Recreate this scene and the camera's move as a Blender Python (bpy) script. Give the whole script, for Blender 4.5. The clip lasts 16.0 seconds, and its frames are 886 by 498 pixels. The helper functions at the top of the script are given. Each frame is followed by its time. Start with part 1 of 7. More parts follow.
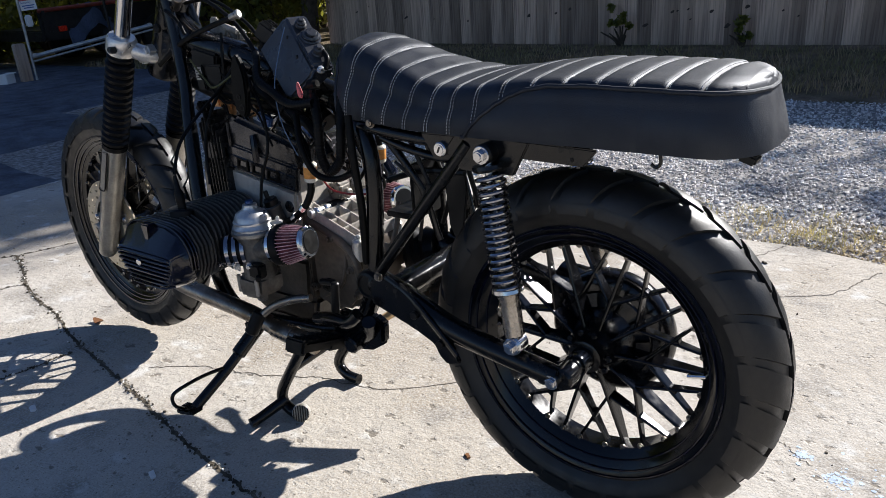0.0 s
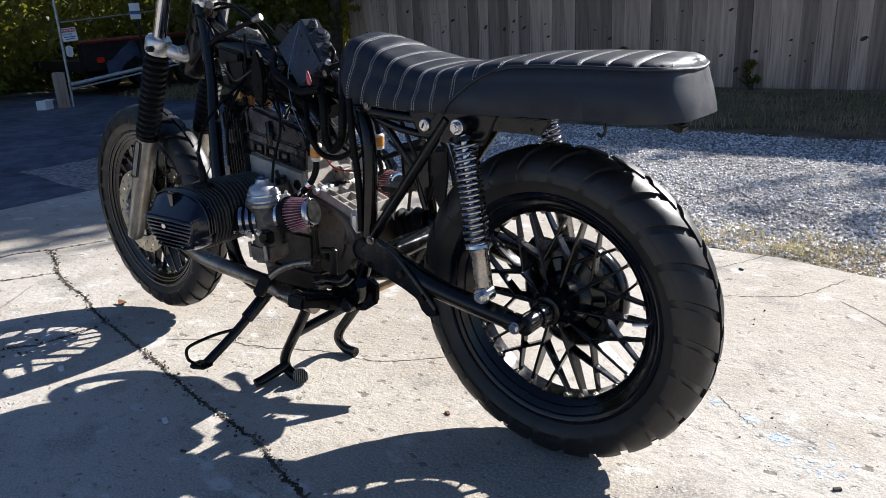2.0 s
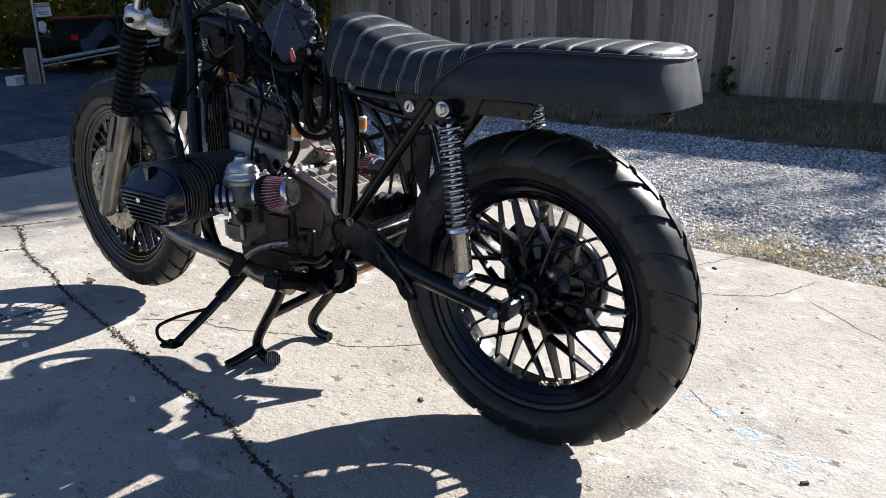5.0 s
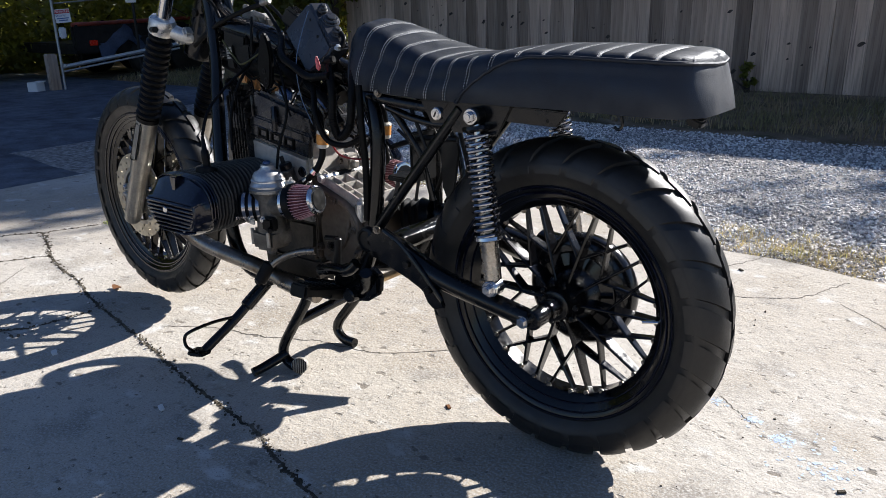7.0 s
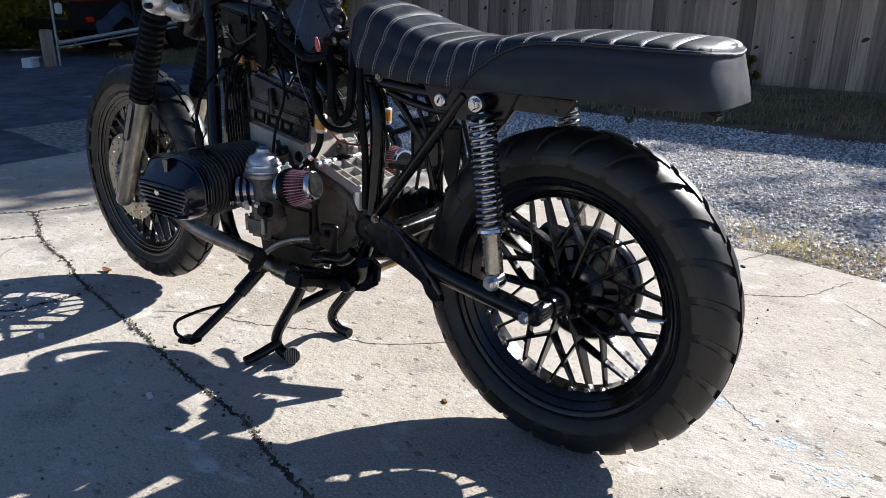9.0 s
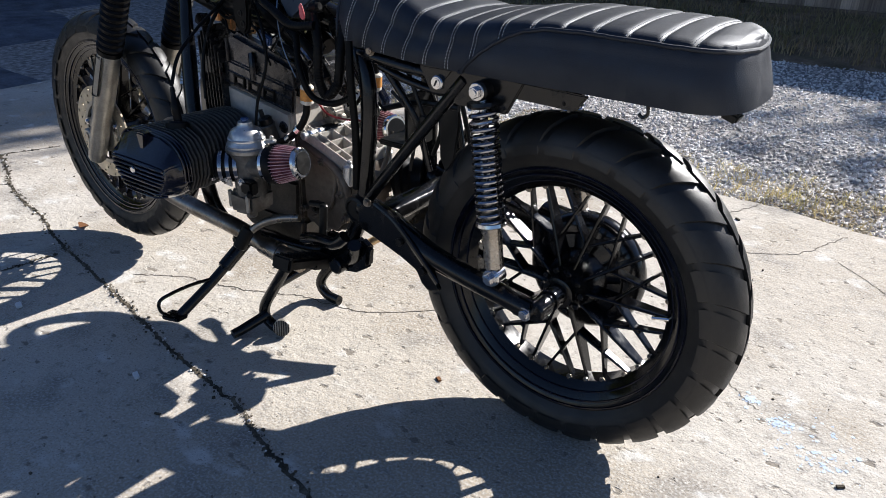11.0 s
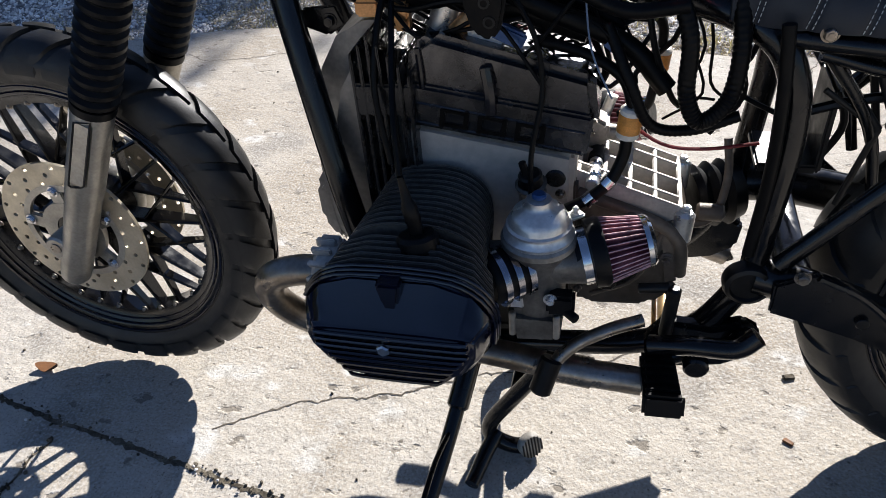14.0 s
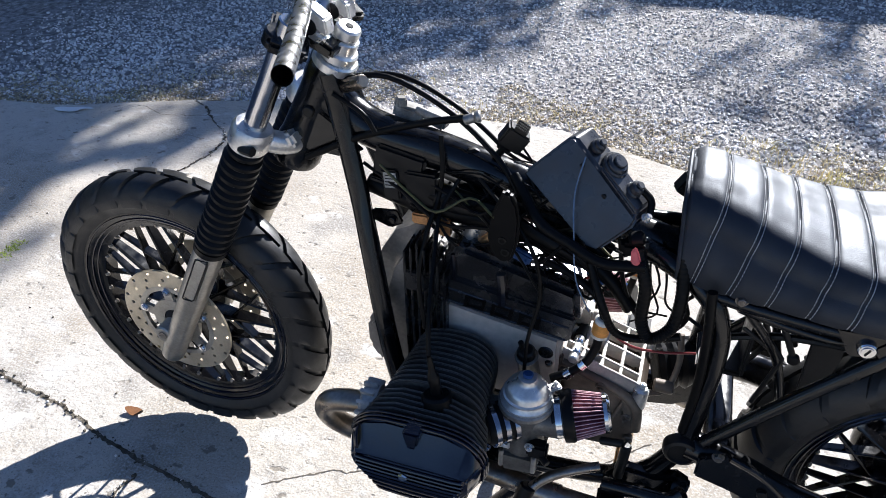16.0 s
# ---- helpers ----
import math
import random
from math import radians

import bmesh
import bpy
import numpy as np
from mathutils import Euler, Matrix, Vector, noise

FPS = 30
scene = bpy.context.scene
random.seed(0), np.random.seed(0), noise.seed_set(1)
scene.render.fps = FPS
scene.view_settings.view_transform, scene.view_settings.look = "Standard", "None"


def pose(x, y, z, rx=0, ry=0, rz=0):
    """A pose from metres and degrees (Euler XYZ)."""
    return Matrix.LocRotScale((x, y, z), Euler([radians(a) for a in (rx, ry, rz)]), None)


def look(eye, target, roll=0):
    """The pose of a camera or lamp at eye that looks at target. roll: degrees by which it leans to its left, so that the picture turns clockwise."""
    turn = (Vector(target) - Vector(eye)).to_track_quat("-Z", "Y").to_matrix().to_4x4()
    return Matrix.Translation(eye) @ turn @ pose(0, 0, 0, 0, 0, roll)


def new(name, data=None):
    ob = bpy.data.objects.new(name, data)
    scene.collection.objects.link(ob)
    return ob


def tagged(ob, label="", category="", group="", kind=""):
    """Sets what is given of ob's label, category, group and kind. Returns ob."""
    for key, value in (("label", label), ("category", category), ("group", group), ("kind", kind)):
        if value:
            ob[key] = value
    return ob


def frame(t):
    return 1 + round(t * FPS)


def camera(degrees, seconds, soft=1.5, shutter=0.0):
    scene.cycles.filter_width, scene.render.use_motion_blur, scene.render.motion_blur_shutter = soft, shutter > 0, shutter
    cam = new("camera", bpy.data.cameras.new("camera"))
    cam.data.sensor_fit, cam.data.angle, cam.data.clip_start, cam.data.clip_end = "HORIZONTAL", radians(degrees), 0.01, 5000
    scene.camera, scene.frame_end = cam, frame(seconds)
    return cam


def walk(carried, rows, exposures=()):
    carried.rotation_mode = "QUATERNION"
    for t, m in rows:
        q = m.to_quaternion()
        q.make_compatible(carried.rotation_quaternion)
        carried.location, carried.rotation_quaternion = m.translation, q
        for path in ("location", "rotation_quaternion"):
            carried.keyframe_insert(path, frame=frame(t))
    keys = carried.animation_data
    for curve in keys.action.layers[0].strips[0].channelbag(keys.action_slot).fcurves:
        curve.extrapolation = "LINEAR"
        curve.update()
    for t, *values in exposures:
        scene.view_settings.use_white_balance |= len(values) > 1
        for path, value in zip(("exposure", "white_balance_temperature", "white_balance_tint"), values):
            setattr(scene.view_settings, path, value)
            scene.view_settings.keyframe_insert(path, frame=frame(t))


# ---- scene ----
cam = camera(61.9, 16.0, soft=0.5)
PATH = [
    (0, (0.486, -1.095, 0.982), (-0.65, 0.382, 0.255), -4.3),
    (0.5, (0.605, -1.211, 0.93), (-0.586, 0.295, 0.371), -4.4),
    (1, (0.663, -1.229, 0.903), (-0.522, 0.275, 0.328), -5.1),
    (1.5, (0.675, -1.235, 0.894), (-0.494, 0.272, 0.292), -3.0),
    (2, (0.68, -1.241, 0.899), (-0.516, 0.24, 0.287), -3.0),
    (2.5, (0.674, -1.249, 0.889), (-0.527, 0.231, 0.284), -1.7),
    (3, (0.669, -1.261, 0.882), (-0.512, 0.233, 0.27), -0.3),
    (3.5, (0.67, -1.247, 0.878), (-0.452, 0.286, 0.254), 0.4),
    (4, (0.674, -1.243, 0.873), (-0.45, 0.283, 0.234), -0.2),
    (6.5, (0.644, -1.258, 0.881), (-0.512, 0.261, 0.282), -0.3),
    (7, (0.639, -1.251, 0.888), (-0.531, 0.245, 0.261), -1.2),
    (7.5, (0.628, -1.248, 0.888), (-0.544, 0.243, 0.251), -1.1),
    (8, (0.613, -1.229, 0.881), (-0.535, 0.269, 0.218), 0.1),
    (10.5, (0.59, -1.211, 0.888), (-0.567, 0.283, 0.233), 0.3),
    (11, (0.506, -1.144, 0.997), (-0.545, 0.306, 0.107), 0.8),
    (11.5, (0.416, -1.101, 1.244), (-0.579, 0.331, 0.264), 2.7),
    (12, (0.269, -1.09, 1.403), (-0.677, 0.131, 0.133), -0.6),
    (12.5, (0.053, -1.041, 1.364), (-0.967, 0.073, 0.053), -8.4),
    (13, (-0.287, -0.938, 1.248), (-1.111, 0.324, -0.066), -8.1),
    (13.5, (-0.564, -0.922, 1.142), (-1.053, 0.501, -0.176), -7.7),
    (14, (-0.606, -0.891, 1.036), (-1.031, 0.622, -0.201), -5.5),
    (14.5, (-0.612, -0.855, 1.062), (-1.005, 0.718, -0.11), -5.6),
    (15, (-0.619, -0.861, 1.092), (-1.025, 0.737, -0.039), -4.8),
    (15.5, (-0.603, -0.91, 1.28), (-1.126, 0.651, 0.146), -4.6),
    (16, (-0.543, -0.997, 1.405), (-1.066, 0.515, 0.205), -0.9),
]
walk(cam, [(t, look(eye, target, roll)) for t, eye, target, roll in PATH], [(0, 0.88, 6250, 12), (0.6, 0.96, 6250, 12), (1.5, 1.02, 6250, 12), (4.2, 1.04, 6250, 12), (6.3, 0.98, 6250, 12), (10.8, 0.97, 6250, 12), (12.5, 0.92, 6250, 11), (13.5, 0.95, 6300, 12), (15, 1.07, 6200, 12), (16, 1.3, 5950, 12)])

# ---- light ----
SUN_TO = Vector((0.16, 0.53, 0.335)).normalized()
world = bpy.data.worlds.new("sky")
scene.world = world
world.use_nodes = True
wt = world.node_tree
sky = wt.nodes.new("ShaderNodeTexSky")
sky.sky_type = "NISHITA"
sky.sun_disc = False
sky.sun_elevation = math.asin(SUN_TO.z)
sky.sun_rotation = math.atan2(SUN_TO.x, SUN_TO.y)
sky.ozone_density, sky.dust_density = 3.0, 0.4
clear = wt.nodes.new("ShaderNodeVectorMath")  # the clear blue of a dry day
clear.operation = "MULTIPLY"
clear.inputs[1].default_value = (0.97, 1.0, 1.12)
wt.links.new(sky.outputs[0], clear.inputs[0])
wt.links.new(clear.outputs[0], wt.nodes["Background"].inputs[0])
wt.nodes["Background"].inputs[1].default_value = 0.048
sun = new("sun", bpy.data.lights.new("sun", "SUN"))
sun.data.energy, sun.data.angle, sun.data.color = 5.0, radians(0.55), (1.0, 0.958, 0.885)
sun.matrix_world = look((3, 9, 6), Vector((3, 9, 6)) - SUN_TO)


# ---- materials ----
def material(name, color, rough=0.5, metal=0.0, vary=0.25, scale=12.0, bump=0.0, bump_scale=80.0, spec=0.5, coat=0.0, second=None, second_scale=3.0, island=0.0, per_object=0.0):
    """A surface with two scales of colour change, changing gloss and fine relief."""
    m = bpy.data.materials.new(name)
    m.use_nodes = True
    nt = m.node_tree
    b = nt.nodes["Principled BSDF"]
    b.inputs["Metallic"].default_value = metal
    b.inputs["Specular IOR Level"].default_value = spec
    b.inputs["Coat Weight"].default_value = coat
    b.inputs["Coat Roughness"].default_value = 0.08
    pos = nt.nodes.new("ShaderNodeTexCoord")

    def tex(s, detail=5.0):
        n = nt.nodes.new("ShaderNodeTexNoise")
        n.inputs["Scale"].default_value, n.inputs["Detail"].default_value = s, detail
        nt.links.new(pos.outputs["Object"], n.inputs["Vector"])
        return n.outputs["Fac"]

    def ramp(src, lo, hi, a=0.3, z=0.7):
        r = nt.nodes.new("ShaderNodeMapRange")
        nt.links.new(src, r.inputs["Value"])
        for k, v in (("From Min", a), ("From Max", z), ("To Min", lo), ("To Max", hi)):
            r.inputs[k].default_value = v
        return r.outputs["Result"]

    def times(a, b_):
        n = nt.nodes.new("ShaderNodeMath")
        n.operation = "MULTIPLY"
        nt.links.new(a, n.inputs[0])
        nt.links.new(b_, n.inputs[1])
        return n.outputs[0]

    fac = times(ramp(tex(scale), 1 - vary, 1 + vary), ramp(tex(scale * 9), 1 - vary * 0.6, 1 + vary * 0.6))
    if island:
        g = nt.nodes.new("ShaderNodeNewGeometry")
        fac = times(fac, ramp(g.outputs["Random Per Island"], 1 - island, 1 + island, 0, 1))
    if per_object:
        g = nt.nodes.new("ShaderNodeObjectInfo")
        fac = times(fac, ramp(g.outputs["Random"], 1 - per_object, 1 + per_object, 0, 1))
    base = nt.nodes.new("ShaderNodeMix")
    base.data_type = "RGBA"
    base.inputs["A"].default_value = (*color, 1)
    base.inputs["B"].default_value = (*(second or color), 1)
    nt.links.new(ramp(tex(second_scale, 6), 0, 1, 0.42, 0.62), base.inputs["Factor"])
    mul = nt.nodes.new("ShaderNodeVectorMath")
    mul.operation = "SCALE"
    nt.links.new(base.outputs["Result"], mul.inputs[0])
    nt.links.new(fac, mul.inputs["Scale"])
    nt.links.new(mul.outputs[0], b.inputs["Base Color"])
    nt.links.new(ramp(tex(scale * 2.3), max(0.03, rough - 0.12), min(1, rough + 0.12)), b.inputs["Roughness"])
    if bump:
        bn = nt.nodes.new("ShaderNodeBump")
        bn.inputs["Strength"].default_value, bn.inputs["Distance"].default_value = bump, 0.6 / bump_scale
        nt.links.new(tex(bump_scale, 3), bn.inputs["Height"])
        nt.links.new(bn.outputs[0], b.inputs["Normal"])
    return m


BLACK = material("black_paint", (0.0035, 0.0035, 0.004), 0.2, 0, 0.3, 20, 0.04, 300, 0.4, second=(0.006, 0.006, 0.0065))
SATIN = material("satin_black", (0.0045, 0.0045, 0.005), 0.4, 0, 0.3, 25, 0.12, 400, 0.28, second=(0.008, 0.0078, 0.0075))
PLASTIC = material("black_plastic", (0.017, 0.0175, 0.0205), 0.32, 0, 0.2, 15, 0.1, 700, 0.58, second=(0.03, 0.031, 0.035))
RUBBER = material("tyre_rubber", (0.0065, 0.0064, 0.0066), 0.47, 0, 0.3, 14, 0.25, 500, 0.5, second=(0.014, 0.0134, 0.013), second_scale=6)
BOOT = material("boot_rubber", (0.004, 0.004, 0.0045), 0.42, 0, 0.25, 20, 0.1, 400, 0.17)
WIRE = material("wire_black", (0.003, 0.003, 0.0032), 0.42, 0, 0.25, 30, spec=0.13)
RIM = material("rim_black", (0.0026, 0.0026, 0.0032), 0.18, 0, 0.3, 18, 0.03, 300, 0.42)
DRIVEBLACK = material("casing_black", (0.004, 0.004, 0.005), 0.17, 0, 0.3, 18, 0.06, 300, 0.5)
# blue in this black base stands in for the sky's reflection
GLOSS = material("sky_tinted_gloss_black", (0.002, 0.0028, 0.011), 0.14, 0, 0.3, 18, 0.03, 300, 0.5, coat=0.2)
DEBRIS = material("tan_dry_debris", (0.4, 0.33, 0.22), 0.9, 0, 0.35, 30, second=(0.5, 0.44, 0.32), second_scale=8, island=0.4)
VINYL = material("seat_vinyl", (0.0055, 0.006, 0.009), 0.56, 0, 0.08, 10, 0.38, 520, 0.62, second=(0.0075, 0.008, 0.0115))
# bluish specular tint makes up for the sky's blue on the seat
VINYL.node_tree.nodes["Principled BSDF"].inputs["Specular Tint"].default_value = (0.8, 0.88, 1.0, 1)
THREAD = material("white_thread", (0.5, 0.5, 0.5), 0.8, 0, 0.2, 60)
CASTALU = material("cast_aluminium", (0.34, 0.32, 0.29), 0.5, 0.75, 0.25, 22, 0.25, 500, second=(0.24, 0.215, 0.185), second_scale=9)
DULLALU = material("dull_engine_aluminium", (0.15, 0.14, 0.125), 0.42, 0.4, 0.3, 20, 0.3, 450, second=(0.06, 0.053, 0.045), second_scale=16)
GRIME = material("grimy_gearbox_aluminium", (0.15, 0.12, 0.092), 0.48, 0.2, 0.3, 12, 0.35, 420, second=(0.07, 0.053, 0.04), second_scale=7)
# this dark tone puts the shade beneath the carburettors into the castings' colour
SHADEDARK = material("shade_darkened_castings", (0.028, 0.024, 0.02), 0.42, 0.1, 0.4, 14, 0.3, 300, 0.4, second=(0.06, 0.05, 0.04), second_scale=9)
SPRING = material("dark_chromed_spring", (0.33, 0.33, 0.36), 0.16, 1.0, 0.15, 20)
DAMPER = material("dull_nickel", (0.4, 0.375, 0.34), 0.26, 1.0, 0.2, 24, second=(0.3, 0.27, 0.23), second_scale=14)
BARSTEEL = material("raw_steel_tube", (0.5, 0.495, 0.49), 0.3, 1.0, 0.12, 30, 0.05, 300)
BLOCKALU = material("grey_block_aluminium", (0.5, 0.465, 0.42), 0.5, 0.12, 0.2, 10, 0.2, 450, second=(0.36, 0.33, 0.29), second_scale=5)
RIBALU = material("pale_cast_ribs", (0.47, 0.44, 0.4), 0.55, 0.25, 0.2, 20, 0.25, 400, second=(0.34, 0.31, 0.275), second_scale=9)
COVERALU = material("dull_cover_aluminium", (0.24, 0.23, 0.215), 0.4, 0.6, 0.25, 16, 0.15, 420, second=(0.17, 0.16, 0.148), second_scale=8)
BRIGHT = material("bright_aluminium", (0.74, 0.73, 0.71), 0.36, 0.8, 0.15, 22, 0.1, 400, second=(0.6, 0.58, 0.55), second_scale=12)
SLIDER = material("brushed_fork_aluminium", (0.43, 0.41, 0.37), 0.42, 0.85, 0.18, 25, 0.2, 600, second=(0.35, 0.33, 0.29), second_scale=10)
CHROME = material("chrome", (0.62, 0.62, 0.63), 0.11, 1.0, 0.1, 20)
STEEL = material("worn_steel", (0.3, 0.27, 0.235), 0.34, 0.95, 0.25, 18, 0.1, 300, second=(0.17, 0.135, 0.1), second_scale=11)
DISC = material("brake_disc_steel", (0.55, 0.49, 0.38), 0.45, 0.8, 0.12, 30, 0.1, 500, second=(0.47, 0.41, 0.31), second_scale=14)
# base leans blue to carry reflected sky
LIDBLACK = material("sky_tinted_cover_black", (0.004, 0.0047, 0.0085), 0.16, 0, 0.3, 18, 0.05, 300, 0.42, second=(0.0065, 0.007, 0.011))
COVERGREY = material("dark_satin_casting_paint", (0.105, 0.104, 0.108), 0.24, 0.85, 0.25, 18, 0.04, 350, 0.5, second=(0.06, 0.06, 0.063))
BLACKFIN = material("black_fin_paint", (0.008, 0.008, 0.0092), 0.28, 0.1, 0.3, 20, 0.06, 400, 0.55, second=(0.014, 0.0136, 0.014))
CYLGREY = material("cylinder_grey", (0.125, 0.118, 0.107), 0.4, 0.35, 0.35, 18, 0.25, 420, second=(0.085, 0.079, 0.072), second_scale=9)
DUSTRED = material("dusty_pleat_edge", (0.5, 0.3, 0.32), 0.8, 0, 0.4, 40)
RED = material("filter_red", (0.15, 0.03, 0.045), 0.6, 0, 0.3, 60, 0.3, 300, second=(0.27, 0.09, 0.1), second_scale=40)
TAG = material("faded_red_plastic", (0.62, 0.12, 0.13), 0.4, 0, 0.15, 30)
AMBER = material("amber_filter_paper", (0.62, 0.26, 0.05), 0.5, 0, 0.25, 90)
CLEAR = material("milky_plastic", (0.7, 0.66, 0.58), 0.25, 0, 0.1, 30)
GREYPLASTIC = material("pale_grey_plastic", (0.36, 0.345, 0.31), 0.5, 0, 0.3, 40, second=(0.2, 0.185, 0.16), second_scale=25)
COPPER = material("copper_fittings", (0.5, 0.27, 0.12), 0.4, 0.8, 0.3, 40)
BRASS = material("tan_brass", (0.55, 0.38, 0.2), 0.4, 0.6, 0.2, 30)
REDWIRE = material("red_wire", (0.2, 0.01, 0.012), 0.45, 0, 0.2, 40)
BLUEWIRE = material("pale_blue_wire", (0.1, 0.16, 0.26), 0.45, 0, 0.2, 40)
GREENWIRE = material("yellow_green_wire", (0.06, 0.06, 0.015), 0.45, 0, 0.2, 40)
BLUE = material("blue_fitting", (0.03, 0.075, 0.2), 0.35, 0.3, 0.2, 40)


def surface(name, build, rough, spec=0.25):
    """A material whose colour and height come from build(nt, noise, mix)."""
    m = bpy.data.materials.new(name)
    m.use_nodes = True
    nt = m.node_tree
    b = nt.nodes["Principled BSDF"]
    b.inputs["Roughness"].default_value, b.inputs["Specular IOR Level"].default_value = rough, spec
    pos = nt.nodes.new("ShaderNodeTexCoord")

    def grain(scale, lo, hi, stretch=(1, 1, 1), detail=6.0):
        """Noise cut to a 0 to 1 mask between lo and hi."""
        mp = nt.nodes.new("ShaderNodeMapping")
        mp.inputs["Scale"].default_value = stretch
        nt.links.new(pos.outputs["Object"], mp.inputs["Vector"])
        n = nt.nodes.new("ShaderNodeTexNoise")
        n.inputs["Scale"].default_value, n.inputs["Detail"].default_value = scale, detail
        nt.links.new(mp.outputs[0], n.inputs["Vector"])
        r = nt.nodes.new("ShaderNodeMapRange")
        nt.links.new(n.outputs["Fac"], r.inputs["Value"])
        r.inputs["From Min"].default_value, r.inputs["From Max"].default_value = lo, hi
        return r.outputs["Result"]

    def mix(fac, a, c):
        n = nt.nodes.new("ShaderNodeMix")
        n.data_type = "RGBA"
        nt.links.new(fac, n.inputs["Factor"])
        for key, value in (("A", a), ("B", c)):
            if isinstance(value, tuple):
                n.inputs[key].default_value = (*value, 1)
            else:
                nt.links.new(value, n.inputs[key])
        return n.outputs["Result"]

    def relief(height, strength, distance, before=None):
        n = nt.nodes.new("ShaderNodeBump")
        n.inputs["Strength"].default_value, n.inputs["Distance"].default_value = strength, distance
        nt.links.new(height, n.inputs["Height"])
        if before is not None:
            nt.links.new(before, n.inputs["Normal"])
        nt.links.new(n.outputs[0], b.inputs["Normal"])
        return n.outputs[0]

    nt.links.new(build(nt, grain, mix, relief), b.inputs["Base Color"])
    return m


def concrete_look(nt, grain, mix, relief):
    c = mix(grain(0.8, 0.4, 0.6), (0.52, 0.478, 0.418), (0.41, 0.352, 0.278))
    c = mix(grain(2.3, 0.5, 0.66, detail=10.0), c, (0.345, 0.292, 0.225))
    c = mix(grain(5.5, 0.55, 0.68, detail=10.0), c, (0.3, 0.27, 0.232))
    c = mix(grain(9.0, 0.6, 0.68, (1.0, 1.4, 1.0), 12.0), c, (0.62, 0.6, 0.56))
    c = mix(grain(33.0, 0.55, 0.72), c, (0.31, 0.28, 0.242))
    c = mix(grain(170.0, 0.44, 0.75, detail=3.0), c, (0.58, 0.555, 0.51))
    c = mix(grain(240.0, 0.58, 0.7, detail=3.0), c, (0.27, 0.245, 0.21))
    pits = grain(22.0, 0.642, 0.685, (1.0, 1.25, 1.0), 14.0)
    c = mix(pits, c, (0.25, 0.222, 0.185))
    c = mix(grain(70.0, 0.66, 0.705, detail=8.0), c, (0.18, 0.16, 0.135))
    n = relief(grain(5.0, 0.3, 0.7), 0.2, 0.008)
    n = relief(grain(24.0, 0.3, 0.7), 0.3, 0.005, n)
    n = relief(grain(210.0, 0.3, 0.7, detail=4.0), 0.42, 0.001, n)
    n = relief(grain(75.0, 0.32, 0.68, detail=6.0), 0.32, 0.0025, n)
    relief(grain(22.0, 0.69, 0.62, (1.0, 1.25, 1.0), 14.0), 0.55, 0.003, n)
    return c


def wood_look(nt, grain, mix, relief):
    c = mix(grain(9.0, 0.35, 0.65, (1, 1, 0.06)), (0.56, 0.425, 0.32), (0.32, 0.222, 0.155))
    c = mix(grain(60.0, 0.47, 0.72, (1, 1, 0.03)), c, (0.23, 0.163, 0.13))
    c = mix(grain(1.6, 0.5, 0.7), c, (0.46, 0.39, 0.335))
    c = mix(grain(3.0, 0.52, 0.66, (1, 1, 0.25), 8.0), c, (0.23, 0.158, 0.112))
    info = nt.nodes.new("ShaderNodeObjectInfo")
    r = nt.nodes.new("ShaderNodeMapRange")
    nt.links.new(info.outputs["Random"], r.inputs["Value"])
    r.inputs["To Min"].default_value, r.inputs["To Max"].default_value = 0.52, 1.42
    sc = nt.nodes.new("ShaderNodeVectorMath")
    sc.operation = "SCALE"
    nt.links.new(c, sc.inputs[0])
    nt.links.new(r.outputs["Result"], sc.inputs["Scale"])
    relief(grain(60.0, 0.3, 0.7, (1, 1, 0.03)), 0.5, 0.004)
    return sc.outputs[0]


CONCRETE = surface("concrete", concrete_look, 0.88)
THINCRACK = material("thin_crack_dirt", (0.1, 0.085, 0.066), 0.95, 0, 0.4, 30)
CRACK = material("crack_dirt", (0.085, 0.072, 0.055), 0.95, 0, 0.5, 40, 0.6, 200, 0.1, second=(0.16, 0.14, 0.11), second_scale=9)
GRAVEL = material("gravel_bed", (0.31, 0.295, 0.287), 0.9, 0, 0.5, 30, 0.9, 90, 0.2, second=(0.185, 0.175, 0.167), second_scale=25)
PEBBLE = material("pebbles", (0.8, 0.765, 0.735), 0.75, 0, 0.2, 40, 0.3, 200, 0.3, second=(0.58, 0.54, 0.505), second_scale=1.7, island=0.42)
# the asphalt's blue tint is sky-lit shade put into its colour
ASPHALT = material("shade_blue_asphalt", (0.072, 0.084, 0.112), 0.85, 0, 0.35, 6, 0.6, 150, 0.25, second=(0.115, 0.13, 0.162), second_scale=1.2)
SOIL = material("dry_soil", (0.24, 0.18, 0.125), 0.95, 0, 0.4, 8, 0.8, 60, 0.1, second=(0.1, 0.085, 0.05), second_scale=4)
WOOD = surface("weathered_wood", wood_look, 0.85)
KNOT = material("wood_knot", (0.06, 0.045, 0.035), 0.85, 0, 0.3, 30)
LEAF = material("leaves", (0.045, 0.062, 0.015), 0.5, 0, 0.3, 3, second=(0.075, 0.08, 0.02), second_scale=2, island=0.6)
DRYGRASS = material("dry_grass", (0.56, 0.45, 0.25), 0.7, 0, 0.3, 6, second=(0.45, 0.42, 0.16), second_scale=5, island=0.4)
GRASS = material("grass", (0.27, 0.235, 0.115), 0.7, 0, 0.3, 4, second=(0.43, 0.3, 0.18), second_scale=1.5, island=0.4)
MOSS = material("moss", (0.3, 0.36, 0.05), 0.8, 0, 0.3, 20, island=0.4)
BARK = material("bark", (0.075, 0.058, 0.043), 0.9, 0, 0.4, 12, 0.9, 40, 0.2)
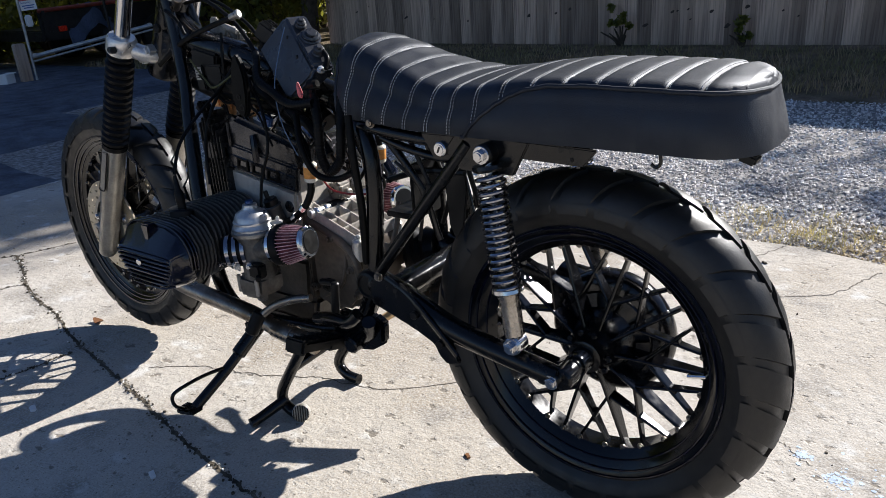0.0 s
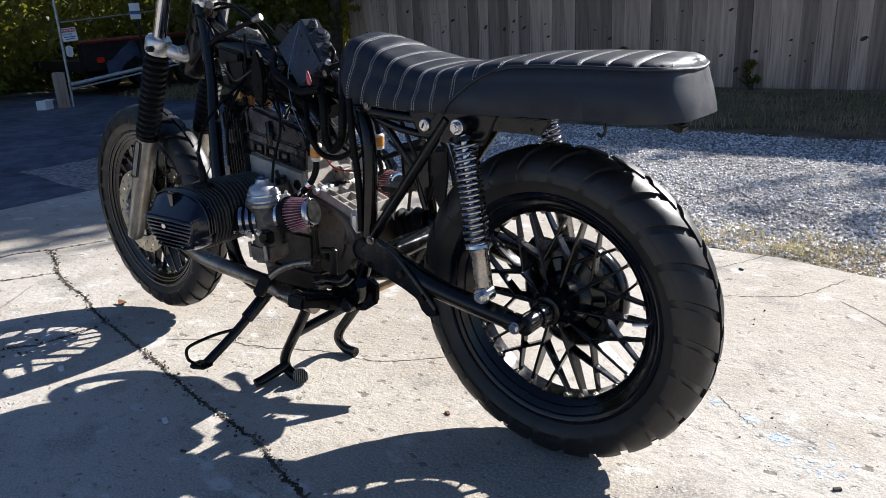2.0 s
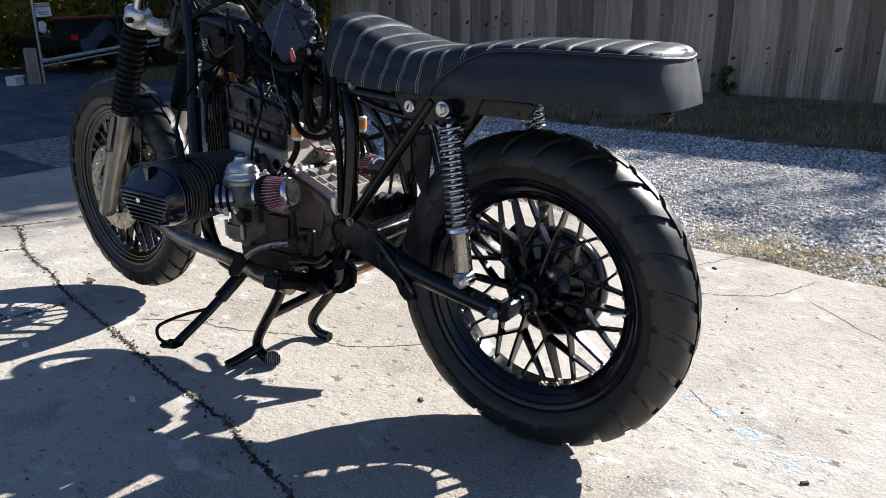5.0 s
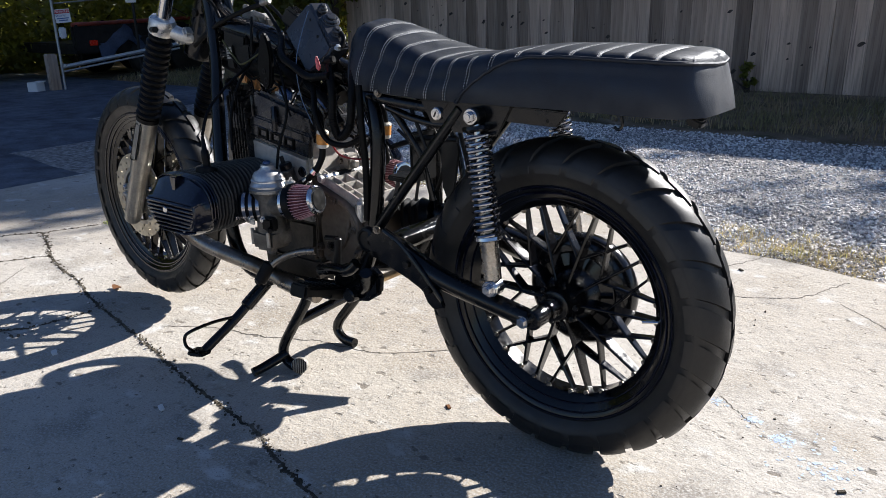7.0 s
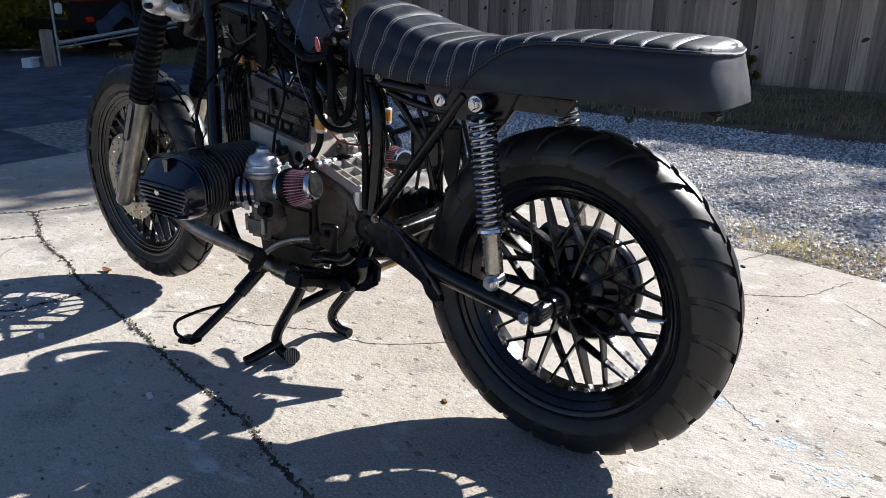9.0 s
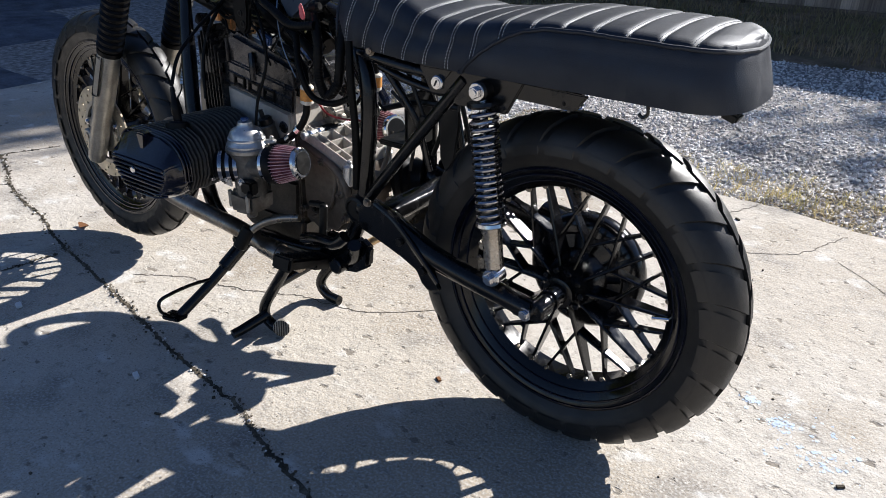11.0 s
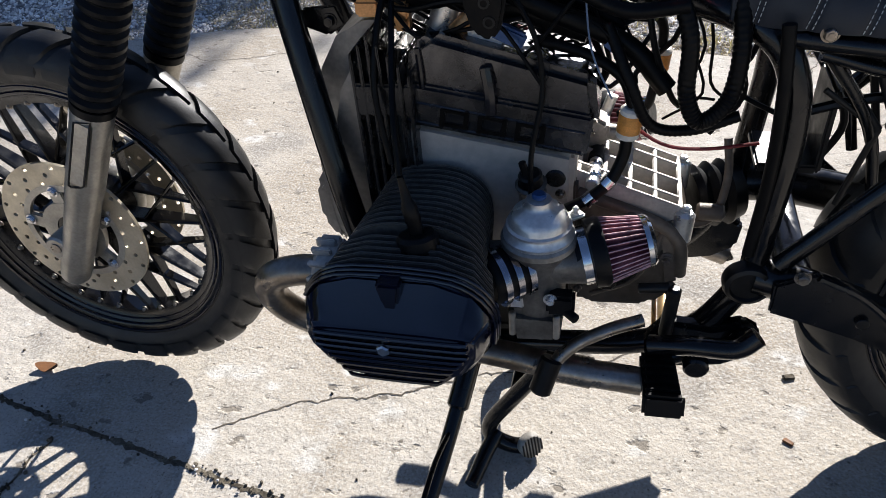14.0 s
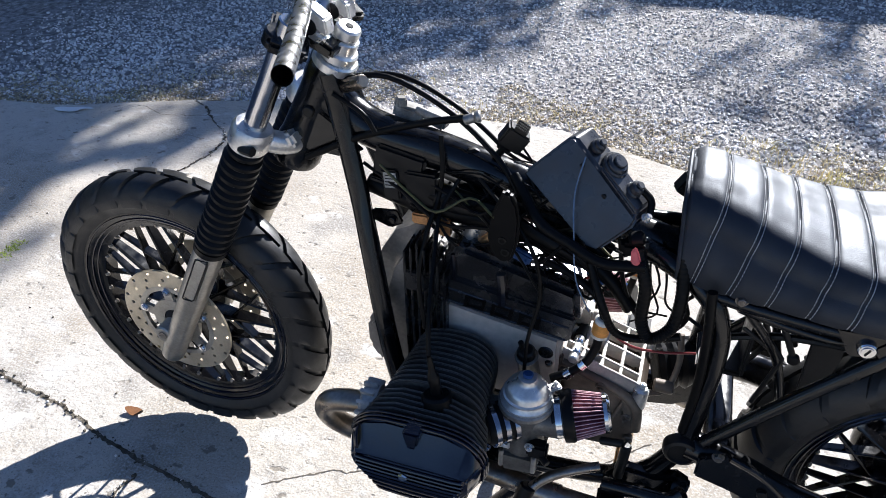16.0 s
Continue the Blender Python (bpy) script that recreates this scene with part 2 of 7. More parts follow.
SIGNWHITE = material("sign_white", (0.75, 0.75, 0.74), 0.4, 0, 0.05, 10)
SIGNRED = material("sign_red", (0.5, 0.05, 0.05), 0.4, 0, 0.1, 10)
SIGNINK = material("sign_blue_ink", (0.04, 0.1, 0.3), 0.5, 0, 0.1, 10)
GALV = material("galvanised_steel", (0.42, 0.43, 0.44), 0.45, 0.7, 0.2, 15)
RUSTRED = material("rust_red_paint", (0.22, 0.035, 0.02), 0.55, 0, 0.3, 8)
TARP = material("blue_grey_tarp", (0.045, 0.062, 0.11), 0.5, 0, 0.25, 5, 0.4, 12)
DARKSTEEL = material("dark_trailer_steel", (0.018, 0.016, 0.015), 0.6, 0.3, 0.3, 6)
BLUEPAINT = material("blue_paint_flecks", (0.5, 0.6, 0.76), 0.85, 0, 0.3, 60)
DEADLEAF = material("dead_leaf", (0.2, 0.085, 0.03), 0.7, 0, 0.3, 60)
REFLECTOR = material("red_reflector", (0.75, 0.03, 0.01), 0.25, 0, 0.1, 30)


def glowing_through(m, color, share):
    """Lets the sun shine through thin leaves."""
    nt = m.node_tree
    thin = nt.nodes.new("ShaderNodeBsdfTranslucent")
    thin.inputs["Color"].default_value = (*color, 1)
    both_ = nt.nodes.new("ShaderNodeMixShader")
    both_.inputs[0].default_value = share
    nt.links.new(nt.nodes["Principled BSDF"].outputs[0], both_.inputs[1])
    nt.links.new(thin.outputs[0], both_.inputs[2])
    nt.links.new(both_.outputs[0], nt.nodes["Material Output"].inputs["Surface"])


glowing_through(LEAF, (0.42, 0.42, 0.06), 0.45)
glowing_through(GRASS, (0.3, 0.26, 0.1), 0.3)
glowing_through(DRYGRASS, (0.62, 0.52, 0.24), 0.3)


# ---- builders ----
def link_mesh(name, me, mat, parent, label=""):
    me.materials.append(mat)
    ob = new(name, me)
    if parent is not None:
        ob.parent = parent
    if label:
        ob["label"] = label
    return ob


MID = -0.022  # the motorcycle's middle plane
PLACED = {"across": False}


def across(bm):
    """Brings a part drawn about y = 0 onto the motorcycle's middle plane, keeping its left face."""
    if all(abs(v.co.y) < 0.06 for v in bm.verts):
        for v in bm.verts:
            v.co.y += MID
        return
    for v in bm.verts:
        y = v.co.y
        v.co.y = y if y < -0.09 else y + 2 * MID if y > 0.09 else MID + y * (0.09 + MID) / 0.09


def part(name, bm, mat, parent, label="", sharp=38, smooth=True):
    """Links a bmesh as one mesh object under a thing or a part."""
    me = bpy.data.meshes.new(name)
    if PLACED["across"]:
        across(bm)
    bmesh.ops.recalc_face_normals(bm, faces=bm.faces)
    bm.to_mesh(me)
    bm.free()
    if smooth:
        me.polygons.foreach_set("use_smooth", [True] * len(me.polygons))
        me.set_sharp_from_angle(angle=radians(sharp))
    return link_mesh(name, me, mat, parent, label)


def thing(name, at, label, category, group="", kind=""):
    ob = new(name)
    ob.empty_display_size = 0.1
    ob.location = at
    bpy.context.view_layer.update()
    return tagged(ob, label, category, group, kind)


def merge(*bms):
    out = bmesh.new()
    for b in bms:
        me = bpy.data.meshes.new("t")
        b.to_mesh(me)
        b.free()
        out.from_mesh(me)
        bpy.data.meshes.remove(me)
    return out


def curve_points(pts, step):
    """Points on a smooth line through pts."""
    pts = [Vector(p) for p in pts]
    if len(pts) < 3:
        return pts
    q = [2 * pts[0] - pts[1], *pts, 2 * pts[-1] - pts[-2]]
    out = []
    for i in range(1, len(q) - 2):
        a, b, c, d = q[i - 1:i + 3]
        for k in range(step):
            t = k / step
            out.append(0.5 * (2 * b + (c - a) * t + (2 * a - 5 * b + 4 * c - d) * t * t + (3 * b - a - 3 * c + d) * t ** 3))
    return out + [pts[-1]]


def tube(pts, r, n=10, step=5, closed=False, caps=True):
    """A round tube along a smooth line; r is a radius, or one radius for each end, or a function of 0 to 1."""
    line = curve_points(pts, step) if not closed else [Vector(p) for p in pts]
    rad = r if callable(r) else (lambda u: r[0] + (r[1] - r[0]) * u) if isinstance(r, tuple) else (lambda u: r)
    bm = bmesh.new()
    rings, side = [], None
    m = len(line)
    for i, p in enumerate(line):
        d = (line[(i + 1) % m] - line[i - 1]) if closed else (line[min(i + 1, m - 1)] - line[max(i - 1, 0)])
        d.normalize()
        if side is None:
            side = d.orthogonal().normalized()
        side = (side - d * side.dot(d)).normalized()
        up = d.cross(side)
        rr = rad(i / max(1, m - 1))
        rings.append([bm.verts.new(p + rr * (math.cos(a) * side + math.sin(a) * up)) for a in (2 * math.pi * k / n for k in range(n))])
    for i in range(m if closed else m - 1):
        a, b = rings[i], rings[(i + 1) % m]
        for k in range(n):
            bm.faces.new((a[k], a[(k + 1) % n], b[(k + 1) % n], b[k]))
    if caps and not closed:
        bm.faces.new(rings[0])
        bm.faces.new(rings[-1])
    return bm


def rounded(bm, offset, segments=2, limit=28):
    if offset > 0:
        bm.normal_update()
        edges = [e for e in bm.edges if len(e.link_faces) == 2 and e.calc_face_angle(0) > radians(limit)]
        bmesh.ops.bevel(bm, geom=edges, offset=offset, segments=segments, affect="EDGES", clamp_overlap=True)
    return bm


def box(c, s, bev=0.003, turn=(0, 0, 0)):
    bm = bmesh.new()
    bmesh.ops.create_cube(bm, size=1, matrix=Matrix.Diagonal((*s, 1)))
    rounded(bm, bev)
    bm.transform(pose(*c, *turn))
    return bm


def prism(poly, y0, y1, bev=0.003, scale1=1.0):
    """A side view (x, z) given thickness from y0 to y1; scale1 shrinks the y1 end about its middle."""
    bm = bmesh.new()
    cx, cz = sum(p[0] for p in poly) / len(poly), sum(p[1] for p in poly) / len(poly)
    a = [bm.verts.new((x, y0, z)) for x, z in poly]
    b = [bm.verts.new((cx + (x - cx) * scale1, y1, cz + (z - cz) * scale1)) for x, z in poly]
    n = len(poly)
    bm.faces.new(a)
    bm.faces.new(b[::-1])
    for i in range(n):
        bm.faces.new((a[i], b[i], b[(i + 1) % n], a[(i + 1) % n]))
    bmesh.ops.recalc_face_normals(bm, faces=bm.faces)
    return rounded(bm, bev)


def lathe(profile, n=48, closed=False):
    """A profile of (along, radius) turned about the y axis."""
    bm = bmesh.new()
    rings = []
    for y, r in profile:
        if r < 1e-5:
            rings.append([bm.verts.new((0, y, 0))])
        else:
            rings.append([bm.verts.new((r * math.cos(2 * math.pi * k / n), y, r * math.sin(2 * math.pi * k / n))) for k in range(n)])
    pairs = list(zip(rings, rings[1:])) + ([(rings[-1], rings[0])] if closed else [])
    for a, b in pairs:
        for k in range(n):
            q = [a[k % len(a)], a[(k + 1) % len(a)], b[(k + 1) % len(b)], b[k % len(b)]]
            q = list(dict.fromkeys(q))
            if len(q) > 2:
                bm.faces.new(q)
    return bm


def turned(profile, a, b, n=32):
    """A profile of (metres from a, radius) turned about the line from a to b."""
    bm = lathe(profile, n)
    d = (Vector(b) - Vector(a)).normalized()
    bm.transform(Matrix.Translation(a) @ Vector((0, 1, 0)).rotation_difference(d).to_matrix().to_4x4())
    return bm


def rod(a, b, r, n=14, bev=0.0):
    L = (Vector(b) - Vector(a)).length
    e = min(bev, r * 0.6)
    return turned([(0, 0), (0, r - e), (e, r), (L - e, r), (L, r - e), (L, 0)], a, b, n)


def bolt(c, d, r=0.008, h=0.006):
    """A hexagon head with its washer."""
    c, d = Vector(c), Vector(d).normalized()
    return merge(rod(c, c + d * 0.002, r * 1.35, 20), rod(c + d * 0.002, c + d * (h + 0.002), r, 6, 0.001), rod(c + d * h, c + d * (h + 0.003), r * 0.5, 10))


def flat_mesh(name, verts, faces, mat, parent=None, label="", smooth=False):
    me = bpy.data.meshes.new(name)
    me.from_pydata(verts, [], faces)
    if smooth:
        me.polygons.foreach_set("use_smooth", [True] * len(me.polygons))
    return link_mesh(name, me, mat, parent, label)


# ---- ground ----
def ground_height(x, y):
    return -0.03 + 0.008 * noise.noise((x * 0.7, y * 0.7, 0))


ground = new("ground")
gv, gf = [], []
xs = [-400, -150, -60, -30, -20, *[-14 + i for i in range(22)], 12, 20, 40, 150, 400]
ys = [-400, -150, -40, -15, -8, *[-5 + 0.75 * i for i in range(20)], 13, 20, 40, 150, 400]
for y in ys:
    for x in xs:
        gv.append((x, y, ground_height(x, y)))
for j in range(len(ys) - 1):
    for i in range(len(xs) - 1):
        gf.append((j * len(xs) + i, j * len(xs) + i + 1, (j + 1) * len(xs) + i + 1, (j + 1) * len(xs) + i))
bpy.data.objects.remove(ground)
ground = tagged(flat_mesh("ground", gv, gf, GRAVEL, smooth=True), "grey crushed gravel drive in sun and tree shade", "gravel", kind="structure")

# concrete slab with a ragged far edge
EDGE = [(-3.6, 1.2), (-3.1, 1.25), (-2.55, 1.47), (-2.0, 1.62), (-1.4, 1.66), (-0.95, 1.67), (-0.5, 1.5), (-0.26, 1.44), (0.05, 1.45), (0.3, 1.4), (0.6, 1.4), (1.1, 1.36), (1.8, 1.38), (3.4, 1.3)]


def edge_y(x):
    for (a, b), (c, d) in zip(EDGE, EDGE[1:]):
        if a <= x <= c:
            return b + (d - b) * (x - a) / (c - a)
    return 1.3


bm = bmesh.new()
top = [bm.verts.new((-3.6 + 0.05 * i, edge_y(-3.6 + 0.05 * i) + 0.018 * noise.noise((i * 0.45, 3, 0)), 0)) for i in range(141)]
top += [bm.verts.new((3.4, -5, 0)), bm.verts.new((-3.6, -5, 0))]
face = bm.faces.new(top)
out = bmesh.ops.extrude_face_region(bm, geom=[face])
for v in out["geom"]:
    if isinstance(v, bmesh.types.BMVert):
        v.co.z = -0.12
slab = tagged(part("pavement", bm, CONCRETE, None, smooth=False), "pale worn concrete slab with dirt-filled cracks", "concrete slab", kind="structure")


CRUMBS = []


rv = [(x, y, -0.008 + 0.004 * noise.noise((x, y, 7))) for y in [-9 + 0.6 * k for k in range(23)] for x in [*[-17.2 + 0.6 * k for k in range(22)], -3.55]]
rv = [(x, min(y, 1.1 if x > -4 else 2.2 if x > -5.5 else y), z) for x, y, z in rv]
rv = [(x, y, -0.05 if y > 1.05 and x > -4.7 or y > 2.15 and x > -5.9 else z) for x, y, z in rv]
rf = [(j * 23 + i, j * 23 + i + 1, (j + 1) * 23 + i + 1, (j + 1) * 23 + i) for j in range(22) for i in range(22) if rv[j * 23 + 22][1] < 1.09 or i < 21 and rv[j * 23 + 21][1] < 2.19 or i < 19]
tagged(flat_mesh("road", rv, rf, ASPHALT, smooth=True), "worn dark asphalt drive, tinted blue for tree shade", "asphalt", kind="structure")


def crack(pts, width, seed):
    """A ragged dirt-filled crack that lies in the slab's face."""
    line = curve_points([(x, y, 0) for x, y in pts], 22)
    v, f = [], []
    for i, p in enumerate(line):
        d = (line[min(i + 1, len(line) - 1)] - line[max(i - 1, 0)]).normalized()
        s = Vector((-d.y, d.x, 0))
        off = 0.008 * noise.noise((i * 0.21, seed, 0)) + 0.005 * noise.noise((i * 0.9, seed, 5))
        w = width * (0.3 + 0.75 * abs(noise.noise((i * 0.5, seed, 9))))
        CRUMBS.append((p.x + s.x * off, p.y + s.y * off, width))
        if i in (0, len(line) - 1):
            w = 0.001
        v += [tuple(p + s * (off - w)) [:2] + (0.0008,), tuple(p + s * (off + w * (0.7 + 0.5 * noise.noise((i, seed, 2)))))[:2] + (0.0008,)]
    f = [(2 * i, 2 * i + 1, 2 * i + 3, 2 * i + 2) for i in range(len(line) - 1)]
    flat_mesh("crack", v, f, CRACK if width > 0.0055 else THINCRACK, slab)


crack([(-2.57, 0.08), (-2.42, 0.03), (-2.22, -0.05), (-2.05, -0.098), (-1.86, -0.13), (-1.65, -0.19), (-1.36, -0.244), (-1.165, -0.28), (-0.94, -0.328), (-0.73, -0.364), (-0.575, -0.385), (-0.45, -0.43), (-0.3, -0.47), (0.1, -0.6), (0.7, -0.8)], 0.0145, 1)
crack([(-2.526, -0.424), (-2.459, -0.332), (-2.408, -0.275), (-2.313, -0.198), (-2.227, -0.057)], 0.008, 2)
crack([(-2.408, -0.275), (-2.53, -0.236), (-2.605, -0.216), (-2.725, -0.319)], 0.006, 3)
crack([(-2.605, -0.216), (-2.658, -0.052), (-2.571, 0.081), (-2.488, 0.276)], 0.008, 4)
crack([(-2.571, 0.081), (-2.825, 0.024)], 0.004, 5)
crack([(-2.192, -0.6), (-2.063, -0.419), (-2.03, -0.337), (-2.163, -0.172)], 0.004, 6)
crack([(-1.264, -0.18), (-1.125, -0.098), (-0.955, -0.051), (-0.8, 0.02), (-0.62, 0.06), (-0.45, 0.2)], 0.0045, 7)
crack([(-0.103, 1.224), (-0.031, 1.368), (0.0, 1.44)], 0.005, 8)
crack([(-0.15, 0.93), (-0.005, 0.985), (0.186, 1.099), (0.255, 1.235), (0.295, 1.335)], 0.005, 9)
crack([(0.309, 1.126), (0.399, 1.05), (0.491, 0.966), (0.65, 0.9)], 0.0035, 10)
crack([(0.2, 0.362), (0.275, 0.295), (0.315, 0.27)], 0.0032, 11)
crack([(-1.408, -0.809), (-1.45, -0.7), (-1.42, -0.62)], 0.003, 12)
crack([(-2.527, 1.47), (-2.435, 1.42), (-2.378, 1.354), (-2.229, 1.223), (-2.206, 1.095), (-2.227, 0.996), (-2.259, 0.88)], 0.006, 13)
crack([(-2.86, 1.3), (-2.728, 1.36), (-2.599, 1.317), (-2.5, 1.335), (-2.4, 1.36)], 0.0035, 14)
crack([(-2.3, 1.46), (-2.111, 1.37), (-2.04, 1.329), (-1.956, 1.339), (-1.858, 1.364), (-1.7, 1.43)], 0.004, 15)
crack([(-1.74, -0.775), (-1.69, -0.689), (-1.659, -0.645), (-1.654, -0.586), (-1.633, -0.488), (-1.58, -0.415), (-1.55, -0.245)], 0.008, 16)


# ---- motorcycle ----
bike = thing("motorcycle", (0, 0, 0), "black stripped-down motorcycle without fuel tank on its centre stand", "motorcycle")

# steering: the fork turns about the head's axis
HEAD = Vector((-1.10, MID, 0.863))
RAKE = Vector((0.464, 0, 0.886)).normalized()
STEER = -2.0
TURNED = Matrix.Translation(HEAD) @ Matrix.Rotation(radians(STEER), 4, RAKE) @ Matrix.Translation(-HEAD)


def steered_ring(M, r, y):
    """A thin raised ring on a wheel's face."""
    b = tube([(r * math.cos(a), y, r * math.sin(a)) for a in (2 * math.pi * i / 72 for i in range(72))], 0.0022, 6, 1, closed=True)
    b.transform(M)
    return b


def wheel(centre, turn, rim_r, spoke_r, tyre, hub_r, blocks, skew):
    """A cast wheel with ten broad spokes and ten crossed pairs between them, and its tyre with raised tread blocks.
    tyre: half profile of (y, radius) from the crown to the bead."""
    M = turn @ Matrix.Translation(centre)
    w = tyre[-1][0]
    prof = [(-w, rim_r - 0.004), (-w, rim_r), (-w + 0.006, rim_r - 0.002), (-w + 0.012, rim_r - 0.016), (-w * 0.55, spoke_r + 0.008),
            (-0.014, spoke_r + 0.004), (-0.014, spoke_r - 0.006), (0.014, spoke_r - 0.006), (0.014, spoke_r + 0.004), (w * 0.55, spoke_r + 0.008),
            (w - 0.012, rim_r - 0.016), (w - 0.006, rim_r - 0.002), (w, rim_r), (w, rim_r - 0.005), (w - 0.006, rim_r - 0.018),
            (w * 0.6, spoke_r), (0.018, spoke_r - 0.012), (-0.018, spoke_r - 0.012), (-w * 0.6, spoke_r), (-w + 0.006, rim_r - 0.018)]
    bm = lathe(prof, 96, closed=True)
    bm.transform(M)
    rim = part("rim", bm, RIM, bike, "gloss black cast rim")

    for rr, yy in ((rim_r - 0.007, -w + 0.001), (rim_r - 0.019, -w + 0.006), (spoke_r + 0.004, -w * 0.64)):
        part("rim_ridge", steered_ring(M, rr, yy), GLOSS, rim)

    def bar(p0, p1, w0, w1, d0, d1):
        """A tapered cast bar in the wheel's plane from p0 to p1 (radius, degrees)."""
        q0 = Vector((p0[0] * math.cos(radians(p0[1])), 0, p0[0] * math.sin(radians(p0[1]))))
        q1 = Vector((p1[0] * math.cos(radians(p1[1])), 0, p1[0] * math.sin(radians(p1[1]))))
        t = (q1 - q0).normalized()
        s, y = Vector((-t.z, 0, t.x)), Vector((0, 1, 0))
        b = bmesh.new()
        r0 = [b.verts.new(q0 + s * a * w0 + y * c * d0) for a, c in ((-0.8, -1), (0.8, -1), (1, -0.6), (1, 1), (-1, 1), (-1, -0.6))]
        r1 = [b.verts.new(q1 + s * a * w1 + y * c * d1) for a, c in ((-0.8, -1), (0.8, -1), (1, -0.6), (1, 1), (-1, 1), (-1, -0.6))]
        b.faces.new(r0), b.faces.new(r1)
        for i in range(6):
            b.faces.new((r0[i], r0[(i + 1) % 6], r1[(i + 1) % 6], r1[i]))
        return b

    node = spoke_r * 0.7
    broad = bar((hub_r * 0.8, 0), (spoke_r - 0.004, 0), 0.0036, 0.0029, 0.022, 0.01)
    # the forked arms cross in a node and run on into the broad spokes beside them
    fork = merge(*[bar((spoke_r * 0.455, -18 * k), (spoke_r - 0.004, 8.6 * k), 0.0031, 0.0024, 0.013, 0.007) for k in (-1, 1)])
    fork = merge(fork, bar((node - 0.012, 0), (node + 0.012, 0), 0.0042, 0.0042, 0.009, 0.0085))
    for shape, first in ((broad, 0.0), (fork, 18.0)):
        me = bpy.data.meshes.new("spoke")
        bmesh.ops.recalc_face_normals(shape, faces=shape.faces)
        rounded(shape, 0.0016, 1, 40)
        shape.to_mesh(me)
        shape.free()
        me.materials.append(RIM)
        for i in range(10):
            ob = new("spoke", me)
            ob.parent = rim
            ob.matrix_basis = M @ pose(0, 0, 0, 0, first + 36 * i, 0)
    knob = bolt((spoke_r - 0.012, -0.013, 0), (0, -1, 0), 0.0042, 0.004)
    me = bpy.data.meshes.new("spoke_bolt")
    bmesh.ops.recalc_face_normals(knob, faces=knob.faces)
    knob.to_mesh(me)
    knob.free()
    me.materials.append(STEEL)
    for i in range(10):
        for a in (36 * i, 36 * i + 10.5, 36 * i + 25.5):
            ob = new("spoke_bolt", me)
            ob.parent = rim
            ob.matrix_basis = M @ pose(0, 0, 0, 0, a, 0)
    # tyre
    half = list(tyre)
    full = [(-y, r) for y, r in half[::-1]] + [(y, r) for y, r in half[1:]]
    carcass = [(y, r - (0.008 if abs(y) < half[-4][0] * 0.97 and r > half[-4][1] else 0.0)) for y, r in full]
    inner = [(w - 0.004, rim_r - 0.01), (-w + 0.004, rim_r - 0.01)]
    bm = lathe(carcass + inner, 120, closed=True)
    bm.transform(M)
    rubber = part("tyre", bm, RUBBER, bike, "black dual-sport tyre with angled tread blocks", sharp=60)

    def crown(u):
        """(y, radius) on the tread, u from 0 at the crown to 1 at the shoulder."""
        k = u * (len(half) - 4)
        i = min(int(k), len(half) - 5)
        a, b = half[i], half[i + 1]
        return a[0] + (b[0] - a[0]) * (k - i), a[1] + (b[1] - a[1]) * (k - i)

    pitch = 2 * math.pi / blocks
    for s in (-1, 1):
        b = bmesh.new()
        grid = {}
        nu, nv = 7, 4
        for lift in (0, 1):
            for i in range(nu + 1):
                u = 0.05 + 1.0 * i / nu
                y, r = crown(min(u, 1.0))
                if u > 1:
                    y, r = y + 0.0015, r - 0.006
                for j in range(nv + 1):
                    wid = 0.79 - 0.05 * (1 - u)
                    a = pitch * (wid * (j / nv - 0.5) + skew * u * (1 - 0.25 * u))
                    rr = r + (0.0002 if lift else -0.0125)
                    if lift and (j in (0, nv) or i in (0, nu)):
                        rr -= 0.0012
                    grid[lift, i, j] = b.verts.new((rr * math.cos(a), s * y, rr * math.sin(a)))
        for i in range(nu):
            for j in range(nv):
                b.faces.new([grid[1, i, j], grid[1, i + 1, j], grid[1, i + 1, j + 1], grid[1, i, j + 1]])
        rimline = [(i, 0) for i in range(nu)] + [(nu, j) for j in range(nv)] + [(i, nv) for i in range(nu, 0, -1)] + [(0, j) for j in range(nv, 0, -1)]
        for p, q in zip(rimline, rimline[1:] + rimline[:1]):
            b.faces.new([grid[0, *p], grid[0, *q], grid[1, *q], grid[1, *p]])
        bmesh.ops.recalc_face_normals(b, faces=b.faces)
        me = bpy.data.meshes.new("tread_block")
        b.to_mesh(me)
        b.free()
        me.polygons.foreach_set("use_smooth", [True] * len(me.polygons))
        me.set_sharp_from_angle(angle=radians(40))
        me.materials.append(RUBBER)
        for i in range(blocks):
            ob = new("tread_block", me)
            ob.parent = rubber
            ob.matrix_basis = M @ pose(0, 0, 0, 0, math.degrees(pitch) * (i + (0.5 if s > 0 else 0)), 0)
    return rim, rubber, M


REAR = Vector((-0.013, MID, 0.326))
FRONT = Vector((-1.457, MID, 0.350))
R_TYRE = [(0, 0.326), (0.025, 0.3235), (0.044, 0.3155), (0.058, 0.302), (0.066, 0.284), (0.065, 0.268), (0.057, 0.249), (0.05, 0.241)]
F_TYRE = [(0, 0.327), (0.018, 0.3245), (0.033, 0.317), (0.043, 0.305), (0.048, 0.29), (0.047, 0.277), (0.041, 0.26), (0.036, 0.2515)]
rear_rim, rear_tyre, MR = wheel(REAR, Matrix.Identity(4), 0.244, 0.207, R_TYRE, 0.042, 26, 0.9)
front_rim, front_tyre, MF = wheel(FRONT, TURNED, 0.2535, 0.223, F_TYRE, 0.045, 28, 0.9)

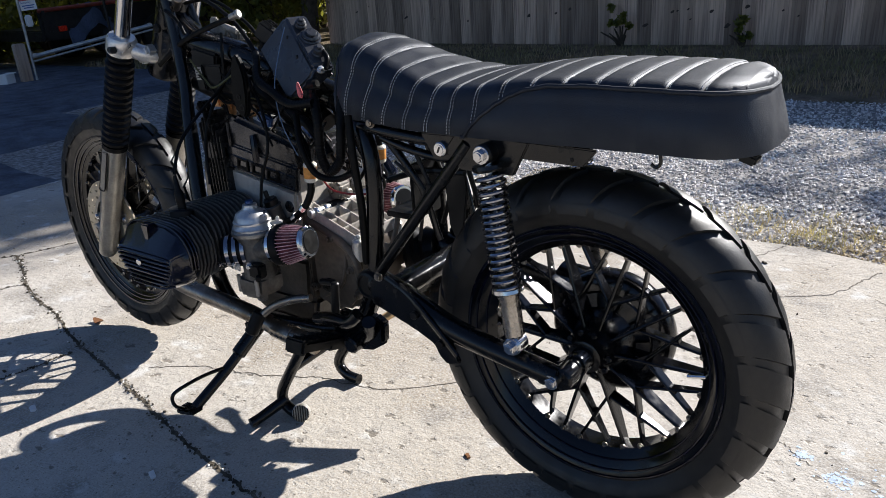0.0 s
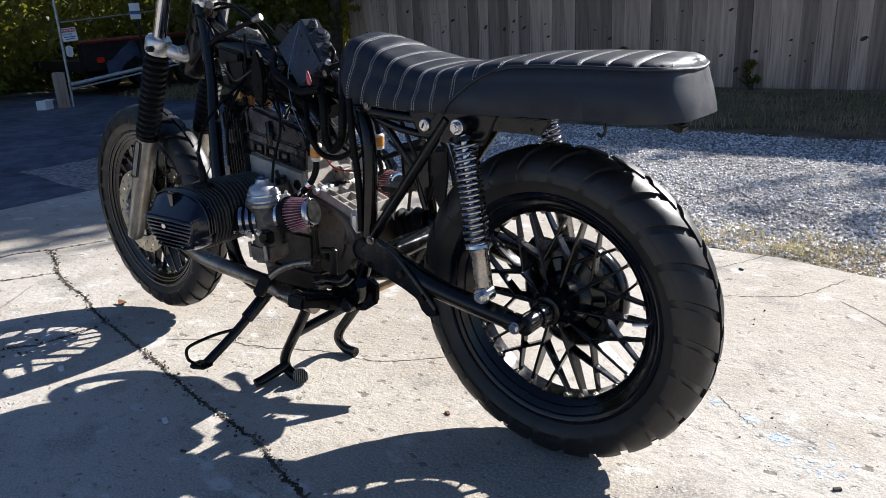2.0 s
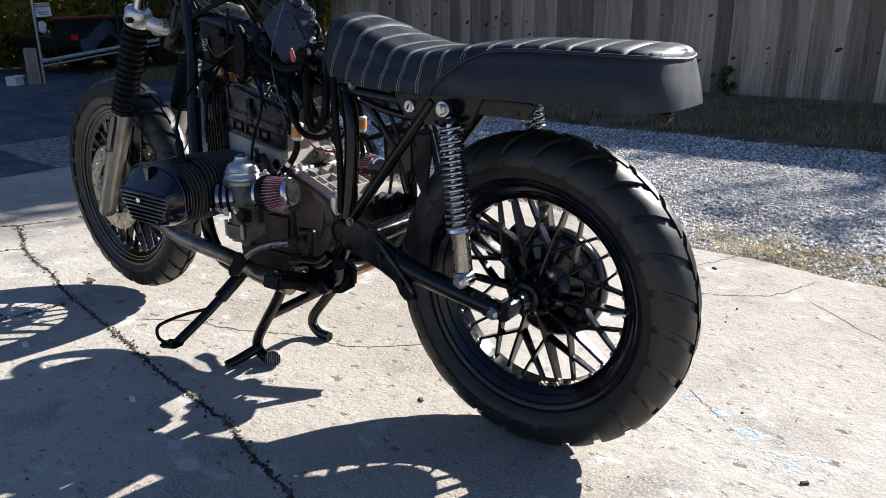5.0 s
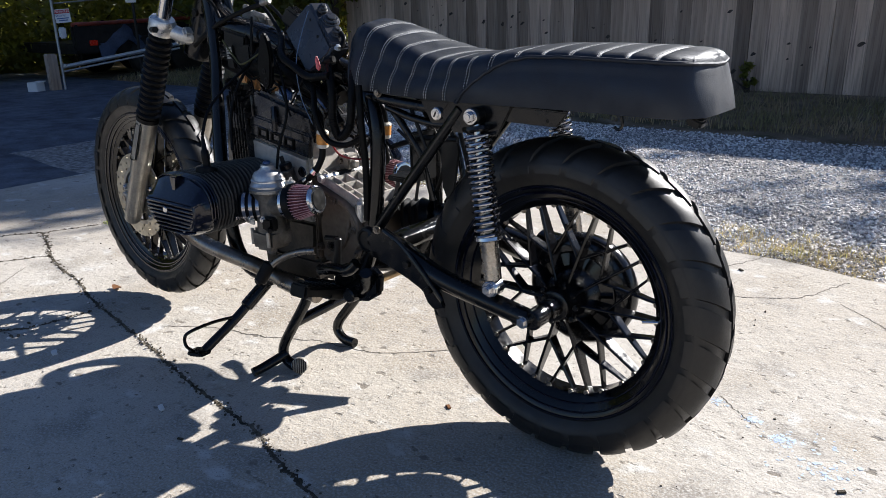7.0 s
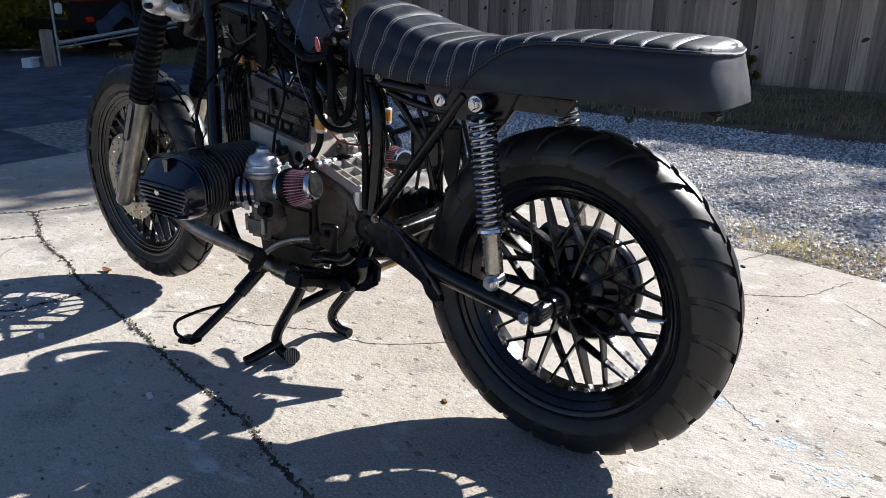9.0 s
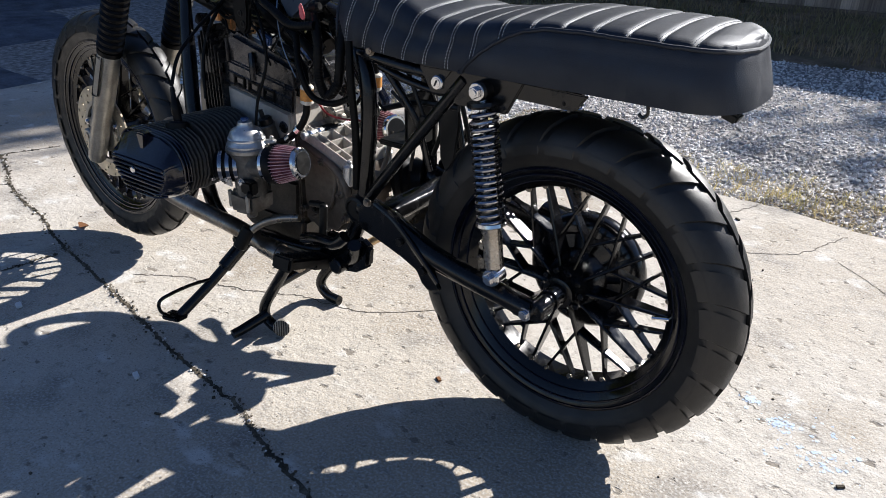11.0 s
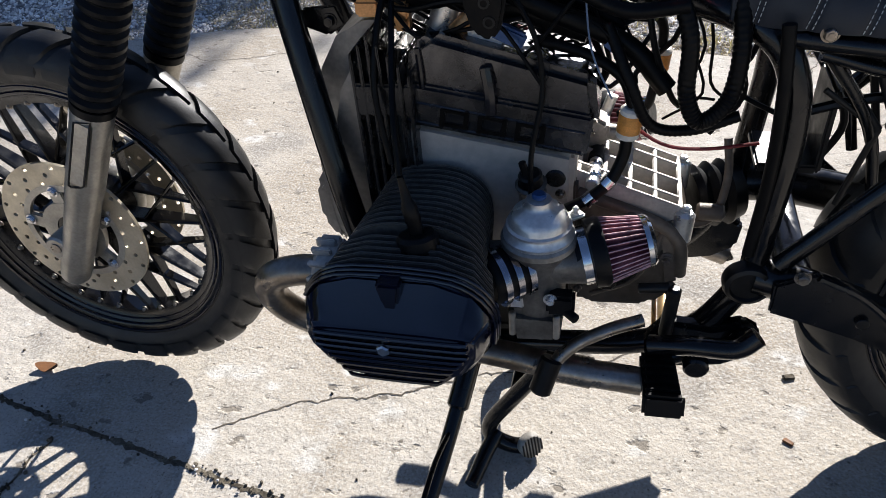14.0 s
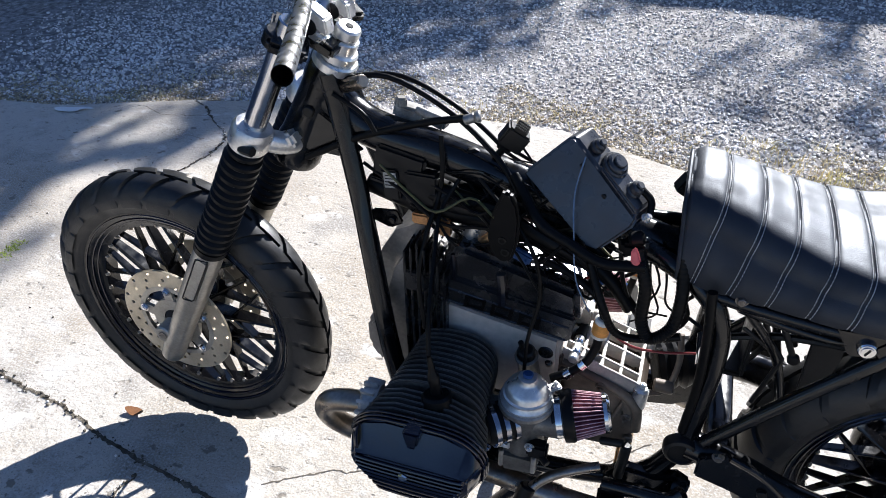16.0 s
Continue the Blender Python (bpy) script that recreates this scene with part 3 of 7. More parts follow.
# rear hub, axle and final drive
bm = lathe([(-0.05, 0), (-0.05, 0.026), (-0.048, 0.03), (-0.03, 0.036), (-0.02, 0.045), (0.02, 0.055), (0.034, 0.06), (0.04, 0.084), (0.05, 0.088), (0.05, 0)], 40)
bm.transform(MR)
hub = part("hub", bm, RIM, bike, "black rear hub with brake drum")
for i in range(10):
    a = 2 * math.pi * i / 10
    c = REAR + Vector((0.04 * math.cos(a), -0.032, 0.04 * math.sin(a)))
    part("hub_bolt", rod(c, c + Vector((0, -0.006, 0)), 0.006, 8, 0.001), BLACK, hub)
part("axle", merge(*[rod(REAR + Vector((0, a, 0)), REAR + Vector((0, b, 0)), r, 18, 0.002) for a, b, r in ((-0.135, 0.12, 0.0105), (-0.082, -0.04, 0.021), (-0.09, -0.08, 0.016))]), BLACK, bike, "black axle with spacer")
bm = lathe([(0.046, 0), (0.046, 0.096), (0.05, 0.108), (0.058, 0.115), (0.07, 0.119), (0.085, 0.117), (0.1, 0.109), (0.116, 0.094), (0.13, 0.074), (0.139, 0.04), (0.142, 0)], 56)
bm.transform(MR)
drive = part("final_drive", bm, DRIVEBLACK, bike, "gloss black final drive casing")
part("drive_neck", tube([(-0.05, 0.09, 0.36), (-0.1, 0.1, 0.37), (-0.15, 0.1, 0.385)], (0.055, 0.035), 16), BLACK, drive)
for i in range(8):
    a = 2 * math.pi * i / 8
    c = REAR + Vector((0.1 * math.cos(a), 0.085, 0.1 * math.sin(a)))
    part("casing_nut", bolt(c, (0, 1, 0), 0.006), STEEL, drive)
part("valve_stem", rod(REAR + Vector((0.2, -0.02, 0.006)), REAR + Vector((0.172, -0.028, 0.003)), 0.0035, 8), CHROME, rear_rim, "bright valve stem")


PLACED["across"] = True


# swingarm and rear subframe
def both(name, make, mat, parent, label=""):
    """The same part on either side."""
    return [part(name, make(s), mat, parent, label) for s in (-1, 1)]


bracket = part("seat_bracket", merge(rod((-0.372, -0.087, 0.664), (-0.32, -0.087, 0.597), 0.0045, 10), rod((-0.32, -0.087, 0.597), (-0.341, -0.087, 0.495), 0.004, 10), rod((-0.384, -0.087, 0.643), (-0.32, -0.087, 0.597), 0.0035, 10)), SATIN, bike, "thin black linkage rods under the seat")
part("lever", merge(rod((-0.351, -0.087, 0.7), (-0.306, -0.087, 0.605), 0.0048, 10, 0.001), rod((-0.305, -0.094, 0.602), (-0.305, -0.08, 0.602), 0.009, 14, 0.002)), SATIN, bracket)
swing = part("swingarm", merge(tube([(-0.42, -0.13, 0.412), (-0.34, -0.145, 0.402), (-0.22, -0.152, 0.362), (-0.02, -0.152, 0.327)], lambda u: 0.026 - 0.007 * u, 16),
                               rod((-0.05, -0.158, 0.326), (-0.016, -0.158, 0.324), 0.0135, 12, 0.003),
                               rod((-0.013, -0.158, 0.326), (-0.013, -0.118, 0.326), 0.02, 20, 0.004)), BLACK, bike, "gloss black swingarm")
part("swingarm_tube", tube([(-0.42, 0.13, 0.412), (-0.34, 0.14, 0.402), (-0.2, 0.13, 0.38), (-0.1, 0.11, 0.37)], 0.03, 16), BLACK, swing)
part("cross_tube", rod((-0.375, -0.13, 0.405), (-0.375, 0.13, 0.405), 0.024, 16), BLACK, swing)
part("pinch_bolt", merge(bolt((-0.025, -0.168, 0.325), (0, -1, 0), 0.0095, 0.005), rod((-0.025, -0.15, 0.325), (-0.025, -0.169, 0.325), 0.012, 16, 0.002)), CHROME, swing, "bright pinch bolt")
plate = [(-0.405, 0.43), (-0.362, 0.452), (-0.325, 0.437), (-0.27, 0.39), (-0.222, 0.345), (-0.205, 0.31), (-0.235, 0.3), (-0.25, 0.312), (-0.262, 0.335), (-0.3, 0.352), (-0.36, 0.372), (-0.405, 0.385)]
part("frame_gusset", prism(plate, 0.196, 0.206, 0.003), BLACK, bike, "black gusset plate behind the pivot")
guard = part("frame_gusset", prism(plate, -0.172, -0.162, 0.003), BLACK, bike, "black gusset plate behind the pivot")
part("gusset_rib", tube([(-0.36, -0.172, 0.447), (-0.31, -0.175, 0.425), (-0.26, -0.175, 0.38), (-0.21, -0.172, 0.325)], 0.005, 8), BLACK, guard)
for x, z in ((-0.3, 0.385), (-0.245, 0.34)):
    part("hole_bush", rod((x, -0.178, z), (x, -0.17, z), 0.008, 12, 0.001), SATIN, guard)
for s in (-1, 1):
    cap = part("pivot_cap", turned([(0, 0), (0, 0.03), (0.012, 0.03), (0.018, 0.027), (0.02, 0.022), (0.016, 0.02), (0.016, 0)], (-0.43, s * 0.135, 0.408), (-0.43, s * 0.2, 0.408), 28), SATIN, bike, "round pivot cap")
    part("pivot_bolt", bolt((-0.378, s * 0.172, 0.446), (0, s, 0), 0.007), STEEL, cap)


def shock(s):
    out = 0.0 if s < 0 else 0.04  # the drive side stands further out
    top, low = Vector((-0.141, s * 0.15 + out, 0.696)), Vector((-0.09, s * 0.166 + out, 0.380))
    d = (low - top).normalized()
    L = (low - top).length
    body = part("shock_absorber", turned([(0.15, 0), (0.15, 0.013), (0.2, 0.0145), (0.222, 0.0145), (0.224, 0.0185), (0.235, 0.019), (0.24, 0.0175), (L - 0.016, 0.0175), (L - 0.012, 0.014), (L - 0.008, 0.012), (L - 0.008, 0)], top, low, 28), DAMPER, bike, "dull nickel-bodied rear shock absorber")
    part("damper_rod", rod(top, top + d * 0.16, 0.0075, 12), CHROME, body)
    part("spring_cup", turned([(0.018, 0.01), (0.018, 0.026), (0.024, 0.027), (0.028, 0.024), (0.028, 0.01)], top, low, 28), BLACK, body)
    part("spring_cup", turned([(0.222, 0.014), (0.222, 0.026), (0.228, 0.027), (0.232, 0.02), (0.232, 0.014)], top, low, 28), CHROME, body)
    a, b = d.orthogonal().normalized(), None
    b = d.cross(a)
    turns, n = 17, 17 * 18
    pts = []
    for i in range(int(n) + 1):
        u = i / n
        k = 2 * math.pi * turns * u
        squeeze = u + 0.012 * math.sin(2 * math.pi * u)
        pts.append(top + d * (0.028 + 0.194 * squeeze) + 0.0222 * (math.cos(k) * a + math.sin(k) * b))
    part("spring", tube(pts, 0.0036, 8, 1), SPRING, body, "dark chromed coil spring")
    for p in (top, low):
        part("eye", merge(rod(p + Vector((0, s * 0.014, 0)), p - Vector((0, s * 0.016, 0)), 0.0165, 20, 0.003)), SATIN if p is top else CHROME, body)
        part("eye_bolt", merge(rod(p + Vector((0, s * 0.014, 0)), p + Vector((0, s * 0.018, 0)), 0.015, 20, 0.001), rod(p + Vector((0, s * 0.018, 0)), p + Vector((0, s * 0.026, 0)), 0.0105, 6, 0.0015), rod(p + Vector((0, s * 0.026, 0)), p + Vector((0, s * 0.028, 0)), 0.006, 12)), CHROME, body, "bright hexagon bolt")
    return body


shock(-1), shock(1)

PLACED["across"] = False
frame_main = part("frame", merge(turned([(0, 0), (0, 0.04), (0.01, 0.043), (0.03, 0.042), (0.06, 0.038), (0.15, 0.036), (0.19, 0.0365), (0.198, 0.034), (0.198, 0)], HEAD - RAKE * 0.1, HEAD + RAKE * 0.2, 32), tube([(-1.07, MID, 0.9), (-1.0, MID, 0.85), (-0.88, MID, 0.825), (-0.777, MID, 0.798), (-0.66, MID, 0.765), (-0.5, MID, 0.72)], lambda u: 0.033 - 0.004 * u, 20)), BLACK, bike, "black tubular steel frame")
PLACED["across"] = True
gus = [(-1.115, 0.81), (-1.085, 0.89), (-1.05, 0.865), (-1.0, 0.825), (-1.04, 0.805)]
both("head_gusset", lambda s: prism(gus, s * 0.028, s * 0.033, 0.002), BLACK, frame_main)
both("down_tube", lambda s: tube([(-1.054, s * 0.034, 0.945), (-1.036, s * 0.04, 0.87), (-1.01, s * 0.064, 0.77), (-0.985, s * 0.094, 0.67), (-0.944, s * 0.135, 0.5), (-0.912, s * 0.15, 0.38), (-0.89, s * 0.145, 0.285), (-0.84, s * 0.13, 0.24), (-0.7, s * 0.115, 0.24), (-0.56, s * 0.12, 0.262), (-0.48, s * 0.128, 0.31), (-0.432, s * 0.13, 0.39)], 0.0175, 14), BLACK, frame_main)
both("seat_tube", lambda s: tube([(-0.425, s * 0.13, 0.41), (-0.42, s * 0.124, 0.5), (-0.415, s * 0.118, 0.6), (-0.425, s * 0.112, 0.67), (-0.46, s * 0.1, 0.715), (-0.55, s * 0.05, 0.74)], 0.0165, 14), BLACK, frame_main)
both("subframe_rail", lambda s: tube([(-0.44, s * 0.11, 0.712), (-0.36, s * 0.118, 0.705), (-0.24, s * 0.125, 0.7), (-0.1, s * 0.122, 0.706), (-0.02, s * 0.118, 0.71), (0.02, s * 0.112, 0.714)], 0.0105, 12), BLACK, frame_main)
both("diagonal_stay", lambda s: tube([(-0.4, s * 0.145, 0.44), (-0.3, s * 0.138, 0.566), (-0.185, s * 0.134, 0.705)], 0.0112, 12), BLACK, frame_main)
both("inner_stay", lambda s: tube([(-0.4, s * 0.1, 0.7), (-0.33, s * 0.085, 0.6), (-0.3, s * 0.075, 0.5)], 0.007, 10), BLACK, frame_main)
tw = [(-0.232, 0.69), (-0.205, 0.722), (-0.07, 0.716), (-0.1, 0.66), (-0.2, 0.66)]
for s in (-1, 1):
    hang = part("shock_mount", prism(tw, s * 0.132, s * 0.14, 0.002), BLACK, bike, "black shock mounting plate")
    part("rail_plate", prism([(-0.09, 0.716), (0.04, 0.712), (0.018, 0.685), (-0.1, 0.688)], s * 0.13, s * 0.136, 0.002), BLACK, hang)
    part("plate_bolt", bolt((0.0, s * 0.132, 0.695), (0, s, 0), 0.004, 0.003), SATIN, hang)
lock = part("seat_lock", merge(rod((-0.237, -0.1, 0.692), (-0.237, -0.146, 0.692), 0.0125, 24, 0.002), rod((-0.237, -0.144, 0.692), (-0.237, -0.1475, 0.692), 0.008, 16)), CHROME, bike, "chrome helmet lock with a key slot")
part("key_slot", box((-0.237, -0.1482, 0.692), (0.0022, 0.0012, 0.011), 0, (0, 25, 0)), SATIN, lock)
part("lock_bracket", prism([(-0.28, 0.716), (-0.2, 0.716), (-0.21, 0.675), (-0.255, 0.672)], -0.138, -0.13, 0.002), BLACK, lock)
part("seat_bolt", bolt((-0.403, -0.122, 0.721), (0, -1, 0), 0.007), STEEL, bike)
part("tail_hook", tube([(0.115, -0.09, 0.706), (0.117, -0.09, 0.69), (0.11, -0.09, 0.683), (0.103, -0.09, 0.687)], 0.0028, 8), BLACK, bike)
part("tail_bracket", box((0.228, -0.03, 0.7), (0.026, 0.03, 0.014), 0.003, (0, 20, 0)), SATIN, bike)
part("brake_hose", tube([(-0.4, -0.1, 0.69), (-0.33, -0.1, 0.672), (-0.25, -0.1, 0.665), (-0.22, -0.09, 0.69)], 0.008, 10), BLACK, bike, "black rubber hose under the seat")
guardplate = part("rear_mudguard", prism([(-0.285, 0.635), (-0.24, 0.638), (-0.238, 0.6), (-0.25, 0.53), (-0.268, 0.5), (-0.282, 0.53)], -0.05, -0.044, 0.002), SATIN, bike, "narrow black mudguard bracket")
part("bracket_bar", tube([(-0.42, -0.05, 0.6), (-0.33, -0.05, 0.627), (-0.24, -0.05, 0.632)], 0.006, 8), SATIN, guardplate)
part("bracket_stay", tube([(-0.42, 0.04, 0.7), (-0.36, 0.03, 0.62), (-0.33, 0.02, 0.56), (-0.35, 0.02, 0.5)], 0.005, 8), SATIN, guardplate)
part("bracket_stay", tube([(-0.33, 0.05, 0.7), (-0.3, 0.05, 0.6), (-0.28, 0.05, 0.53)], 0.005, 8), SATIN, guardplate)

# ---- seat ----
PLACED["across"] = False
SX0, SX1 = -0.506, 0.2595
TOPLINE = [(-0.506, 0.847), (-0.497, 0.854), (-0.485, 0.856), (-0.465, 0.853), (-0.42, 0.839), (-0.36, 0.816), (-0.3, 0.799), (-0.24, 0.791), (-0.18, 0.795), (-0.12, 0.804), (-0.05, 0.81), (0.05, 0.811), (0.15, 0.809), (0.21, 0.806), (0.24, 0.803), (0.258, 0.799), (0.268, 0.794)]
BOTLINE = [(-0.515, 0.728), (-0.45, 0.722), (-0.3, 0.718), (-0.15, 0.717), (0.0, 0.717), (0.15, 0.714), (0.21, 0.711), (0.25, 0.711), (0.268, 0.716)]
WIDE = [(-0.506, 0.106), (-0.497, 0.109), (-0.48, 0.112), (-0.38, 0.126), (-0.274, 0.14), (-0.17, 0.147), (-0.05, 0.146), (0.08, 0.14), (0.14, 0.131), (0.185, 0.119), (0.22, 0.103), (0.243, 0.084), (0.258, 0.062), (0.265, 0.045), (0.268, 0.025)]
PIPE = [(-0.19, 0.712), (-0.168, 0.738), (-0.146, 0.757), (-0.123, 0.773), (-0.1, 0.785), (-0.076, 0.794), (-0.04, 0.8), (0.02, 0.801), (0.09, 0.799), (0.16, 0.797), (0.225, 0.794), (0.25, 0.791), (0.268, 0.787)]
CHANNELS = [-0.53, -0.4795, -0.4235, -0.372, -0.319, -0.2675] + [-0.5196 + 0.0503 * i for i in range(6, 15)] + [0.32]


def along(table, x):
    if x <= table[0][0]:
        return table[0][1]
    for (a, b), (c, d) in zip(table, table[1:]):
        if x <= c:
            k = (x - a) / (c - a)
            k = k * k * (3 - 2 * k) * 0.35 + k * 0.65
            return b + (d - b) * k
    return table[-1][1]


def seam_lean(x):
    """The seams stand square to the seat's slope, so the front ones lean back."""
    return 0.24 * min(1.0, max(0.0, (-0.12 - x) / 0.16))


def seat_point(x, v, lift=0.0):
    """A point on the cover; v runs from -1 (left lower edge) over the top (0) to 1 (right lower edge)."""
    zt, zb, w = along(TOPLINE, x), along(BOTLINE, x), along(WIDE, x)
    if x > 0.1:
        w = 0.1378 * max(0.0, 1 - min(1.0, (x - 0.095) / (0.26 - 0.095)) ** 3.4) ** 0.4
    h = zt - zb
    front = min(1.0, max(0.0, (-0.2 - x) / 0.2))
    lean = min(0.006 + 0.012 * front, 0.3 * w)
    r = min(0.03 + 0.018 * front, 0.75 * (w - lean), 0.5 * h)
    t, side = abs(v), math.copysign(1.0, v)
    # a rounded box: leaning sides, round shoulders, crowned top
    if t > 0.62:
        q = (1 - t) / 0.38
        y, z, ny, nz = w - lean * q ** 1.5 + 0.004 * math.sin(math.pi * q), zb + (h - r) * q, 1.0, 0.1
    elif t > 0.38:
        q = (0.62 - t) / 0.24 * math.pi / 2
        y, z, ny, nz = w - lean - r + r * math.cos(q), zb + h - r + r * math.sin(q), math.cos(q), math.sin(q)
    else:
        q = t / 0.38
        y, z, ny, nz = (w - lean - r) * q, zb + h + 0.006 * (1 - q * q), 0.1 * q, 1.0
    y, ny = y * side, ny * side
    # padded channels between the seams
    pad = 0.0
    inpanel = x > -0.19 and z < along(PIPE, x) + 0.002
    if not inpanel:
        xs = x - seam_lean(x) * (z - zb)
        for p, q in zip(CHANNELS, CHANNELS[1:]):
            if p <= xs <= q:
                pad = 0.0048 * (1 - abs(2 * (xs - p) / (q - p) - 1) ** 7) - 0.0033 if q < 0.3 else 0.0022 - 0.0062 * max(0.0, 1 - (xs - p) / 0.02) ** 2
    tail = max(0.0, (x - 0.1) / 0.168)
    nose = max(0.0, (-0.44 - x) / 0.066)
    return Vector((x - 0.024 * tail * tail * (z - zb) / h + 0.01 * nose * (1 - (z - zb) / h), y, z)) + Vector((0, ny, nz)).normalized() * (pad + lift)


def seat_station(u):
    """Stations along the seat, closer together where the tail rounds off."""
    return SX0 + (0.2 - SX0) * u / 0.8 if u < 0.8 else 0.2 + (SX1 - 0.2) * (1 - (1 - (u - 0.8) / 0.2) ** 2.2)


bm = bmesh.new()
nx, nv = 480, 64
rows = []
for i in range(nx + 1):
    u = i / nx
    x = seat_station(u)
    rows.append([bm.verts.new(seat_point(x, -1 + 2 * j / nv)) for j in range(nv + 1)])
for i in range(nx):
    for j in range(nv):
        bm.faces.new((rows[i][j], rows[i + 1][j], rows[i + 1][j + 1], rows[i][j + 1]))
bm.faces.new(rows[0])
bm.faces.new(rows[-1])
for i in range(nx):
    bm.faces.new((rows[i][0], rows[i][nv], rows[i + 1][nv], rows[i + 1][0]))
seat = part("seat", bm, VINYL, bike, "black ribbed vinyl seat with white double stitching", sharp=70)
for k, x in enumerate(CHANNELS[1:-1]):
    front = x < -0.17
    v0 = 0.985 if x < -0.17 else None
    for dx in (-0.003, 0.003):
        b = bmesh.new()
        if v0 is None:
            zz = along(PIPE, x)
            v0 = next(v for v in [0.9 - 0.01 * i for i in range(80)] if seat_point(x, v).z > zz + 0.002)
        run = []
        for i in range(421):
            v = -v0 + 2 * v0 * i / 420
            xx = x + dx
            for _ in range(4):
                xx = x + dx + seam_lean(xx) * (seat_point(xx, v).z - along(BOTLINE, xx))
            run.append(seat_point(xx, v, 0.0004))
        acc, start = 0.0, run[0]
        for p, q in zip(run, run[1:]):
            acc += (q - p).length
            if acc > 0.0032 and start is not None:
                d = (q - start).normalized()
                e = d.orthogonal().normalized() * 0.0006
                g = d.cross(e)
                ring = [[b.verts.new(o + k) for k in (e, g, -e, -g)] for o in (start, q)]
                for c in range(4):
                    b.faces.new((ring[0][c], ring[0][(c + 1) % 4], ring[1][(c + 1) % 4], ring[1][c]))
                start = None
            elif acc > 0.0052:
                acc, start = 0.0, q
        part("stitching", b, THREAD, seat, "white stitching")["kind"] = "stuff"
line = []
for s in (-1, 1):
    side = []
    for i in range(110):
        k = i / 109
        x = -0.19 + 0.42 * k / 0.7 if k < 0.7 else 0.23 + 0.0294 * (1 - max(0.0, 1 - (k - 0.7) / 0.3) ** 2.4)
        zz = along(PIPE, x)
        v = next((v for v in [0.995 - 0.004 * j for j in range(220)] if seat_point(x, v).z > zz), 0.3)
        side.append(seat_point(x, s * v, 0.001))
    line += side if s < 0 else side[::-1][1:]
part("piping", tube(line, 0.0034, 8, 1), VINYL, seat, "black piping along the side panels and round the tail")
part("piping", tube([seat_point(-0.504, -0.99 + 1.98 * k / 60, 0.001) for k in range(61)], 0.0034, 8, 1), VINYL, seat, "black piping round the front edge")
part("seat_pan", prism([(-0.5, 0.724), (-0.3, 0.716), (0.0, 0.714), (0.16, 0.712), (0.18, 0.714), (0.18, 0.722), (0.0, 0.726), (-0.5, 0.73)], -0.105, 0.105, 0.003), SATIN, seat)


PLACED["across"] = True

# ---- engine ----
engine = part("engine_block", merge(
    prism([(-0.878, 0.4), (-0.88, 0.42), (-0.875, 0.6), (-0.855, 0.66), (-0.82, 0.685), (-0.66, 0.632), (-0.645, 0.6), (-0.65, 0.42), (-0.65, 0.4)], -0.1, 0.1, 0.008),
    prism([(-0.87, 0.4), (-0.86, 0.592), (-0.65, 0.555), (-0.65, 0.4)], -0.106, 0.106, 0.006)), BLOCKALU, bike, "dull grey boxer engine casing")
part("lower_crankcase", prism([(-0.86, 0.3), (-0.88, 0.36), (-0.879, 0.399), (-0.649, 0.399), (-0.65, 0.36), (-0.66, 0.3)], -0.098, 0.098, 0.01), SHADEDARK, engine, "lower crankcase darkened in colour for shade")
starter = part("starter_cover", merge(
    prism([(-0.862, 0.632), (-0.845, 0.69), (-0.82, 0.706), (-0.63, 0.655), (-0.622, 0.59)], -0.103, 0.103, 0.01)), COVERGREY, engine, "dark satin top engine cover")
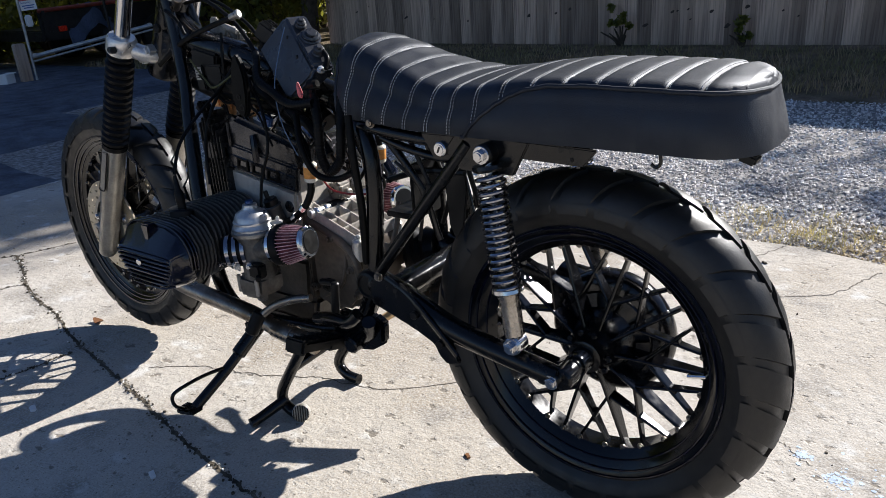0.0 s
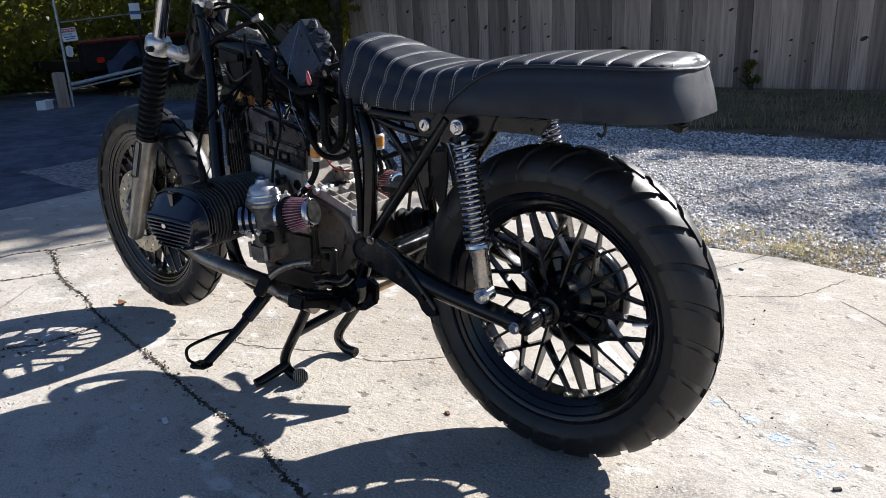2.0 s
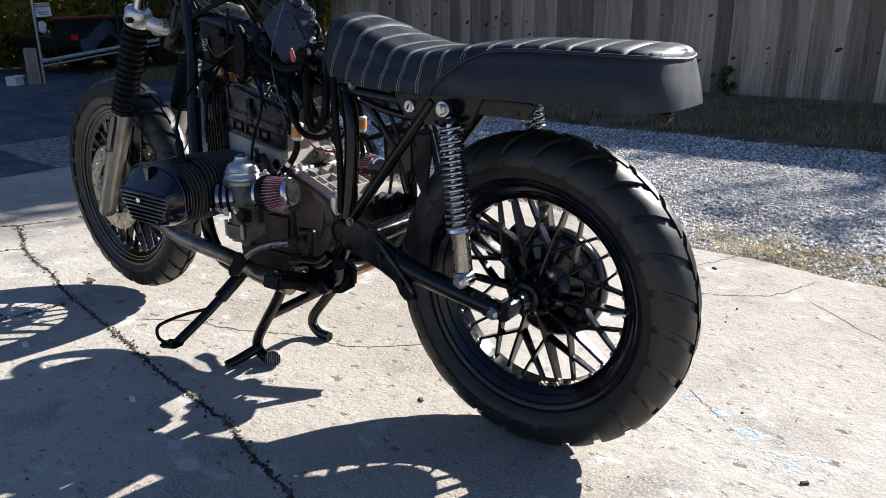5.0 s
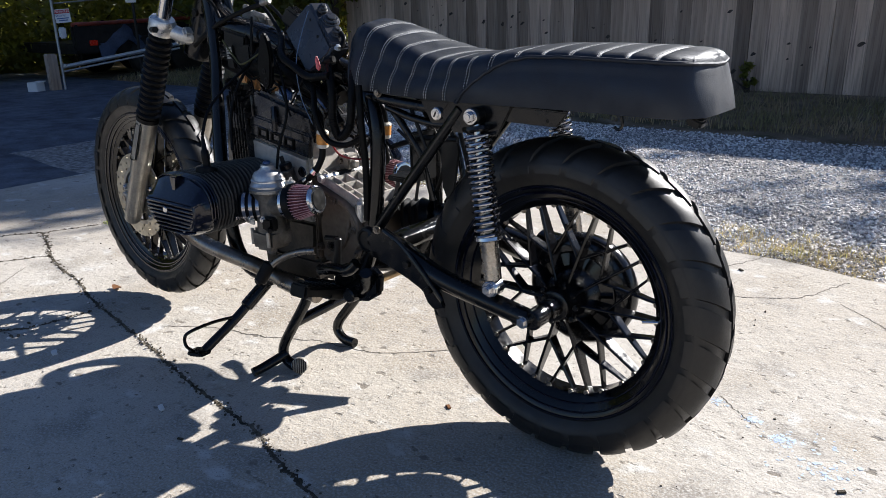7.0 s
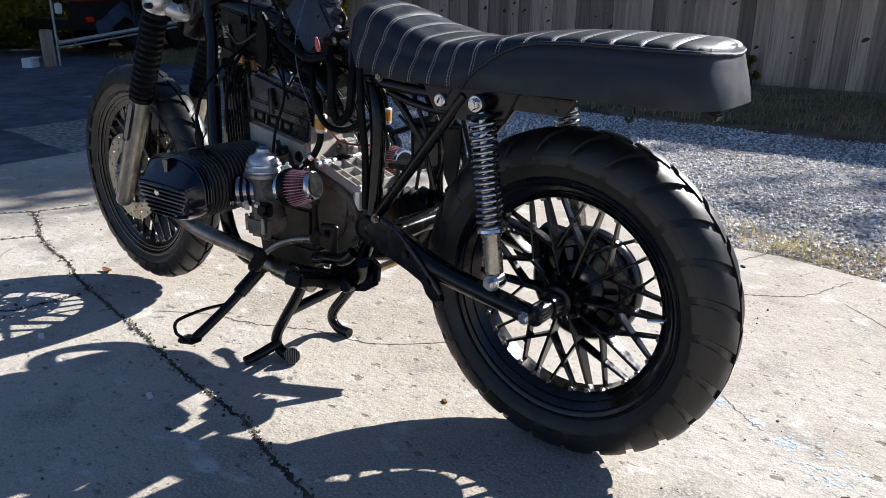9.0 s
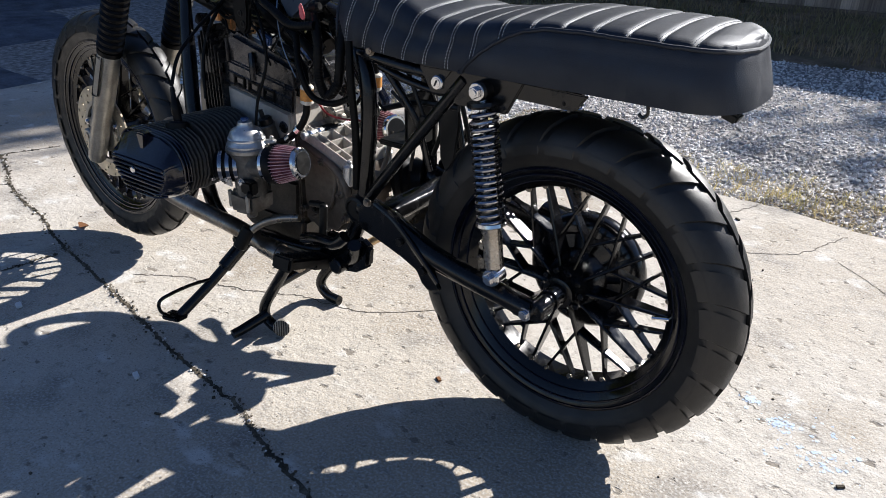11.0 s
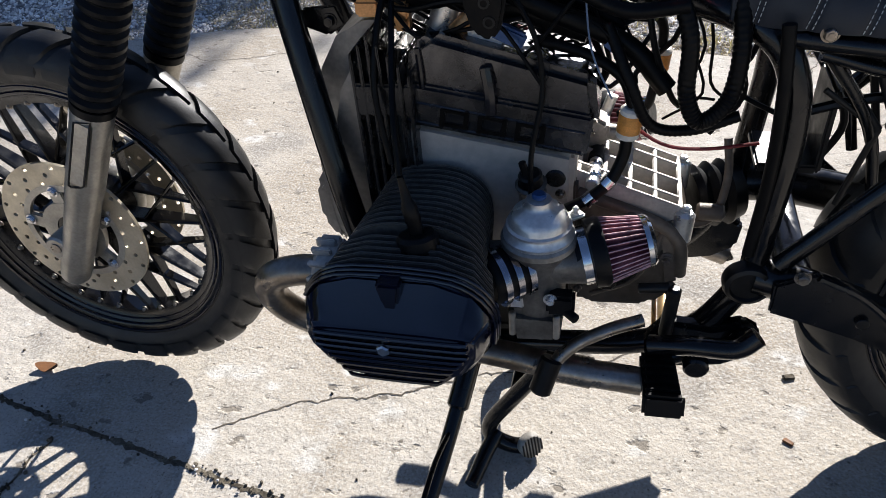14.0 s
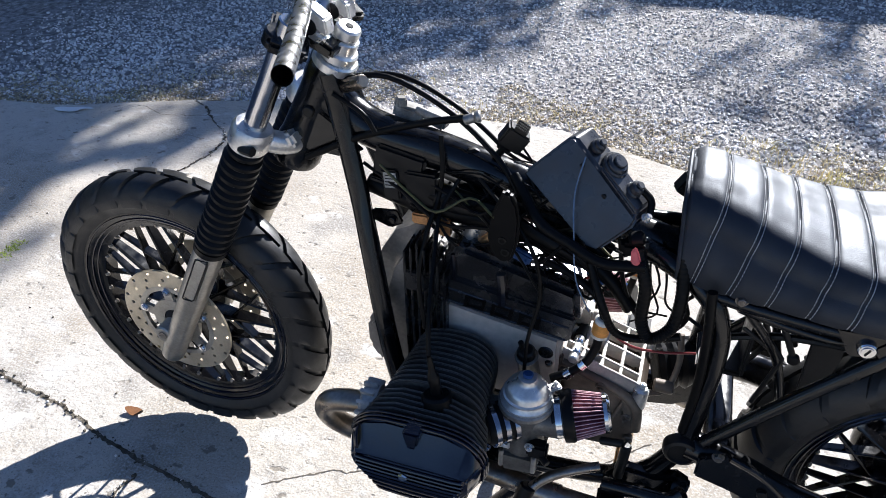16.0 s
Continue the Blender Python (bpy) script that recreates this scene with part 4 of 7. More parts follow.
for s in (-1, 1):
    part("badge_band", prism([(-0.862, 0.65), (-0.628, 0.61), (-0.636, 0.556), (-0.86, 0.594)], s * 0.098, s * 0.1105, 0.004), COVERGREY, engine, "dark satin band with raised black marks")
    part("band_edge", tube([(-0.856, s * 0.111, 0.626), (-0.638, s * 0.111, 0.59)], 0.0018, 6), COVERGREY, engine)
    part("band_edge", tube([(-0.855, s * 0.111, 0.6), (-0.642, s * 0.111, 0.563)], 0.0018, 6), COVERGREY, engine)
    # plain raised marks in place of the maker's letters
    for i in range(3):
        x = -0.795 + 0.046 * i
        z = 0.6035 - 0.163 * (x + 0.795)
        part("raised_mark", merge(box((x, s * 0.112, z + 0.0095), (0.034, 0.004, 0.005), 0.001, (0, 9.3, 0)), box((x, s * 0.112, z - 0.0095), (0.034, 0.004, 0.005), 0.001, (0, 9.3, 0)), box((x - 0.015, s * 0.112, z), (0.0065, 0.004, 0.023), 0.001, (0, 9.3, 0)), box((x + 0.015, s * 0.112, z), (0.0065, 0.004, 0.023), 0.001, (0, 9.3, 0))), WIRE, engine)
    part("cover_rib", tube([(-0.835, s * 0.104, 0.69), (-0.833, s * 0.106, 0.66), (-0.833, s * 0.106, 0.635)], 0.004, 8), LIDBLACK, starter)
    part("cover_rib", tube([(-0.755, s * 0.104, 0.668), (-0.75, s * 0.109, 0.64), (-0.75, s * 0.109, 0.612)], 0.008, 8), LIDBLACK, starter)
    part("case_bolt", bolt((-0.665, s * 0.106, 0.5), (0, s, 0), 0.005), STEEL, engine)
    part("case_plug", rod((-0.672, s * 0.1, 0.522), (-0.672, s * 0.109, 0.522), 0.013, 20, 0.002), BLACKFIN, engine)
    part("dipstick_boss", turned([(0, 0), (0, 0.019), (0.045, 0.0175), (0.05, 0.02), (0.052, 0.016), (0.048, 0.015), (0.048, 0)], (-0.695, s * 0.118, 0.48), (-0.7, s * 0.13, 0.53), 20), DULLALU, engine)
    part("dipstick_cap", merge(rod((-0.699, s * 0.128, 0.526), (-0.701, s * 0.132, 0.545), 0.015, 14, 0.003), tube([(-0.706, s * 0.132, 0.543), (-0.71, s * 0.134, 0.56)], 0.005, 8)), SATIN, engine)

# front cover with upright fins
front = part("front_cover", merge(
    rounded(prism([(-0.975, 0.362), (-0.995, 0.39), (-1.003, 0.44), (-1.003, 0.51), (-0.994, 0.58), (-0.975, 0.645), (-0.948, 0.688), (-0.91, 0.708), (-0.86, 0.708), (-0.855, 0.36)], -0.095, 0.095, 0.0), 0.036, 5, 60),
    prism([(-1.02, 0.4), (-1.02, 0.46), (-0.995, 0.5), (-0.98, 0.36), (-1.0, 0.365)], -0.06, 0.06, 0.012)), COVERALU, bike, "ribbed front engine cover")
for i in range(7):
    x = -0.915 + 0.0118 * i
    rise = 0.705 - 0.012 * abs(i - 2)
    for s in (-1, 1):
        part("cooling_fin", prism([(x - 0.0022, 0.385), (x - 0.0022, rise - 0.02), (x - 0.0015, rise + 0.006), (x + 0.0015, rise + 0.006), (x + 0.0022, rise - 0.02), (x + 0.0022, 0.385)], s * 0.02, s * (0.118 + 0.001 * i), 0.0012), BLACKFIN, front)
for s in (-1, 1):
    part("fin_band", box((-0.879, s * 0.1105, 0.628), (0.074, 0.016, 0.042), 0.003, (0, 0, 0)), BLACKFIN, front)
sump = part("oil_pan", merge(prism([(-0.87, 0.3), (-0.65, 0.3), (-0.66, 0.25), (-0.69, 0.235), (-0.84, 0.235), (-0.865, 0.25)], -0.085, 0.085, 0.01)), SHADEDARK, bike, "finned oil pan darkened in colour for shade")
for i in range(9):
    part("pan_fin", box((-0.76, -0.08 + 0.02 * i, 0.231), (0.16, 0.004, 0.014), 0.001), SHADEDARK, sump)

# gearbox with an open rib grid on top
gear = part("gearbox", merge(
    prism([(-0.65, 0.31), (-0.65, 0.496), (-0.532, 0.452), (-0.508, 0.43), (-0.511, 0.33), (-0.54, 0.3), (-0.63, 0.295)], -0.088, 0.088, 0.012),
    prism([(-0.53, 0.34), (-0.545, 0.44), (-0.514, 0.46), (-0.5, 0.435), (-0.499, 0.36)], -0.096, 0.096, 0.01)), GRIME, bike, "grimy aluminium gearbox casing")
for i in range(5):
    y = -0.08 + 0.04 * i
    part("top_rib", prism([(-0.648, 0.492), (-0.648, 0.523), (-0.515, 0.475), (-0.515, 0.446)], y - 0.0028, y + 0.0028, 0.0012), RIBALU, gear)
for i in range(5):
    x = -0.645 + 0.0325 * i
    z = 0.522 - 0.36 * (x + 0.648)
    part("top_rib", box((x, 0, z - 0.016), (0.0055, 0.166, 0.032), 0.0012), RIBALU, gear)
for s in (-1, 1):
    part("case_bolt", bolt((-0.508, s * 0.08, 0.468), (0.2, 0, 1), 0.006), BRIGHT, gear)
    part("case_lug", rod((-0.51, s * 0.083, 0.42), (-0.508, s * 0.083, 0.468), 0.013, 14, 0.004), BRIGHT, gear, "bright bolt lug")
    part("case_rib", tube([(-0.62, s * 0.089, 0.32), (-0.56, s * 0.092, 0.36), (-0.53, s * 0.094, 0.45)], 0.004, 8), GRIME, gear)
for x, z in ((-0.64, 0.478), (-0.64, 0.42), (-0.64, 0.34), (-0.575, 0.462), (-0.525, 0.4), (-0.515, 0.345)):
    part("case_lug", merge(rod((x, -0.086, z), (x, -0.1, z), 0.009, 12, 0.002), bolt((x, -0.1, z), (0, -1, 0), 0.005)), GRIME, gear)
part("case_seam", prism([(-0.652, 0.31), (-0.652, 0.512), (-0.644, 0.51), (-0.644, 0.31)], -0.097, 0.097, 0.003), GRIME, gear)
part("case_shoulder", tube([(-0.645, -0.086, 0.49), (-0.58, -0.088, 0.468), (-0.534, -0.092, 0.448), (-0.51, -0.094, 0.42), (-0.505, -0.09, 0.37)], 0.009, 10), GRIME, gear)
part("drain_plug", merge(rod((-0.6, -0.085, 0.35), (-0.6, -0.098, 0.35), 0.016, 20, 0.003), bolt((-0.6, -0.098, 0.35), (0, -1, 0), 0.007)), SATIN, gear)
part("clutch_arm", merge(tube([(-0.52, -0.03, 0.42), (-0.47, -0.02, 0.43), (-0.455, 0.0, 0.48), (-0.46, 0.02, 0.53)], 0.0055, 10), rod((-0.49, -0.02, 0.44), (-0.455, -0.02, 0.44), 0.012, 14, 0.003)), GRIME, bike, "grimy clutch lever behind the gearbox")
part("shaft_boot", turned([(0, 0), (0, 0.045), (0.01, 0.05), (0.02, 0.042), (0.03, 0.05), (0.04, 0.042), (0.05, 0.05), (0.06, 0.044), (0.07, 0.04), (0.07, 0)], (-0.49, 0.09, 0.4), (-0.4, 0.12, 0.41), 24), BOOT, bike, "rubber drive shaft boot")


def squared(r, k, n=40):
    """An outline between a circle and a square, for cooling fins."""
    return [((abs(math.cos(a)) ** k) * math.copysign(r, math.cos(a)), (abs(math.sin(a)) ** k) * math.copysign(r, math.sin(a))) for a in (2 * math.pi * i / n for i in range(n))]


CX, CZ = -0.822, 0.472
COVER = [(-0.108, 0.0), (-0.103, 0.028), (-0.082, 0.052), (-0.045, 0.064), (0.045, 0.064), (0.085, 0.05), (0.106, 0.02), (0.106, -0.018), (0.09, -0.045), (0.045, -0.066), (-0.045, -0.066), (-0.088, -0.04), (-0.105, -0.015)]


def cylinder(s):
    body = part("cylinder", rod((CX, s * 0.1, CZ), (CX, s * 0.3, CZ), 0.052, 32), CYLGREY, bike, "dark grey finned cylinder")
    for i in range(12):
        y = 0.122 + 0.0118 * i
        r = 0.073 + 0.004 * (i / 11)
        wide = 1 + 0.14 * (i / 11)
        b = prism([(CX + x * wide, CZ + z * 0.98) for x, z in squared(r, 0.78)], s * (y - 0.0022), s * (y + 0.0022), 0.0012)
        part("cooling_fin", b, CYLGREY, body)
    head = part("cylinder_head", prism([(CX + x * 0.86, CZ + z * 0.9) for x, z in COVER], s * 0.262, s * 0.318, 0.004), CYLGREY, bike, "dark finned cylinder head")
    for i in range(5):
        y = 0.268 + 0.0105 * i
        b = prism([(CX + x * (0.9 + 0.022 * i), CZ + z * (1.06 - 0.0 * i)) for x, z in COVER], s * (y - 0.002), s * (y + 0.002), 0.001)
        part("cooling_fin", b, CYLGREY, head)
    b = bmesh.new()
    rings = []
    for y, k, top in ((0.316, 1.0, None), (0.322, 1.02, None), (0.336, 1.0, None), (0.362, 0.9, 0.016), (0.368, 0.84, 0.009)):
        rings.append([b.verts.new((CX + x * k, s * y, CZ + (z * k if top is None or z < 0.01 else top + 0.06 * z))) for x, z in COVER])
    for p, q in zip(rings, rings[1:]):
        for i in range(len(COVER)):
            b.faces.new((p[i], p[(i + 1) % len(COVER)], q[(i + 1) % len(COVER)], q[i]))
    b.faces.new(rings[0])
    b.faces.new(rings[-1])
    bmesh.ops.recalc_face_normals(b, faces=b.faces)
    cover = part("valve_cover", rounded(b, 0.0035, 2, 20), GLOSS, bike, "gloss black ribbed valve cover")
    for i in range(8):
        z = -0.053 + 0.009 * i
        w = min(0.05 + 0.0062 * i, 0.08)
        part("cover_rib", tube([(CX - w - 0.016, s * 0.352, CZ + z), (CX - w - 0.004, s * 0.366, CZ + z), (CX - w + 0.01, s * 0.371, CZ + z), (CX + w - 0.01, s * 0.371, CZ + z), (CX + w + 0.004, s * 0.366, CZ + z), (CX + w + 0.016, s * 0.352, CZ + z)], 0.0024, 8, 3), GLOSS, cover)
    for i in range(3):
        y = 0.321 + 0.0065 * i
        k = 1.035 - 0.012 * i
        part("cover_rib", tube([(CX + x * k, s * y, CZ + z * k) for x, z in COVER[1:8]], 0.0022, 8, 3), GLOSS, cover)
    part("cover_nut", merge(rod((CX - 0.006, s * 0.362, CZ - 0.004), (CX - 0.006, s * 0.378, CZ - 0.004), 0.008, 6, 0.002)), CHROME, cover, "bright cap nut")
    part("cover_boss", prism([(CX - 0.014, CZ + 0.068), (CX + 0.014, CZ + 0.068), (CX + 0.007, CZ + 0.03), (CX - 0.007, CZ + 0.03)], s * 0.322, s * 0.352, 0.003), GLOSS, cover)
    cap = part("plug_cap", merge(
        turned([(-0.012, 0), (-0.012, 0.016), (0.0, 0.019), (0.008, 0.0175), (0.014, 0.009), (0.03, 0.0085), (0.032, 0.0095), (0.05, 0.009), (0.056, 0.006), (0.075, 0.0045), (0.085, 0.0036), (0.085, 0)], (-0.806, s * 0.27, 0.533), (-0.823, s * 0.262, 0.62), 18),
        rod((-0.806, s * 0.275, 0.526), (-0.809, s * 0.27, 0.548), 0.024, 22, 0.004), box((-0.808, s * 0.285, 0.532), (0.02, 0.02, 0.016), 0.005)), BOOT, bike, "black rubber spark plug cap")
    part("plug_lead", tube([(-0.823, s * 0.262, 0.617), (-0.832, s * 0.23, 0.672), (-0.847, s * 0.16, 0.72), (-0.86, s * 0.09, 0.755), (-0.84, s * 0.05, 0.8)], 0.0036, 8), WIRE, cap)
    nut = part("exhaust_nut", merge(turned([(0, 0), (0, 0.035), (0.022, 0.035), (0.028, 0.028), (0.028, 0)], (-0.912, s * 0.262, 0.475), (-0.99, s * 0.268, 0.478), 32)), RIBALU, bike, "finned exhaust nut")
    for i in range(14):
        a = 2 * math.pi * i / 14
        part("nut_fin", box((-0.926, s * (0.264) + 0.038 * math.cos(a), 0.476 + 0.038 * math.sin(a)), (0.024, 0.011, 0.0065), 0.0015, (math.degrees(a), 0, 0)), RIBALU, nut)
    pipe = part("exhaust_header", tube([(-0.93, s * 0.264, 0.476), (-0.965, s * 0.268, 0.477), (-1.0, s * 0.268, 0.462), (-1.012, s * 0.262, 0.43), (-1.0, s * 0.245, 0.385), (-0.965, s * 0.222, 0.34), (-0.9, s * 0.205, 0.314), (-0.75, s * 0.2, 0.298), (-0.635, s * 0.2, 0.278), (-0.545, s * 0.2, 0.27)], 0.0192, 18), STEEL, bike, "brushed steel exhaust header with heat stains")
    if s > 0:
        part("pipe_end", tube([(-0.55, 0.2, 0.27), (-0.48, 0.2, 0.245), (-0.405, 0.2, 0.215)], 0.0185, 16), STEEL, pipe)
        part("pipe_hanger", prism([(-0.415, 0.2), (-0.39, 0.21), (-0.455, 0.335), (-0.48, 0.335)], 0.192, 0.2, 0.002), BLACK, pipe)
    part("pipe_clamp", tube([(-0.662, s * 0.2, 0.2825), (-0.61, s * 0.2, 0.2755)], 0.0215, 20), STEEL, pipe)
    return body


cylinder(-1), cylinder(1)


def carburettor(s):
    base = Vector((-0.682, s * 0.2, 0.0))
    top = part("carburettor", merge(
        turned([(0, 0), (0, 0.03), (0.02, 0.034), (0.024, 0.034), (0.1, 0.033), (0.118, 0.039), (0.128, 0.041), (0.131, 0.041)], base + Vector((0, 0, 0.375)), base + Vector((0, 0, 0.6)), 36),
        box(base + Vector((-0.005, -s * 0.01, 0.425)), (0.055, 0.06, 0.07), 0.008),
        rod(base + Vector((-0.075, 0, 0.455)), base + Vector((0.06, 0.0, 0.47)), 0.027, 28, 0.003)), DULLALU, bike, "grey constant-vacuum carburettor")
    part("carburettor_dome", turned([(0.131, 0), (0.131, 0.0415), (0.135, 0.042), (0.139, 0.039), (0.145, 0.0365), (0.155, 0.0345), (0.163, 0.03), (0.169, 0.0185), (0.174, 0.015), (0.18, 0.0145), (0.182, 0)], base + Vector((0, 0, 0.375)), base + Vector((0, 0, 0.6)), 40), BRIGHT, top, "bright domed carburettor lid")
    part("dome_flange", turned([(0.118, 0.0), (0.118, 0.041), (0.121, 0.045), (0.128, 0.045), (0.131, 0.042), (0.131, 0)], base + Vector((0, 0, 0.375)), base + Vector((0, 0, 0.6)), 40), CASTALU, top)
    part("dome_step", turned([(0.144, 0.0), (0.144, 0.0385), (0.147, 0.0385), (0.149, 0.036), (0.149, 0)], base + Vector((0, 0, 0.375)), base + Vector((0, 0, 0.6)), 40), BRIGHT, top)
    part("dome_cap", rod(base + Vector((0, 0, 0.556)), base + Vector((0, 0, 0.563)), 0.0085, 16, 0.002), BLUE, top, "blue cap on the lid")
    part("lid_ear", merge(box(base + Vector((0.038, -s * 0.03, 0.513)), (0.024, 0.016, 0.006), 0.002, (0, 0, -s * 40)), bolt(base + Vector((0.04, -s * 0.032, 0.516)), (0, 0, 1), 0.004)), BRIGHT, top)
    part("choke_body", merge(box(base + Vector((0.03, s * 0.03, 0.428)), (0.034, 0.022, 0.03), 0.004), rod(base + Vector((0.03, s * 0.03, 0.42)), base + Vector((0.05, s * 0.048, 0.418)), 0.006, 10, 0.001)), BOOT, top, "black choke lever housing")
    for dx in (-0.028, 0.026):
        part("bowl_lug", rod(base + Vector((dx, s * 0.036, 0.372)), base + Vector((dx, s * 0.036, 0.41)), 0.0045, 10, 0.0015), CASTALU, top)
    part("body_plate", merge(prism([(-0.722, 0.42), (-0.706, 0.418), (-0.703, 0.44), (-0.708, 0.455), (-0.722, 0.45)], s * 0.23, s * 0.236, 0.002), bolt((-0.714, s * 0.236, 0.428), (0, s, 0), 0.0045), bolt((-0.713, s * 0.236, 0.446), (0, s, 0), 0.0045)), CASTALU, top)
    part("float_bowl", merge(prism([(-0.712, 0.357), (-0.718, 0.41), (-0.648, 0.41), (-0.652, 0.362)], s * 0.165, s * 0.238, 0.009), rod(base + Vector((0.005, s * 0.01, 0.348)), base + Vector((0.005, s * 0.01, 0.37)), 0.011, 14, 0.003)), DULLALU, top)
    for dx, dz in ((-0.022, 0.44), (0.018, 0.438)):
        part("screw", bolt(base + Vector((dx, s * 0.038, dz)), (0, s, 0), 0.006, 0.005), BRIGHT, top)
    part("linkage", merge(prism([(-0.715, 0.42), (-0.695, 0.42), (-0.698, 0.452), (-0.712, 0.456)], s * 0.236, s * 0.24, 0.002), bolt((-0.705, s * 0.24, 0.436), (0, s, 0), 0.005)), BRIGHT, top)
    part("intake_hose", turned([(0, 0), (0, 0.03), (0.008, 0.032), (0.05, 0.032), (0.055, 0.029), (0.055, 0)], (-0.695, s * 0.205, 0.46), (-0.75, s * 0.245, 0.457), 28), BOOT, top)
    for k in (0.005, 0.021, 0.037):
        a = Vector((-0.695, s * 0.205, 0.46)) + Vector((-0.055, s * 0.04, -0.003)).normalized() * k
        part("hose_clamp", merge(turned([(0, 0.031), (0, 0.0355), (0.008, 0.0355), (0.008, 0.031)], a, a + Vector((-0.055, s * 0.04, -0.003)), 30), bolt(a + Vector((-0.004, s * 0.03, -0.02)), (0, s, 0), 0.005)), SPRING, top, "bright hose clamp")
    f0, f1 = Vector((-0.628, s * 0.19, 0.471)), Vector((-0.545, s * 0.168, 0.487))
    d = (f1 - f0).normalized()
    prof = []
    cone = bmesh.new()
    n = 68
    ring = []
    for k, (u, r) in enumerate(((0.018, 0.0), (0.018, 0.041), (0.074, 0.03), (0.074, 0.0))):
        ring.append([cone.verts.new(Vector(((r - (0.007 if i % 2 and r > 0 else 0)) * math.cos(2 * math.pi * i / n), u, (r - (0.007 if i % 2 and r > 0 else 0)) * math.sin(2 * math.pi * i / n)))) for i in range(n)])
    for p, q in zip(ring, ring[1:]):
        for i in range(n):
            cone.faces.new((p[i], p[(i + 1) % n], q[(i + 1) % n], q[i]))
    cone.transform(Matrix.Translation(f0) @ Vector((0, 1, 0)).rotation_difference(d).to_matrix().to_4x4())
    filt = part("air_filter", cone, RED, bike, "cone air filter with dusty red pleats", sharp=10)
    side = Vector((0, 1, 0)).rotation_difference(d).to_matrix()
    ridges = [tube([f0 + side @ Vector((r * math.cos(2 * math.pi * i / n), u, r * math.sin(2 * math.pi * i / n))) for u, r in ((0.02, 0.0408), (0.073, 0.0302))], 0.0009, 5) for i in range(0, n, 2)]
    part("pleat_edges", merge(*ridges), DUSTRED, filt, "pale dusty pleat edges")
    part("filter_neck", turned([(-0.012, 0), (-0.012, 0.033), (0.004, 0.034), (0.006, 0.042), (0.02, 0.0435), (0.024, 0.041), (0.024, 0)], f0, f1, 36), BOOT, filt)
    part("hose_clamp", turned([(-0.006, 0.032), (-0.006, 0.0362), (0.004, 0.0362), (0.004, 0.032)], f0, f1, 36), CHROME, filt, "bright hose clamp")
    part("end_cap", turned([(0.07, 0.0), (0.07, 0.0325), (0.076, 0.0325), (0.08, 0.029), (0.08, 0)], f0, f1, 36), CHROME, filt, "chrome end cap")
    part("cap_badge", turned([(0.08, 0.0), (0.08, 0.0245), (0.0815, 0.0235), (0.0815, 0)], f0, f1, 28), SATIN, filt)
    part("throttle_cable", tube([base + Vector((-0.012, -s * 0.03, 0.49)), base + Vector((-0.015, -s * 0.05, 0.58)), base + Vector((-0.005, -s * 0.075, 0.66)), base + Vector((-0.03, -s * 0.09, 0.74)), base + Vector((-0.12, -s * 0.13, 0.82))], 0.0032, 8), WIRE, top)
    return top


carburettor(-1), carburettor(1)

PLACED["across"] = False

# ---- fork ----
LEG = HEAD + Vector((-0.06, 0, 0))


def on_leg(s, z):
    k = (z - LEG.z) / RAKE.z
    return LEG + RAKE * k + Vector((0, 0.0045 + s * 0.0915, 0))


def steered(bm):
    bm.transform(TURNED)
    return bm


yoke_mid = LEG
low_yoke = part("lower_fork_clamp", steered(merge(
    turned([(0, 0), (0, 0.031), (0.006, 0.034), (0.034, 0.034), (0.042, 0.029), (0.044, 0.019), (0.044, 0)], on_leg(-1, 0.832), on_leg(-1, 0.95), 32),
    turned([(0, 0), (0, 0.031), (0.006, 0.034), (0.034, 0.034), (0.042, 0.029), (0.044, 0.019), (0.044, 0)], on_leg(1, 0.832), on_leg(1, 0.95), 32),
    tube([on_leg(-1, 0.848), (-1.13, MID - 0.045, 0.822), (-1.122, MID, 0.818), (-1.13, MID + 0.045, 0.822), on_leg(1, 0.848)], 0.019, 14),
    box((-1.135, MID, 0.824), (0.06, 0.12, 0.026), 0.006, (0, -27, 0)))), BRIGHT, bike, "bright cast aluminium lower fork clamp")
